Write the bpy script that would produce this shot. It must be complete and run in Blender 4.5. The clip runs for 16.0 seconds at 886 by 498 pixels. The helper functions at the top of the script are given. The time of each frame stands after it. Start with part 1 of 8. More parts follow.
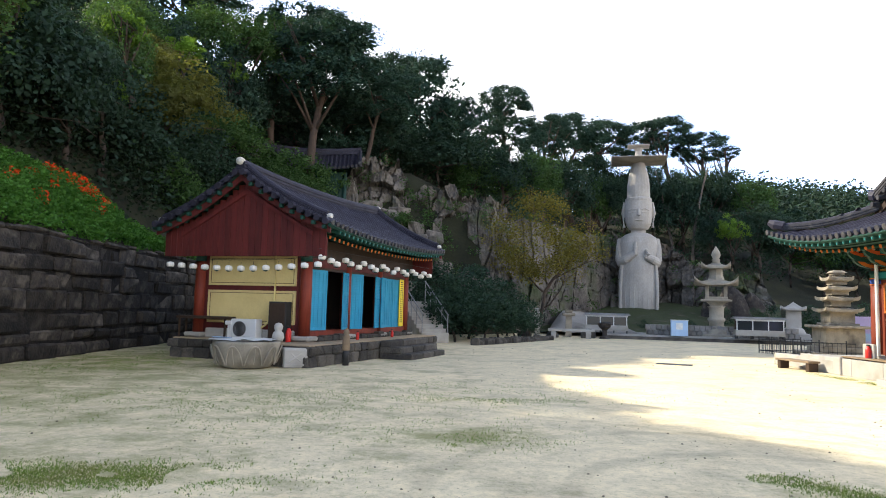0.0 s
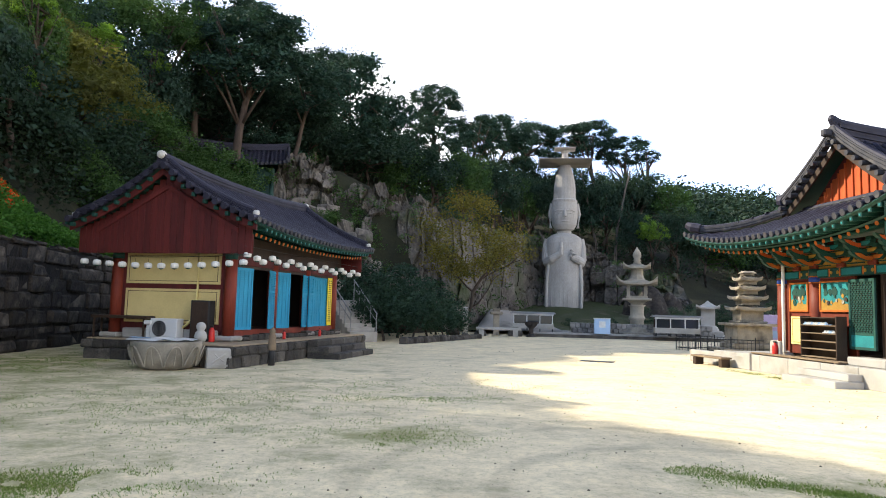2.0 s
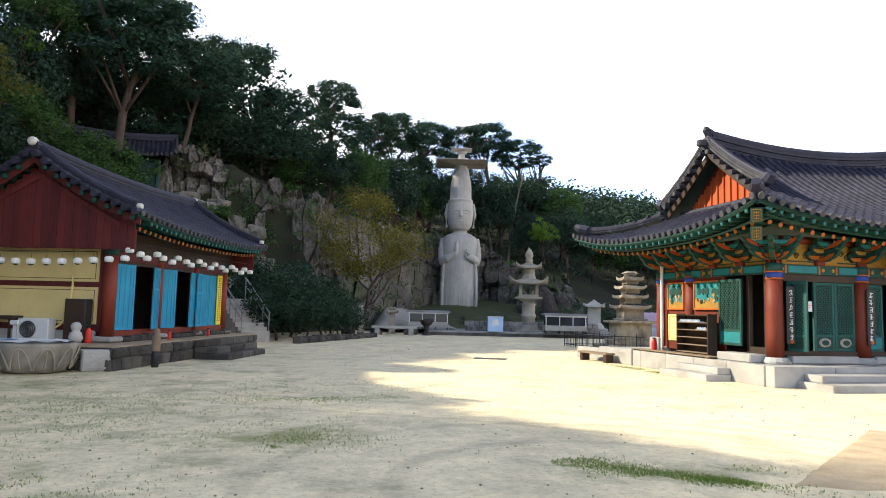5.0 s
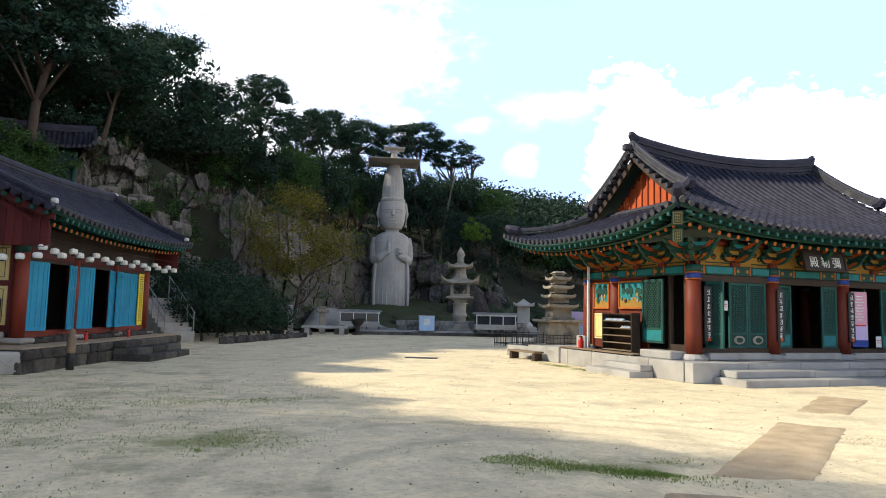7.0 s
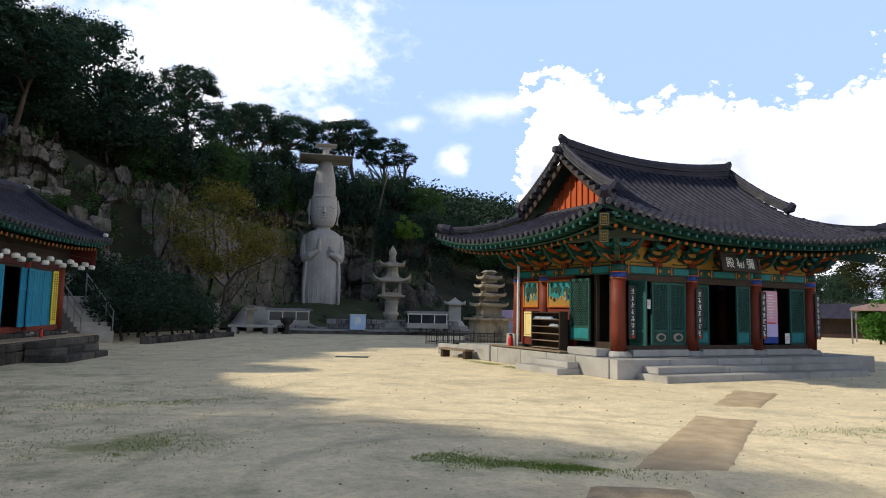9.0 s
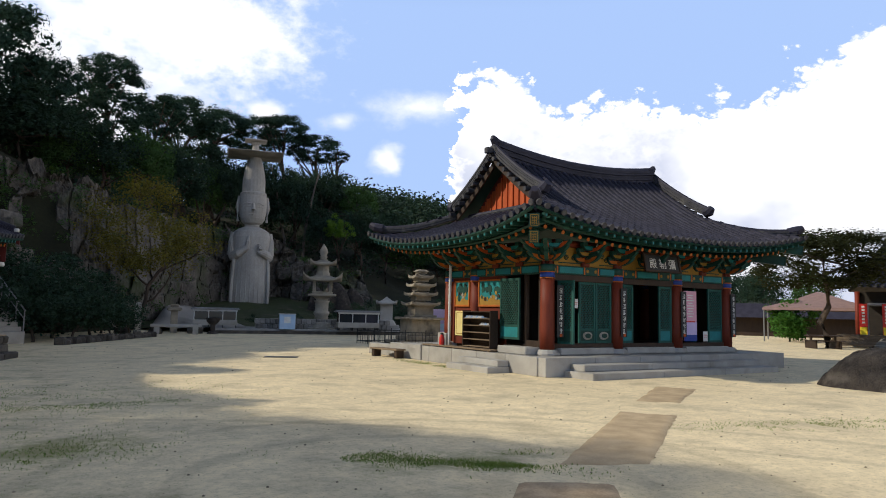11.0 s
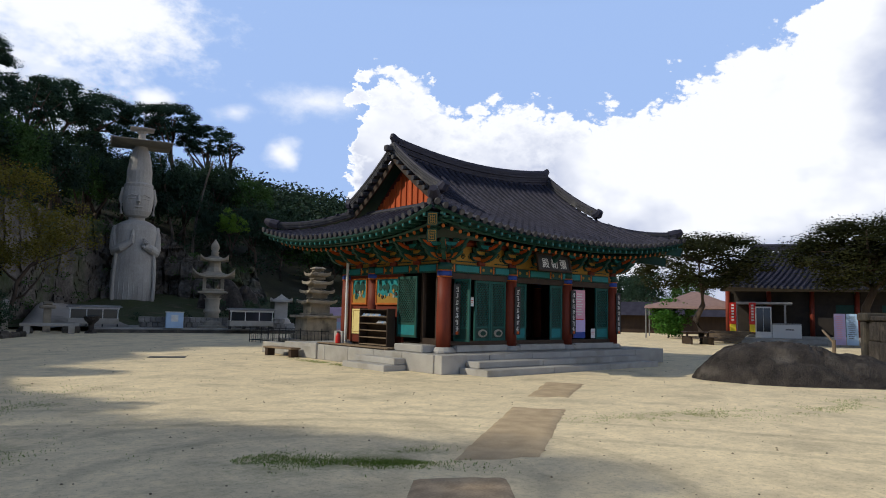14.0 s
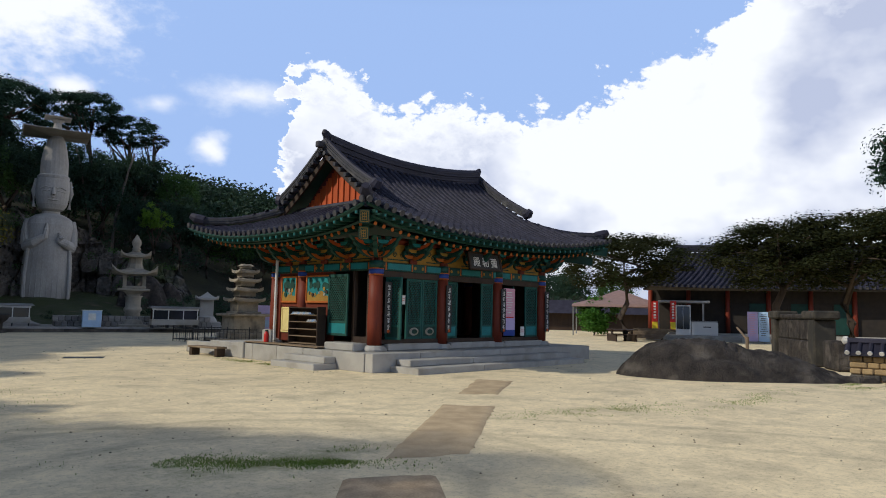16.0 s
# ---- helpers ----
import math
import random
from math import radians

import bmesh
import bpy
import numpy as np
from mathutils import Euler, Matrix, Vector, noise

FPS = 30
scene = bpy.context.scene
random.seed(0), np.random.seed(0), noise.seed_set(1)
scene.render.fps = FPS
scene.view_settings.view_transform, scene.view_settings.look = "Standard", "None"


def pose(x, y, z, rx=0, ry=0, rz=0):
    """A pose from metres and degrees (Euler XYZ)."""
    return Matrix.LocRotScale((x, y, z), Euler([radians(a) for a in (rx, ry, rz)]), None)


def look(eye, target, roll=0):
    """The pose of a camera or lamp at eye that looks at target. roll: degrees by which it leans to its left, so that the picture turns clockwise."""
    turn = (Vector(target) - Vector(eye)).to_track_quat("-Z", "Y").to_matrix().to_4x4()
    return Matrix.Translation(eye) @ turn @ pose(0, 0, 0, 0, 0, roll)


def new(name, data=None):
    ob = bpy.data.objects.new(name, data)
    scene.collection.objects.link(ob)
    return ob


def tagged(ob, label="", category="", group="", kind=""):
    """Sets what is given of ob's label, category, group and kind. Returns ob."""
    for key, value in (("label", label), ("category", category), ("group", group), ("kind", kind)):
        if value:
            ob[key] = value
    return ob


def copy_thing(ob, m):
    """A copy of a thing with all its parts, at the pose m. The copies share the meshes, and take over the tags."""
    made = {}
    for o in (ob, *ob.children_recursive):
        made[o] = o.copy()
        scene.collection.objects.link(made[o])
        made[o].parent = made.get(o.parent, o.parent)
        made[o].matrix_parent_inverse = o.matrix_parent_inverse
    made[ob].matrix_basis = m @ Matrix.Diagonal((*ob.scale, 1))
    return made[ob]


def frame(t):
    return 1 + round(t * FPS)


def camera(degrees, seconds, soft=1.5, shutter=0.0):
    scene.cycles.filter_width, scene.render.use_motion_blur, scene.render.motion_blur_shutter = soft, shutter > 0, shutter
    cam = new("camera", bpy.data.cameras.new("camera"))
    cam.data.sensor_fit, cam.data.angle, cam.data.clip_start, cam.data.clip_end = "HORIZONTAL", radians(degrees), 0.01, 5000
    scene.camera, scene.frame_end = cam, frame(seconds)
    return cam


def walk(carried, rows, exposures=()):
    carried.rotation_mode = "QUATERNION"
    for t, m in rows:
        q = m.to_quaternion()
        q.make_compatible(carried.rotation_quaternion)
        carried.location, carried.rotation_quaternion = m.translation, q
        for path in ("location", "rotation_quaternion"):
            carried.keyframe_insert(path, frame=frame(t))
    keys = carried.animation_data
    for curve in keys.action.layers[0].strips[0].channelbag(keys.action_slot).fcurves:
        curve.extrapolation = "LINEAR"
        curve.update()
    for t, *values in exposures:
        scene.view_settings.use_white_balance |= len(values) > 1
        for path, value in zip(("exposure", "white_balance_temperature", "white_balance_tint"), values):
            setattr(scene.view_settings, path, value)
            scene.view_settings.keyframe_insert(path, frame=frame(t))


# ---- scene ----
# the camera turns on its stand at eye height
cam = camera(66.28, 16.0, soft=1.0)
PATH = [
    (0.0, pose(0, 0, 1.6, 95.02, -1.55, -0.14)),
    (0.5, pose(0, 0, 1.6, 95.02, -1.54, -1.69)),
    (1.0, pose(0, 0, 1.6, 95.04, -1.54, -3.15)),
    (1.5, pose(0, 0, 1.6, 95.06, -1.52, -4.63)),
    (2.0, pose(0, 0, 1.6, 95.08, -1.50, -6.11)),
    (2.5, pose(0, 0, 1.6, 95.10, -1.50, -7.58)),
    (3.0, pose(0, 0, 1.6, 95.11, -1.45, -9.06)),
    (3.5, pose(0, 0, 1.6, 95.13, -1.43, -10.49)),
    (4.0, pose(0, 0, 1.6, 95.14, -1.43, -11.94)),
    (6.5, pose(0, 0, 1.6, 95.25, -1.34, -19.18)),
    (7.0, pose(0, 0, 1.6, 95.26, -1.32, -20.61)),
    (7.5, pose(0, 0, 1.6, 95.27, -1.30, -22.06)),
    (8.0, pose(0, 0, 1.6, 95.27, -1.31, -23.51)),
    (8.5, pose(0, 0, 1.6, 95.29, -1.29, -24.92)),
    (9.0, pose(0, 0, 1.6, 95.27, -1.26, -26.36)),
    (11.5, pose(0, 0, 1.6, 95.35, -1.22, -33.53)),
    (12.0, pose(0, 0, 1.6, 95.35, -1.20, -34.96)),
    (12.5, pose(0, 0, 1.6, 95.33, -1.20, -36.39)),
    (13.0, pose(0, 0, 1.6, 95.32, -1.22, -37.82)),
    (13.5, pose(0, 0, 1.6, 95.37, -1.20, -39.29)),
    (14.0, pose(0, 0, 1.6, 95.35, -1.23, -40.73)),
    (14.5, pose(0, 0, 1.6, 95.34, -1.20, -42.17)),
    (15.0, pose(0, 0, 1.6, 95.29, -1.20, -43.61)),
    (15.5, pose(0, 0, 1.6, 95.32, -1.18, -45.05)),
    (16.0, pose(0, 0, 1.6, 95.32, -1.20, -46.49)),
]
walk(cam, PATH, exposures=((0.0, 0.96, 6600, 10), (4.0, 0.78, 6600, 10), (7.0, 0.26, 6500, 10), (7.5, -0.24, 6450, 10), (8.5, -0.26, 6450, 10), (9.2, -0.32, 6450, 10), (12.5, -0.66, 6350, 10), (16.0, -0.74, 6150, 10)))

# ---- world, sun ----
SUN_AZ, SUN_EL = radians(-64), radians(33.6)      # where the sun stands, from +y towards +x
sun_way = Vector((math.sin(SUN_AZ) * math.cos(SUN_EL), math.cos(SUN_AZ) * math.cos(SUN_EL), math.sin(SUN_EL)))
sun = new("sun", bpy.data.lights.new("sun", "SUN"))
sun.data.energy, sun.data.angle, sun.data.color = 5.0, radians(0.6), (1.0, 0.92, 0.76)
sun.matrix_world = look(sun_way * 60, (0, 0, 0))

world = bpy.data.worlds.new("world")
scene.world = world
world.use_nodes = True
wn, wl = world.node_tree.nodes, world.node_tree.links
wn.clear()


def wnode(kind, **inputs):
    n = wn.new(kind)
    for k, v in inputs.items():
        n.inputs[int(k[1:])].default_value = v
    return n


def wmath(op, a, b=None, c=None, clamp=False):
    n = wn.new("ShaderNodeMath")
    n.operation, n.use_clamp = op, clamp
    for i, v in enumerate((a, b, c)):
        if v is None:
            continue
        if isinstance(v, (int, float)):
            n.inputs[i].default_value = v
        else:
            wl.new(v, n.inputs[i])
    return n.outputs[0]


sky = wn.new("ShaderNodeTexSky")
sky.sky_type, sky.sun_disc = "NISHITA", False
sky.sun_elevation, sky.sun_rotation = SUN_EL, SUN_AZ
sky.air_density, sky.dust_density, sky.ozone_density = 1.0, 1.4, 1.5
tc = wn.new("ShaderNodeTexCoord")
sep = wn.new("ShaderNodeSeparateXYZ")
wl.new(tc.outputs["Generated"], sep.inputs[0])
dx, dy, dz = sep.outputs
# bearing from +y towards +x and height over the horizon, in degrees
az_d = wmath("MULTIPLY", wmath("ARCTAN2", dx, dy), 57.2958)
el_d = wmath("MULTIPLY", wmath("ARCSINE", dz), 57.2958)
stretch = wn.new("ShaderNodeMapping")
stretch.inputs["Scale"].default_value = (1.0, 1.0, 1.5)
stretch.inputs["Location"].default_value = (0.35, 0.1, 0.2)
wl.new(tc.outputs["Generated"], stretch.inputs[0])


def wnoise(scale, detail, rough):
    n = wn.new("ShaderNodeTexNoise")
    n.inputs["Scale"].default_value, n.inputs["Detail"].default_value, n.inputs["Roughness"].default_value = scale, detail, rough
    wl.new(stretch.outputs[0], n.inputs["Vector"])
    return wmath("SUBTRACT", n.outputs["Fac"], 0.5)


big_n, mid_n, fine_n = wnoise(5.0, 3.0, 0.5), wnoise(15.0, 4.0, 0.55), wnoise(42.0, 8.0, 0.62)
puff = wmath("ADD", wmath("MULTIPLY", wmath("ABSOLUTE", mid_n), 2.6), wmath("MULTIPLY", wmath("ABSOLUTE", fine_n), 1.3))      # rounded heads
# cumulus bank: height of its top by bearing
crest = wn.new("ShaderNodeValToRGB")
for k, (a, e) in enumerate(((30.5, -6.0), (32.5, 11.5), (34.3, 19.6), (37.5, 19.4), (41.8, 15.8), (46.6, 17.6), (51, 15.9), (56, 16.2), (60, 17.4), (65, 20.4), (69.3, 20.9), (72, 25.0), (80, 31.0), (95, 33.0))):
    p = (a - 25.0) / 75.0
    el = crest.color_ramp.elements[k] if k < 2 else crest.color_ramp.elements.new(p)
    el.position = p
    h = (e + 10.0) / 50.0
    el.color = (h, h, h, 1)
wl.new(wmath("MULTIPLY", wmath("SUBTRACT", wmath("ADD", az_d, wmath("MULTIPLY", wmath("ADD", mid_n, wmath("MULTIPLY", fine_n, 0.7)), 7.0)), 25.0), 1 / 75.0, clamp=True), crest.inputs[0])
top = wmath("MULTIPLY_ADD", crest.outputs[0], 50.0, -10.6)
depth = wmath("SUBTRACT", wmath("ADD", top, wmath("MULTIPLY", puff, 5.5)), el_d)
bank = wmath("MULTIPLY", depth, 0.75)
# separate clouds: bearing, height, half width, half height, edge
cloud = bank
for ca, ce, rx, ry, hard in ((9.0, 21.5, 14.0, 6.5, 0.95), (-6.0, 14.0, 22.0, 12.0, 0.8), (27.0, 12.6, 1.2, 1.3, 0.6), (28.7, 16.8, 3.2, 1.5, 0.45), (17.8, 16.0, 2.4, 1.6, 0.7), (23.5, 15.8, 1.3, 0.7, 0.4), (4.0, 40.0, 40.0, 9.0, 0.5)):
    ux = wmath("MULTIPLY", wmath("SUBTRACT", wmath("ADD", az_d, wmath("MULTIPLY", big_n, 9.0)), ca), 1 / rx)
    uy = wmath("MULTIPLY", wmath("SUBTRACT", wmath("ADD", el_d, wmath("MULTIPLY", big_n, 3.0)), ce), 1 / ry)
    q = wmath("SUBTRACT", 1.0, wmath("SQRT", wmath("ADD", wmath("MULTIPLY", ux, ux), wmath("MULTIPLY", uy, uy))))
    q = wmath("ADD", q, wmath("ADD", wmath("MULTIPLY", mid_n, 1.3), wmath("MULTIPLY", fine_n, 0.9)))
    cloud = wmath("MAXIMUM", cloud, wmath("MULTIPLY", q, hard))
ramp = wn.new("ShaderNodeMapRange")
ramp.interpolation_type = "SMOOTHSTEP"
ramp.inputs["From Min"].default_value, ramp.inputs["From Max"].default_value = -0.12, 0.62
wl.new(cloud, ramp.inputs["Value"])
shade = wn.new("ShaderNodeTexNoise")
shade.inputs["Scale"].default_value, shade.inputs["Detail"].default_value = 4.5, 5.0
wl.new(stretch.outputs[0], shade.inputs["Vector"])
cmix = wn.new("ShaderNodeMix")
cmix.data_type = "RGBA"
cmix.inputs[6].default_value, cmix.inputs[7].default_value = (10.2, 11.0, 13.8, 1), (19.0, 19.0, 19.4, 1)
sr = wn.new("ShaderNodeMapRange")
sr.inputs["From Min"].default_value, sr.inputs["From Max"].default_value = 0.40, 0.58
wl.new(shade.outputs["Fac"], sr.inputs["Value"])
# bright heads and rims, grey bellies deep in the bank
rim = wmath("SUBTRACT", 1.0, wmath("MULTIPLY", wmath("SUBTRACT", depth, 1.5), 0.15, clamp=True))
wl.new(wmath("MAXIMUM", wmath("MULTIPLY", sr.outputs[0], 1.0, clamp=True), rim), cmix.inputs[0])
smix = wn.new("ShaderNodeMix")
smix.data_type = "RGBA"
wl.new(ramp.outputs[0], smix.inputs[0])
haze = wn.new("ShaderNodeMix")
haze.data_type = "RGBA"
haze.inputs[7].default_value = (8.5, 11.9, 19.2, 1)
hz = wn.new("ShaderNodeMapRange")                      # haze thins out towards the zenith
hz.inputs["From Min"].default_value, hz.inputs["From Max"].default_value = 0.42, 0.80
hz.inputs["To Min"].default_value, hz.inputs["To Max"].default_value = 0.80, 0.04
wl.new(dz, hz.inputs["Value"])
wl.new(hz.outputs[0], haze.inputs[0])
wl.new(sky.outputs[0], haze.inputs[6])
wl.new(haze.outputs[2], smix.inputs[6])
wl.new(cmix.outputs[2], smix.inputs[7])
bg = wn.new("ShaderNodeBackground")
bg.inputs["Strength"].default_value = 0.088
wl.new(smix.outputs[2], bg.inputs[0])
wo = wn.new("ShaderNodeOutputWorld")
wl.new(bg.outputs[0], wo.inputs[0])

# ---- materials ----


def material(name, c1, c2=None, rough=0.8, metal=0.0, scale=3.0, fine=40.0, bump=0.25, depth=0.01, jitter=0.0, island=False, spec=0.3,
             c3=None, c3_scale=0.6, c3_lo=0.55, c3_hi=0.7, stretch_z=1.0):
    """Two tones mixed by noise at two sizes, a third as stains, relief from the fine one; jitter varies it from piece to piece."""
    m = bpy.data.materials.new(name)
    m.use_nodes = True
    n, l = m.node_tree.nodes, m.node_tree.links
    b = n["Principled BSDF"]
    b.inputs["Roughness"].default_value, b.inputs["Metallic"].default_value = rough, metal
    b.inputs["Specular IOR Level"].default_value = spec
    c2 = c2 or tuple(v * 0.7 for v in c1)
    co = n.new("ShaderNodeTexCoord")
    mp = n.new("ShaderNodeMapping")
    mp.inputs["Scale"].default_value = (1, 1, stretch_z)
    l.new(co.outputs["Object"], mp.inputs[0])
    big, small = n.new("ShaderNodeTexNoise"), n.new("ShaderNodeTexNoise")
    big.inputs["Scale"].default_value, big.inputs["Detail"].default_value = scale, 6
    small.inputs["Scale"].default_value, small.inputs["Detail"].default_value = fine, 4
    l.new(mp.outputs[0], big.inputs["Vector"]), l.new(mp.outputs[0], small.inputs["Vector"])
    add = n.new("ShaderNodeMath")
    add.operation = "MULTIPLY_ADD"
    l.new(small.outputs["Fac"], add.inputs[0])
    add.inputs[1].default_value = 0.6
    l.new(big.outputs["Fac"], add.inputs[2])
    mr = n.new("ShaderNodeMapRange")
    mr.inputs["From Min"].default_value, mr.inputs["From Max"].default_value = 0.6, 1.0
    l.new(add.outputs[0], mr.inputs["Value"])
    mix = n.new("ShaderNodeMix")
    mix.data_type = "RGBA"
    l.new(mr.outputs[0], mix.inputs[0])
    mix.inputs[6].default_value, mix.inputs[7].default_value = (*c1, 1), (*c2, 1)
    out = mix.outputs[2]
    if c3:
        st = n.new("ShaderNodeTexNoise")
        st.inputs["Scale"].default_value, st.inputs["Detail"].default_value = c3_scale, 7
        l.new(mp.outputs[0], st.inputs["Vector"])
        sm = n.new("ShaderNodeMapRange")
        sm.inputs["From Min"].default_value, sm.inputs["From Max"].default_value = c3_lo, c3_hi
        l.new(st.outputs["Fac"], sm.inputs["Value"])
        m3 = n.new("ShaderNodeMix")
        m3.data_type = "RGBA"
        l.new(sm.outputs[0], m3.inputs[0]), l.new(out, m3.inputs[6])
        m3.inputs[7].default_value = (*c3, 1)
        out = m3.outputs[2]
    if jitter:
        rnd = n.new("ShaderNodeNewGeometry").outputs["Random Per Island"] if island else n.new("ShaderNodeObjectInfo").outputs["Random"]
        jm = n.new("ShaderNodeMapRange")
        jm.inputs["To Min"].default_value, jm.inputs["To Max"].default_value = 1 - jitter, 1 + jitter
        l.new(rnd, jm.inputs["Value"])
        vm = n.new("ShaderNodeVectorMath")
        vm.operation = "SCALE"
        l.new(out, vm.inputs[0]), l.new(jm.outputs[0], vm.inputs["Scale"])
        out = vm.outputs[0]
    l.new(out, b.inputs["Base Color"])
    if bump:
        bp = n.new("ShaderNodeBump")
        bp.inputs["Strength"].default_value, bp.inputs["Distance"].default_value = bump, depth
        l.new(add.outputs[0], bp.inputs["Height"]), l.new(bp.outputs[0], b.inputs["Normal"])
    return m


def leaf_material(name, c1, c2, trans=0.25):
    m = material(name, c1, c2, rough=0.72, scale=1.3, fine=6, bump=0, jitter=0.45, island=True, spec=0.12)
    n, l = m.node_tree.nodes, m.node_tree.links
    b = n["Principled BSDF"]
    t = n.new("ShaderNodeBsdfTranslucent")
    t.inputs[0].default_value = (c1[0] * 1.6, c1[1] * 1.6, c1[2] * 0.8, 1)
    mx = n.new("ShaderNodeMixShader")
    mx.inputs[0].default_value = trans
    l.new(b.outputs[0], mx.inputs[1]), l.new(t.outputs[0], mx.inputs[2])
    l.new(mx.outputs[0], n["Material Output"].inputs[0])
    return m


M = {}
M["tile"] = material("roof_tile", (0.019, 0.0185, 0.03), (0.036, 0.034, 0.05), rough=0.62, scale=2, fine=30, bump=0.3, depth=0.006, jitter=0.22, spec=0.22)
M["tile_i"] = material("roof_tiles", (0.019, 0.0185, 0.03), (0.036, 0.034, 0.05), rough=0.62, scale=2, fine=30, bump=0.3, depth=0.006, jitter=0.22, island=True, spec=0.22)
M["ridge"] = material("ridge_tile", (0.030, 0.030, 0.038), (0.060, 0.058, 0.062), rough=0.7, scale=4, fine=40, c3=(0.10, 0.096, 0.09), c3_scale=3)
M["lime"] = material("lime_plaster", (0.62, 0.60, 0.55), (0.45, 0.43, 0.38), rough=0.9)
M["ridge_lime"] = material("faded_white_paint", (0.34, 0.33, 0.28), (0.22, 0.2, 0.15), rough=0.8, scale=14, fine=60)
M["red_wood"] = material("red_painted_wood", (0.17, 0.028, 0.010), (0.11, 0.019, 0.008), rough=0.6, scale=3, fine=30, stretch_z=0.15, bump=0.15)
M["dark_red"] = material("dark_red_paint", (0.20, 0.032, 0.014), (0.12, 0.02, 0.01), rough=0.6, scale=3, fine=30, stretch_z=0.15, bump=0.15)
M["red_board"] = material("vermilion_board", (0.52, 0.095, 0.018), (0.36, 0.062, 0.013), rough=0.65, scale=4, fine=24, stretch_z=0.12, jitter=0.12)
M["maroon"] = material("maroon_board", (0.12, 0.019, 0.016), (0.068, 0.012, 0.011), rough=0.65, scale=4, fine=24, stretch_z=0.12, jitter=0.15)
M["green"] = material("green_paint", (0.012, 0.066, 0.048), (0.008, 0.042, 0.033), rough=0.6, bump=0.1)
M["dgreen"] = material("dark_green_paint", (0.006, 0.034, 0.026), (0.009, 0.048, 0.036), rough=0.6, bump=0.1)
M["door"] = material("door_green_paint", (0.013, 0.092, 0.074), (0.009, 0.06, 0.05), rough=0.6, bump=0.1)
M["teal"] = material("turquoise_paint", (0.016, 0.20, 0.20), (0.012, 0.14, 0.15), rough=0.55, bump=0.1)
M["blue"] = material("blue_paint", (0.025, 0.06, 0.26), (0.02, 0.05, 0.25), rough=0.6)
M["blue_shutter"] = material("blue_shutter_paint", (0.02, 0.30, 0.48), (0.015, 0.22, 0.36), rough=0.55, scale=3, fine=30, stretch_z=0.2, jitter=0.08)
M["orange"] = material("orange_paint", (0.48, 0.13, 0.016), (0.34, 0.085, 0.012), rough=0.6)
M["ochre"] = material("ochre_paint", (0.36, 0.20, 0.03), (0.26, 0.14, 0.022), rough=0.7)
M["white_paint"] = material("white_paint", (0.78, 0.77, 0.72), (0.6, 0.59, 0.55), rough=0.6)
M["yellow_wall"] = material("yellow_plaster", (0.66, 0.52, 0.22), (0.56, 0.43, 0.18), rough=0.9, scale=1.5, fine=25, bump=0.15)
M["cream"] = material("pale_yellow_panel", (0.72, 0.60, 0.24), (0.62, 0.5, 0.2), rough=0.8)
# near-black tone with the shade of interiors and deep eaves put into its colour
M["dark"] = material("painted_shade", (0.022, 0.018, 0.015), (0.035, 0.027, 0.02), rough=0.8)
M["dwood"] = material("dark_wood", (0.05, 0.03, 0.018), (0.03, 0.018, 0.012), rough=0.6, stretch_z=0.3)
M["wood"] = material("weathered_wood", (0.22, 0.16, 0.10), (0.14, 0.10, 0.065), rough=0.8, jitter=0.15)
M["granite"] = material("dressed_granite", (0.40, 0.38, 0.34), (0.31, 0.295, 0.265), rough=0.85, scale=2, fine=70, bump=0.25, depth=0.004, jitter=0.08, c3=(0.27, 0.25, 0.21), c3_scale=1.2)
M["old_stone"] = material("weathered_granite", (0.36, 0.31, 0.23), (0.24, 0.205, 0.155), rough=0.9, scale=3, fine=40, bump=0.5, depth=0.012, jitter=0.1, c3=(0.10, 0.09, 0.075), c3_scale=1.4, c3_lo=0.52)
M["pale_stone"] = material("pale_lantern_stone", (0.36, 0.32, 0.25), (0.24, 0.215, 0.17), rough=0.9, scale=2.5, fine=40, bump=0.5, depth=0.012, jitter=0.1, c3=(0.15, 0.135, 0.11), c3_scale=1.1, c3_lo=0.55)
M["statue"] = material("statue_granite", (0.43, 0.405, 0.365), (0.31, 0.29, 0.26), rough=0.9, scale=0.8, fine=12, bump=0.35, depth=0.03, c3=(0.27, 0.25, 0.22), c3_scale=0.35, c3_lo=0.52, c3_hi=0.68, stretch_z=0.45)
M["wall_stone"] = material("dark_wall_stone", (0.052, 0.043, 0.034), (0.013, 0.012, 0.012), rough=0.9, scale=2.6, fine=16, bump=1.0, depth=0.05, jitter=0.65, c3=(0.15, 0.128, 0.10), c3_scale=1.7, c3_lo=0.55, c3_hi=0.75)
M["plat_stone"] = material("platform_stone", (0.105, 0.092, 0.074), (0.034, 0.031, 0.028), rough=0.9, scale=2.2, fine=25, bump=0.7, depth=0.03, jitter=0.5)
M["cliff"] = material("cliff_rock", (0.21, 0.185, 0.155), (0.075, 0.066, 0.056), rough=0.95, scale=0.5, fine=5, bump=0.9, depth=0.15, jitter=0.25, c3=(0.07, 0.085, 0.04), c3_scale=0.22, c3_lo=0.55, c3_hi=0.66)
M["boulder"] = material("boulder_rock", (0.062, 0.051, 0.043), (0.018, 0.0155, 0.014), rough=0.9, scale=3.0, fine=26, bump=1.0, depth=0.12, c3=(0.125, 0.108, 0.09), c3_scale=1.6, c3_lo=0.54, c3_hi=0.72)
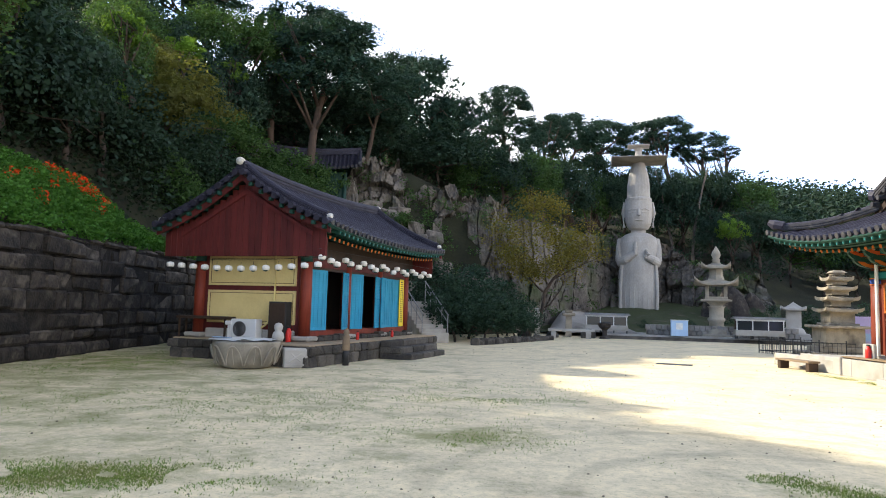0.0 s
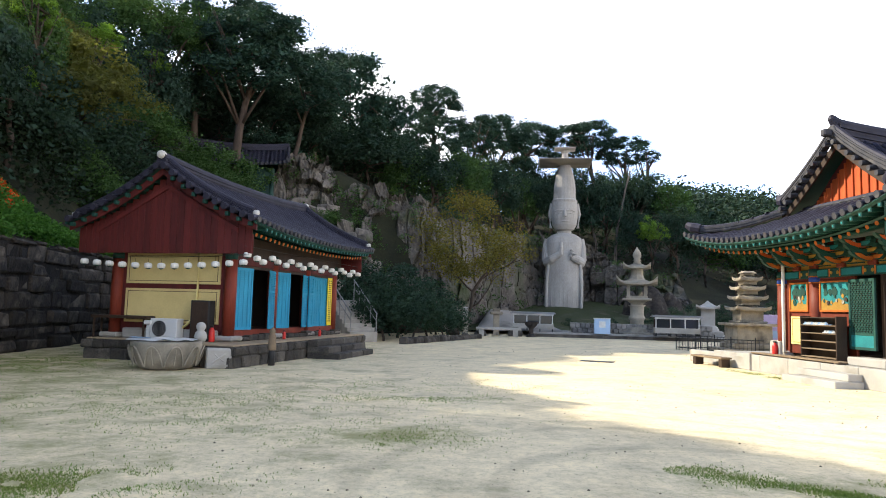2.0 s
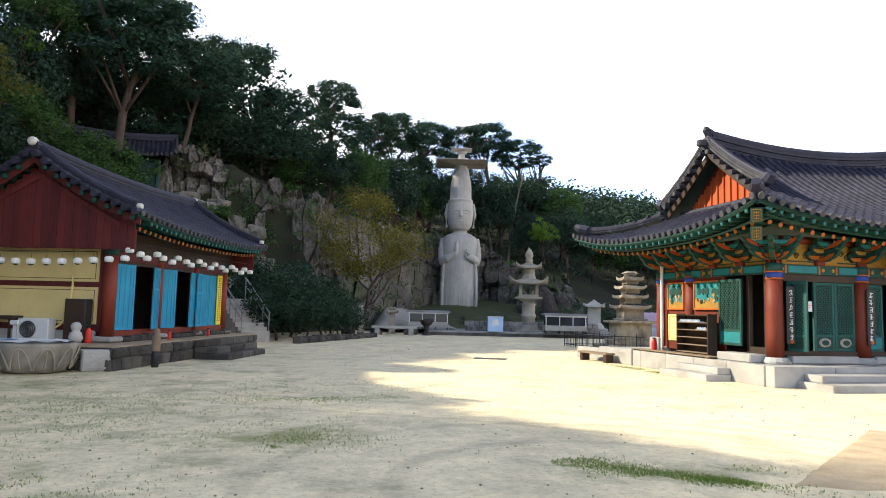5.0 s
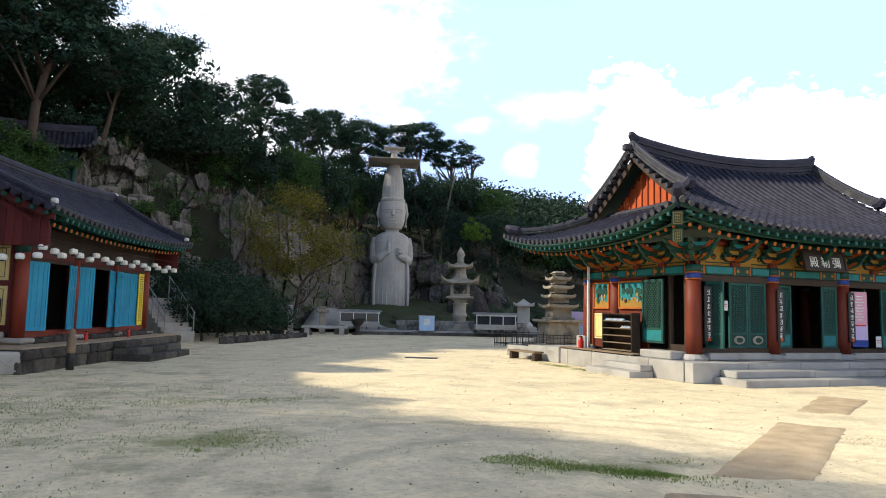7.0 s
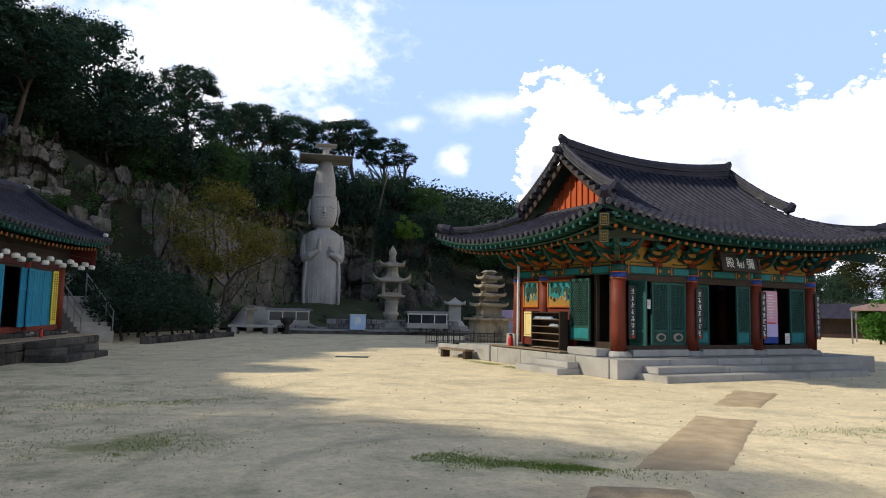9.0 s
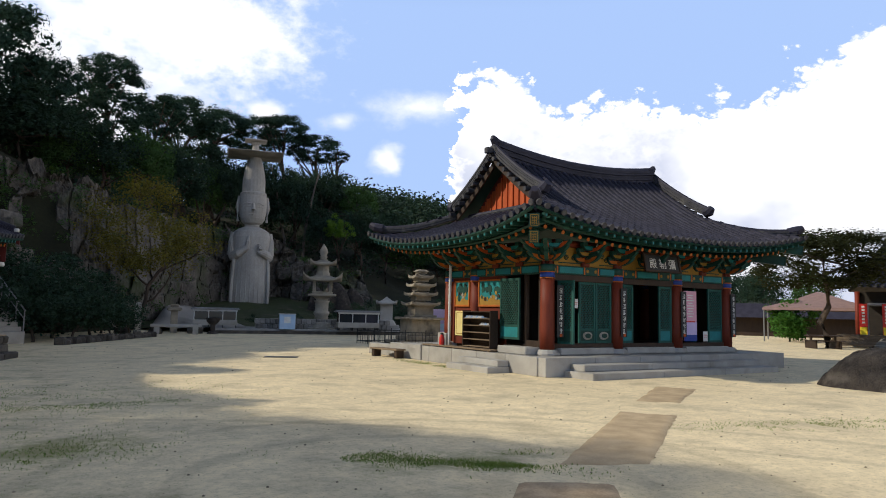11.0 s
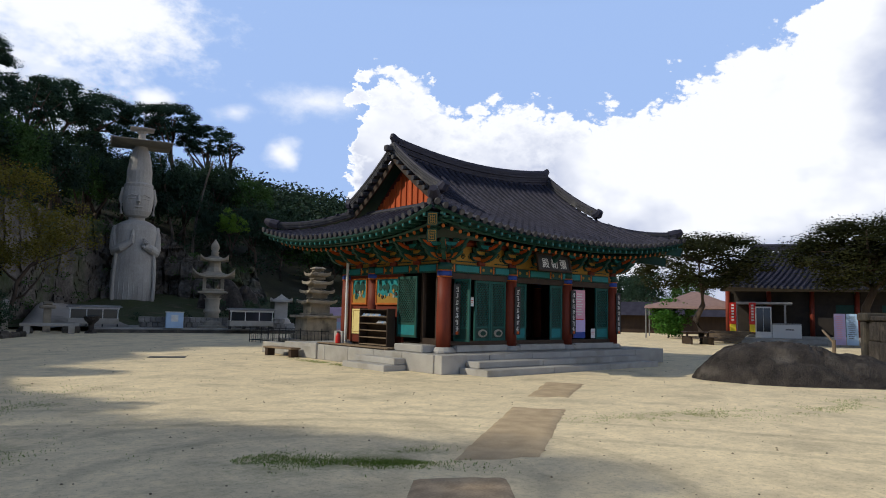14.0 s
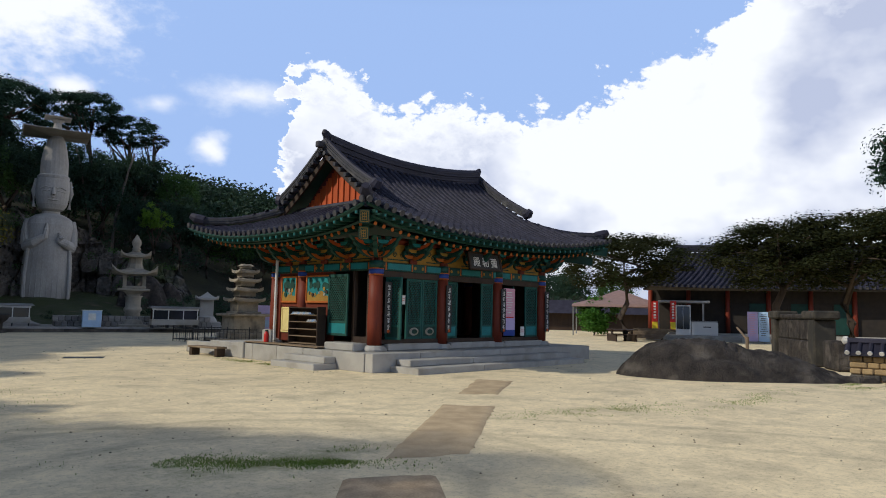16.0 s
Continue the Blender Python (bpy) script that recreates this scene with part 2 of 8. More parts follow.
M["gate_stone"] = material("stained_gate_stone", (0.085, 0.073, 0.055), (0.028, 0.025, 0.021), rough=0.95, scale=3, fine=30, bump=0.7, depth=0.02, jitter=0.15, c3=(0.03, 0.028, 0.024), c3_scale=1.4, c3_lo=0.48, c3_hi=0.62)
M["gate_pale"] = material("grey_walling_stone", (0.25, 0.235, 0.21), (0.14, 0.13, 0.115), rough=0.9, scale=3, fine=30, bump=0.6, depth=0.02, jitter=0.25)
M["slab_rock"] = material("pale_slab_rock", (0.34, 0.31, 0.275), (0.30, 0.275, 0.24), rough=0.95, scale=0.6, fine=8, bump=0.6, depth=0.06, c3=(0.2, 0.18, 0.15), c3_scale=0.5)
M["bark"] = material("bark", (0.075, 0.055, 0.04), (0.04, 0.03, 0.023), rough=0.95, scale=2, fine=14, bump=0.8, depth=0.03, stretch_z=0.3)
M["pine_bark"] = material("pine_bark", (0.10, 0.07, 0.052), (0.055, 0.04, 0.031), rough=0.95, scale=2, fine=14, bump=0.8, depth=0.03, stretch_z=0.3)
M["snag"] = material("bare_grey_wood", (0.13, 0.11, 0.095), (0.07, 0.06, 0.05), rough=0.9, scale=1.5, fine=10, stretch_z=0.2)
M["leaf_dark"] = leaf_material("leaves_dark", (0.034, 0.064, 0.044), (0.017, 0.035, 0.026))
# shaded copy of the dark leaves: the slope's shade is in its colour
M["leaf_shade"] = leaf_material("leaves_shaded", (0.016, 0.030, 0.014), (0.009, 0.018, 0.009), 0.1)
M["leaf_mid"] = leaf_material("leaves_mid", (0.062, 0.118, 0.036), (0.034, 0.072, 0.026))
M["leaf_light"] = leaf_material("leaves_light", (0.075, 0.19, 0.035), (0.038, 0.11, 0.02))
M["leaf_olive"] = leaf_material("leaves_olive", (0.115, 0.118, 0.034), (0.055, 0.066, 0.022), 0.4)
# backlight put into the colour: a brighter yellow-green copy of the leaves
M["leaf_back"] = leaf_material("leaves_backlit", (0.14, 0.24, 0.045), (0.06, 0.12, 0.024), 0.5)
M["leaf_bronze"] = leaf_material("leaves_bronze", (0.034, 0.036, 0.011), (0.015, 0.022, 0.009), 0.2)
M["leaf_yellow"] = leaf_material("leaves_yellowing", (0.17, 0.14, 0.028), (0.075, 0.08, 0.02))
M["needle"] = leaf_material("pine_needles", (0.036, 0.074, 0.052), (0.018, 0.041, 0.032), 0.12)
M["far_leaf"] = leaf_material("far_leaves", (0.030, 0.054, 0.032), (0.016, 0.032, 0.020), 0.08)
M["grass"] = leaf_material("grass_blades", (0.14, 0.22, 0.045), (0.22, 0.22, 0.075))
M["flower"] = leaf_material("red_flowers", (0.75, 0.09, 0.02), (0.6, 0.06, 0.015))
M["metal"] = material("grey_metal", (0.32, 0.32, 0.32), (0.25, 0.25, 0.25), rough=0.45, metal=0.6)
M["black_metal"] = material("black_metal", (0.02, 0.02, 0.02), (0.03, 0.03, 0.03), rough=0.5)
M["plastic"] = material("white_plastic", (0.62, 0.62, 0.60), (0.62, 0.62, 0.6), rough=0.4)
M["red_plastic"] = material("red_enamel", (0.6, 0.03, 0.02), (0.5, 0.025, 0.02), rough=0.35)
M["yellow_sign"] = material("yellow_sign", (0.80, 0.62, 0.03), (0.7, 0.55, 0.03), rough=0.5)
M["lilac"] = material("lilac_print", (0.55, 0.45, 0.68), (0.48, 0.40, 0.62), rough=0.5)
M["pink"] = material("pink_print", (0.72, 0.36, 0.42), (0.62, 0.32, 0.42), rough=0.5)
M["skyblue"] = material("pale_blue_print", (0.42, 0.58, 0.75), (0.36, 0.50, 0.68), rough=0.5)
M["ink"] = material("black_ink", (0.03, 0.03, 0.03), (0.04, 0.04, 0.04), rough=0.6)
M["mat_fibre"] = material("coconut_matting", (0.54, 0.41, 0.25), (0.38, 0.28, 0.165), rough=0.95, scale=3, fine=60, bump=0.5, depth=0.008)
M["old_mat"] = material("earthy_matting", (0.50, 0.37, 0.23), (0.32, 0.23, 0.14), rough=0.95, scale=5, fine=40, bump=0.5, depth=0.01)
M["mud"] = material("brown_earth", (0.20, 0.145, 0.09), (0.13, 0.095, 0.06), rough=0.95, scale=3, fine=40, bump=0.6, depth=0.02)
M["clod"] = material("earth_clods", (0.30, 0.24, 0.16), (0.17, 0.13, 0.085), rough=0.95, jitter=0.5, island=True)
M["clay"] = material("tan_clay", (0.40, 0.30, 0.19), (0.30, 0.225, 0.145), rough=0.95, scale=2, fine=30)
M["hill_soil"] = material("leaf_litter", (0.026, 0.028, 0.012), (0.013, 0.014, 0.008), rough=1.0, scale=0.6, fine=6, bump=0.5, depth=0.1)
M["turf"] = material("mown_turf", (0.05, 0.062, 0.02), (0.032, 0.042, 0.015), rough=0.95, scale=0.8, fine=20, bump=0.6, depth=0.03, c3=(0.10, 0.085, 0.055), c3_scale=0.8)
M["glass"] = material("dark_glass", (0.02, 0.025, 0.03), (0.02, 0.025, 0.03), rough=0.08, spec=0.6, bump=0)
M["sandstone"] = material("yellow_sandstone", (0.36, 0.25, 0.12), (0.24, 0.165, 0.085), rough=0.9, fine=30, jitter=0.2)
M["tent"] = material("brown_canvas", (0.30, 0.20, 0.18), (0.24, 0.16, 0.145), rough=0.9)


TRACKS = ((3.4, 5.8, 3.58, 0.16), (3.4, 5.8, 2.23, 0.16), (-6.0, -4.0, 16.4, 0.14), (-6.0, -4.0, 17.8, 0.14))          # turning point x, y, radius, half width


def ground_material():
    m = material("sandy_yard", (0.72, 0.595, 0.375), (0.62, 0.51, 0.32), rough=0.95, scale=0.35, fine=9, bump=0.5, depth=0.02,
                 c3=(0.52, 0.43, 0.275), c3_scale=0.9, c3_lo=0.50, c3_hi=0.68)
    n, l = m.node_tree.nodes, m.node_tree.links
    b = n["Principled BSDF"]
    src = b.inputs["Base Color"].links[0].from_socket
    co = n.new("ShaderNodeTexCoord").outputs["Object"]
    # grit
    g = n.new("ShaderNodeTexVoronoi")
    g.inputs["Scale"].default_value = 22
    l.new(co, g.inputs["Vector"])
    gr = n.new("ShaderNodeMapRange")
    gr.inputs["From Min"].default_value, gr.inputs["From Max"].default_value = 0.06, 0.22
    gr.inputs["To Min"].default_value = 0.72
    l.new(g.outputs["Distance"], gr.inputs["Value"])
    sc = n.new("ShaderNodeVectorMath")
    sc.operation = "SCALE"
    l.new(src, sc.inputs[0]), l.new(gr.outputs[0], sc.inputs["Scale"])
    # mottled damp and dry sand, dark specks
    mo = n.new("ShaderNodeTexNoise")
    mo.inputs["Scale"].default_value, mo.inputs["Detail"].default_value, mo.inputs["Roughness"].default_value = 2.6, 10, 0.75
    l.new(co, mo.inputs["Vector"])
    mm = n.new("ShaderNodeMapRange")
    mm.inputs["From Min"].default_value, mm.inputs["From Max"].default_value = 0.30, 0.62
    mm.inputs["To Min"].default_value, mm.inputs["To Max"].default_value = 0.84, 1.16
    l.new(mo.outputs["Fac"], mm.inputs["Value"])
    s2 = n.new("ShaderNodeVectorMath")
    s2.operation = "SCALE"
    l.new(sc.outputs[0], s2.inputs[0]), l.new(mm.outputs[0], s2.inputs["Scale"])
    fi = n.new("ShaderNodeTexNoise")
    fi.inputs["Scale"].default_value, fi.inputs["Detail"].default_value, fi.inputs["Roughness"].default_value = 13.0, 9, 0.85
    l.new(co, fi.inputs["Vector"])
    fm = n.new("ShaderNodeMapRange")
    fm.inputs["From Min"].default_value, fm.inputs["From Max"].default_value = 0.32, 0.50
    fm.inputs["To Min"].default_value, fm.inputs["To Max"].default_value = 0.62, 1.10
    l.new(fi.outputs["Fac"], fm.inputs["Value"])
    s25 = n.new("ShaderNodeVectorMath")
    s25.operation = "SCALE"
    l.new(s2.outputs[0], s25.inputs[0]), l.new(fm.outputs[0], s25.inputs["Scale"])
    # wheel ruts: rings about the turning points of a car
    out = s25.outputs[0]
    for cx, cy, r0, wd in TRACKS:
        dist = n.new("ShaderNodeVectorMath")
        dist.operation = "DISTANCE"
        l.new(co, dist.inputs[0])
        dist.inputs[1].default_value = (cx, cy, 0)
        wob = n.new("ShaderNodeMath")
        wob.operation = "MULTIPLY_ADD"
        l.new(mo.outputs["Fac"], wob.inputs[0])
        wob.inputs[1].default_value = 0.22
        l.new(dist.outputs["Value"], wob.inputs[2])
        df = n.new("ShaderNodeMath")
        df.operation = "SUBTRACT"
        l.new(wob.outputs[0], df.inputs[0])
        df.inputs[1].default_value = r0 + 0.11
        ab = n.new("ShaderNodeMath")
        ab.operation = "ABSOLUTE"
        l.new(df.outputs[0], ab.inputs[0])
        band = n.new("ShaderNodeMapRange")
        band.interpolation_type = "SMOOTHSTEP"
        band.inputs["From Min"].default_value, band.inputs["From Max"].default_value = wd * 0.3, wd
        band.inputs["To Min"].default_value, band.inputs["To Max"].default_value = 0.85, 1.0
        l.new(ab.outputs[0], band.inputs["Value"])
        s3 = n.new("ShaderNodeVectorMath")
        s3.operation = "SCALE"
        l.new(out, s3.inputs[0]), l.new(band.outputs[0], s3.inputs["Scale"])
        out = s3.outputs[0]
    # thin moss and grass where few feet go
    t = n.new("ShaderNodeTexNoise")
    t.inputs["Scale"].default_value, t.inputs["Detail"].default_value, t.inputs["Roughness"].default_value = 0.9, 14, 0.9
    l.new(co, t.inputs["Vector"])
    sx = n.new("ShaderNodeSeparateXYZ")
    l.new(co, sx.inputs[0])
    wx = n.new("ShaderNodeMapRange")
    wx.inputs["From Min"].default_value, wx.inputs["From Max"].default_value = 5.0, -8.0
    wx.inputs["To Min"].default_value, wx.inputs["To Max"].default_value = -0.06, 0.12
    l.new(sx.outputs[0], wx.inputs["Value"])
    ad = n.new("ShaderNodeMath")
    best = wx.outputs[0]
    for cx, cy, rx, ry in ((-8.3, 18.6, 3.2, 6.0), (-3.35, 6.35, 2.2, 0.9), (-5.5, 14.6, 3.2, 1.6), (0.2, 8.8, 2.2, 1.2), (3.9, 6.3, 1.5, 0.7)):
        sb, ml, ln = n.new("ShaderNodeVectorMath"), n.new("ShaderNodeVectorMath"), n.new("ShaderNodeVectorMath")
        sb.operation, ml.operation, ln.operation = "SUBTRACT", "MULTIPLY", "LENGTH"
        l.new(co, sb.inputs[0])
        sb.inputs[1].default_value, ml.inputs[1].default_value = (cx, cy, 0), (1 / rx, 1 / ry, 0)
        l.new(sb.outputs[0], ml.inputs[0]), l.new(ml.outputs[0], ln.inputs[0])
        fall = n.new("ShaderNodeMapRange")
        fall.inputs["From Min"].default_value, fall.inputs["From Max"].default_value = 0.2, 1.3
        fall.inputs["To Min"].default_value, fall.inputs["To Max"].default_value = 0.13, -0.07
        l.new(ln.outputs["Value"], fall.inputs["Value"])
        mxm = n.new("ShaderNodeMath")
        mxm.operation = "MAXIMUM"
        l.new(best, mxm.inputs[0]), l.new(fall.outputs[0], mxm.inputs[1])
        best = mxm.outputs[0]
    l.new(t.outputs["Fac"], ad.inputs[0]), l.new(best, ad.inputs[1])
    tr = n.new("ShaderNodeMapRange")
    tr.inputs["From Min"].default_value, tr.inputs["From Max"].default_value = 0.52, 0.67
    tr.inputs["To Max"].default_value = 0.80
    l.new(ad.outputs[0], tr.inputs["Value"])
    mx = n.new("ShaderNodeMix")
    mx.data_type = "RGBA"
    l.new(tr.outputs[0], mx.inputs[0]), l.new(out, mx.inputs[6])
    mx.inputs[7].default_value = (0.27, 0.25, 0.09, 1)
    l.new(mx.outputs[2], b.inputs["Base Color"])
    return m


M["yard"] = ground_material()

# ---- mesh tools ----


class Mesh:
    """Collects corners and faces; boxes, tubes, lathes and sheets are added to it."""

    def __init__(self):
        self.v, self.f = [], []

    def add(self, verts, faces, m=None):
        k = len(self.v)
        self.v.extend([tuple(m @ Vector(p)) for p in verts] if m is not None else verts)
        self.f.extend([tuple(i + k for i in f) for f in faces])
        return self

    def box(self, x0, y0, z0, x1, y1, z1, b=0.0, m=None):
        if b <= 0:
            v = [(x, y, z) for z in (z0, z1) for y in (y0, y1) for x in (x0, x1)]
            return self.add(v, [(0, 2, 3, 1), (4, 5, 7, 6), (0, 1, 5, 4), (2, 6, 7, 3), (0, 4, 6, 2), (1, 3, 7, 5)], m)
        b = min(b, 0.45 * min(abs(x1 - x0), abs(y1 - y0), abs(z1 - z0)))
        lo, hi = (x0, y0, z0), (x1, y1, z1)
        v, ix = [], {}
        for s in [(i, j, k) for i in (0, 1) for j in (0, 1) for k in (0, 1)]:
            for ax in range(3):
                q = [hi[d] if s[d] else lo[d] for d in range(3)]
                for d in range(3):
                    if d != ax:
                        q[d] += -b if s[d] else b
                ix[s, ax] = len(v)
                v.append(tuple(q))
        f = []
        for ax in range(3):
            o1, o2 = (ax + 1) % 3, (ax + 2) % 3
            for side in (0, 1):
                ring = []
                for a, c in ((0, 0), (1, 0), (1, 1), (0, 1)):
                    s = [0, 0, 0]
                    s[ax], s[o1], s[o2] = side, a, c
                    ring.append(ix[tuple(s), ax])
                f.append(tuple(ring if side else ring[::-1]))
        for ax in range(3):
            o1, o2 = (ax + 1) % 3, (ax + 2) % 3
            for a in (0, 1):
                for c in (0, 1):
                    s0, s1 = [0, 0, 0], [0, 0, 0]
                    s1[ax] = 1
                    s0[o1] = s1[o1] = a
                    s0[o2] = s1[o2] = c
                    q = (ix[tuple(s0), o1], ix[tuple(s1), o1], ix[tuple(s1), o2], ix[tuple(s0), o2])
                    f.append(q if a != c else q[::-1])
        for s in [(i, j, k) for i in (0, 1) for j in (0, 1) for k in (0, 1)]:
            q = (ix[s, 0], ix[s, 1], ix[s, 2])
            f.append(q if sum(s) % 2 else q[::-1])
        return self.add(v, f, m)

    def tube(self, pts, radii, n=8, caps=True):
        pts = [Vector(p) for p in pts]
        if not hasattr(radii, "__len__"):
            radii = [radii] * len(pts)
        v, f = [], []
        for i, p in enumerate(pts):
            d = (pts[min(i + 1, len(pts) - 1)] - pts[max(i - 1, 0)]).normalized()
            s = d.cross(Vector((0, 0, 1)))
            s = Vector((1, 0, 0)) if s.length < 1e-3 else s.normalized()
            u = s.cross(d)
            for k in range(n):
                a = 2 * math.pi * k / n
                v.append(tuple(p + (s * math.cos(a) + u * math.sin(a)) * radii[i]))
        for i in range(len(pts) - 1):
            for k in range(n):
                a, b = i * n + k, i * n + (k + 1) % n
                f.append((a, b, b + n, a + n))
        if caps:
            f.append(tuple(range(n))[::-1])
            f.append(tuple(range((len(pts) - 1) * n, len(pts) * n)))
        return self.add(v, f)

    def lathe(self, prof, n=16, cx=0.0, cy=0.0, sx=1.0, sy=1.0, turn=0.0, power=1.0):
        """prof: (radius, z) from the bottom up; n=4 with turn=45 degrees gives square things."""
        v, f = [], []
        for r, z in prof:
            for k in range(n):
                a = 2 * math.pi * k / n + turn
                v.append((cx + r * math.cos(a) * sx, cy + r * math.sin(a) * sy, z))
        for i in range(len(prof) - 1):
            for k in range(n):
                a, b = i * n + k, i * n + (k + 1) % n
                f.append((a, b, b + n, a + n))
        f.append(tuple(range(n))[::-1])
        f.append(tuple(range((len(prof) - 1) * n, len(prof) * n)))
        return self.add(v, f)

    def sheet(self, fn, nu, nv):
        """fn(u, v) with u, v in 0..1 gives a place."""
        v = [tuple(fn(i / nu, j / nv)) for j in range(nv + 1) for i in range(nu + 1)]
        f = [(j * (nu + 1) + i, j * (nu + 1) + i + 1, (j + 1) * (nu + 1) + i + 1, (j + 1) * (nu + 1) + i) for j in range(nv) for i in range(nu)]
        return self.add(v, f)

    def prism(self, poly, axis, lo, hi):
        """A polygon of (p, q) drawn out along an axis: x -> (y, z), y -> (x, z), z -> (x, y)."""
        def put(p, q, t):
            return (t, p, q) if axis == "x" else (p, t, q) if axis == "y" else (p, q, t)
        n = len(poly)
        v = [put(p, q, lo) for p, q in poly] + [put(p, q, hi) for p, q in poly]
        f = [tuple(range(n))[::-1], tuple(range(n, 2 * n))] + [(i, (i + 1) % n, (i + 1) % n + n, i + n) for i in range(n)]
        return self.add(v, f)

    def data(self, name, mat, smooth=False, fix=True):
        me = bpy.data.meshes.new(name)
        me.from_pydata(self.v, [], self.f)
        me.materials.append(mat)
        if fix:
            bm = bmesh.new()
            bm.from_mesh(me)
            bmesh.ops.recalc_face_normals(bm, faces=bm.faces)
            bm.to_mesh(me)
            bm.free()
        if smooth:
            me.polygons.foreach_set("use_smooth", [True] * len(me.polygons))
        return me


def part(name, mesh, mat, parent, label="", smooth=False, at=None, fix=True):
    """One mesh object under a thing or a part."""
    ob = new(name, mesh.data(name, mat, smooth, fix) if isinstance(mesh, Mesh) else mesh)
    ob.parent = parent
    if at is not None:
        ob.matrix_basis = at
    if label:
        tagged(ob, label)
    return ob


def thing(name, label, category, at=None, group="", kind=""):
    ob = new(name)
    ob.empty_display_size = 0.2
    if at is not None:
        ob.matrix_basis = at
    return tagged(ob, label, category, group, kind)


def solid(name, mesh, mat, label, category="", at=None, smooth=False, kind="", group="", fix=True):
    """A thing that is one mesh."""
    ob = new(name, mesh.data(name, mat, smooth, fix) if isinstance(mesh, Mesh) else mesh)
    if at is not None:
        ob.matrix_basis = at
    return tagged(ob, label, category, group, kind)


def bearing(az, d, z=0.0):
    return Vector((d * math.sin(radians(az)), d * math.cos(radians(az)), z))


rng = random.Random(7)

# ---- ground, hill, walls ----
TERRAIN = (  # bearing, foot, cliff top distance and height, crest distance and height
    (-95, 11, 13, 4.0, 60, 30), (-40, 16.5, 18, 4.2, 55, 26), (-25, 25, 27, 4.6, 60, 24), (-15, 36, 38, 5.5, 65, 20), (-8, 40, 46, 9.0, 75, 20),
    (-3, 42, 47, 10.5, 80, 19), (3, 44, 50, 9.3, 85, 16), (8, 52, 60, 7.0, 90, 15.5), (12, 69, 75, 7.5, 95, 16), (18, 70, 76, 7.0, 100, 16.5),
    (24, 67, 73, 5.2, 115, 19.0), (28, 64, 78, 3.5, 170, 27.5), (33, 64, 82, 3.0, 200, 29.5), (45, 75, 110, 3.0, 230, 19), (60, 95, 150, 2.0, 280, 8), (95, 100, 150, 1.0, 280, 5))


def hill(az, d):
    az = min(max(az, -95), 95)
    for p, q in zip(TERRAIN, TERRAIN[1:]):
        if az <= q[0]:
            t = (az - p[0]) / (q[0] - p[0])
            foot, cd, cz, td, tz = (a + (b - a) * t for a, b in zip(p[1:], q[1:]))
            break
    if d <= foot:
        return -0.4
    if d < cd:
        z = cz * ((d - foot) / (cd - foot)) ** 0.7
    elif d < td:
        k = (d - cd) / (td - cd)
        z = cz + (tz - cz) * (k * 0.9 + 0.1 * math.sin(k * math.pi))
    else:
        z = max(tz - (d - td) * 0.10, tz * 0.6)
    return z + noise.noise(bearing(az, d) * 0.12) * min(1.2, 0.12 * (d - foot))


g = Mesh()
rings = [0.0, 4, 8, 14, 22, 35, 55, 80, 120, 200, 400, 900, 1800]
g.v = [(0, 0, 0)] + [(r * math.cos(a * math.pi / 24), r * math.sin(a * math.pi / 24), 0) for r in rings[1:] for a in range(48)]
g.f = [(0, 1 + a, 1 + (a + 1) % 48) for a in range(48)]
for i in range(len(rings) - 2):
    g.f += [(1 + i * 48 + a, 1 + (i + 1) * 48 + a, 1 + (i + 1) * 48 + (a + 1) % 48, 1 + i * 48 + (a + 1) % 48) for a in range(48)]
solid("ground", g, M["yard"], "pale sandy temple yard with thin grass and wheel tracks", "ground", kind="structure")


def hill_sheet(u, v):
    az = -95 + 190 * u
    lo = 10.6 if az < -10 else 20
    d = lo * (330 / lo) ** v
    p = bearing(az, d, hill(az, d))
    if p.x > -10.9 and p.y < 30 and p.x < 0:
        p.z = -0.4
    return p


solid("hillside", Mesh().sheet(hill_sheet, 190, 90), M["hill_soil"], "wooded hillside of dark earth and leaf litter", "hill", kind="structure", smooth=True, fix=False)


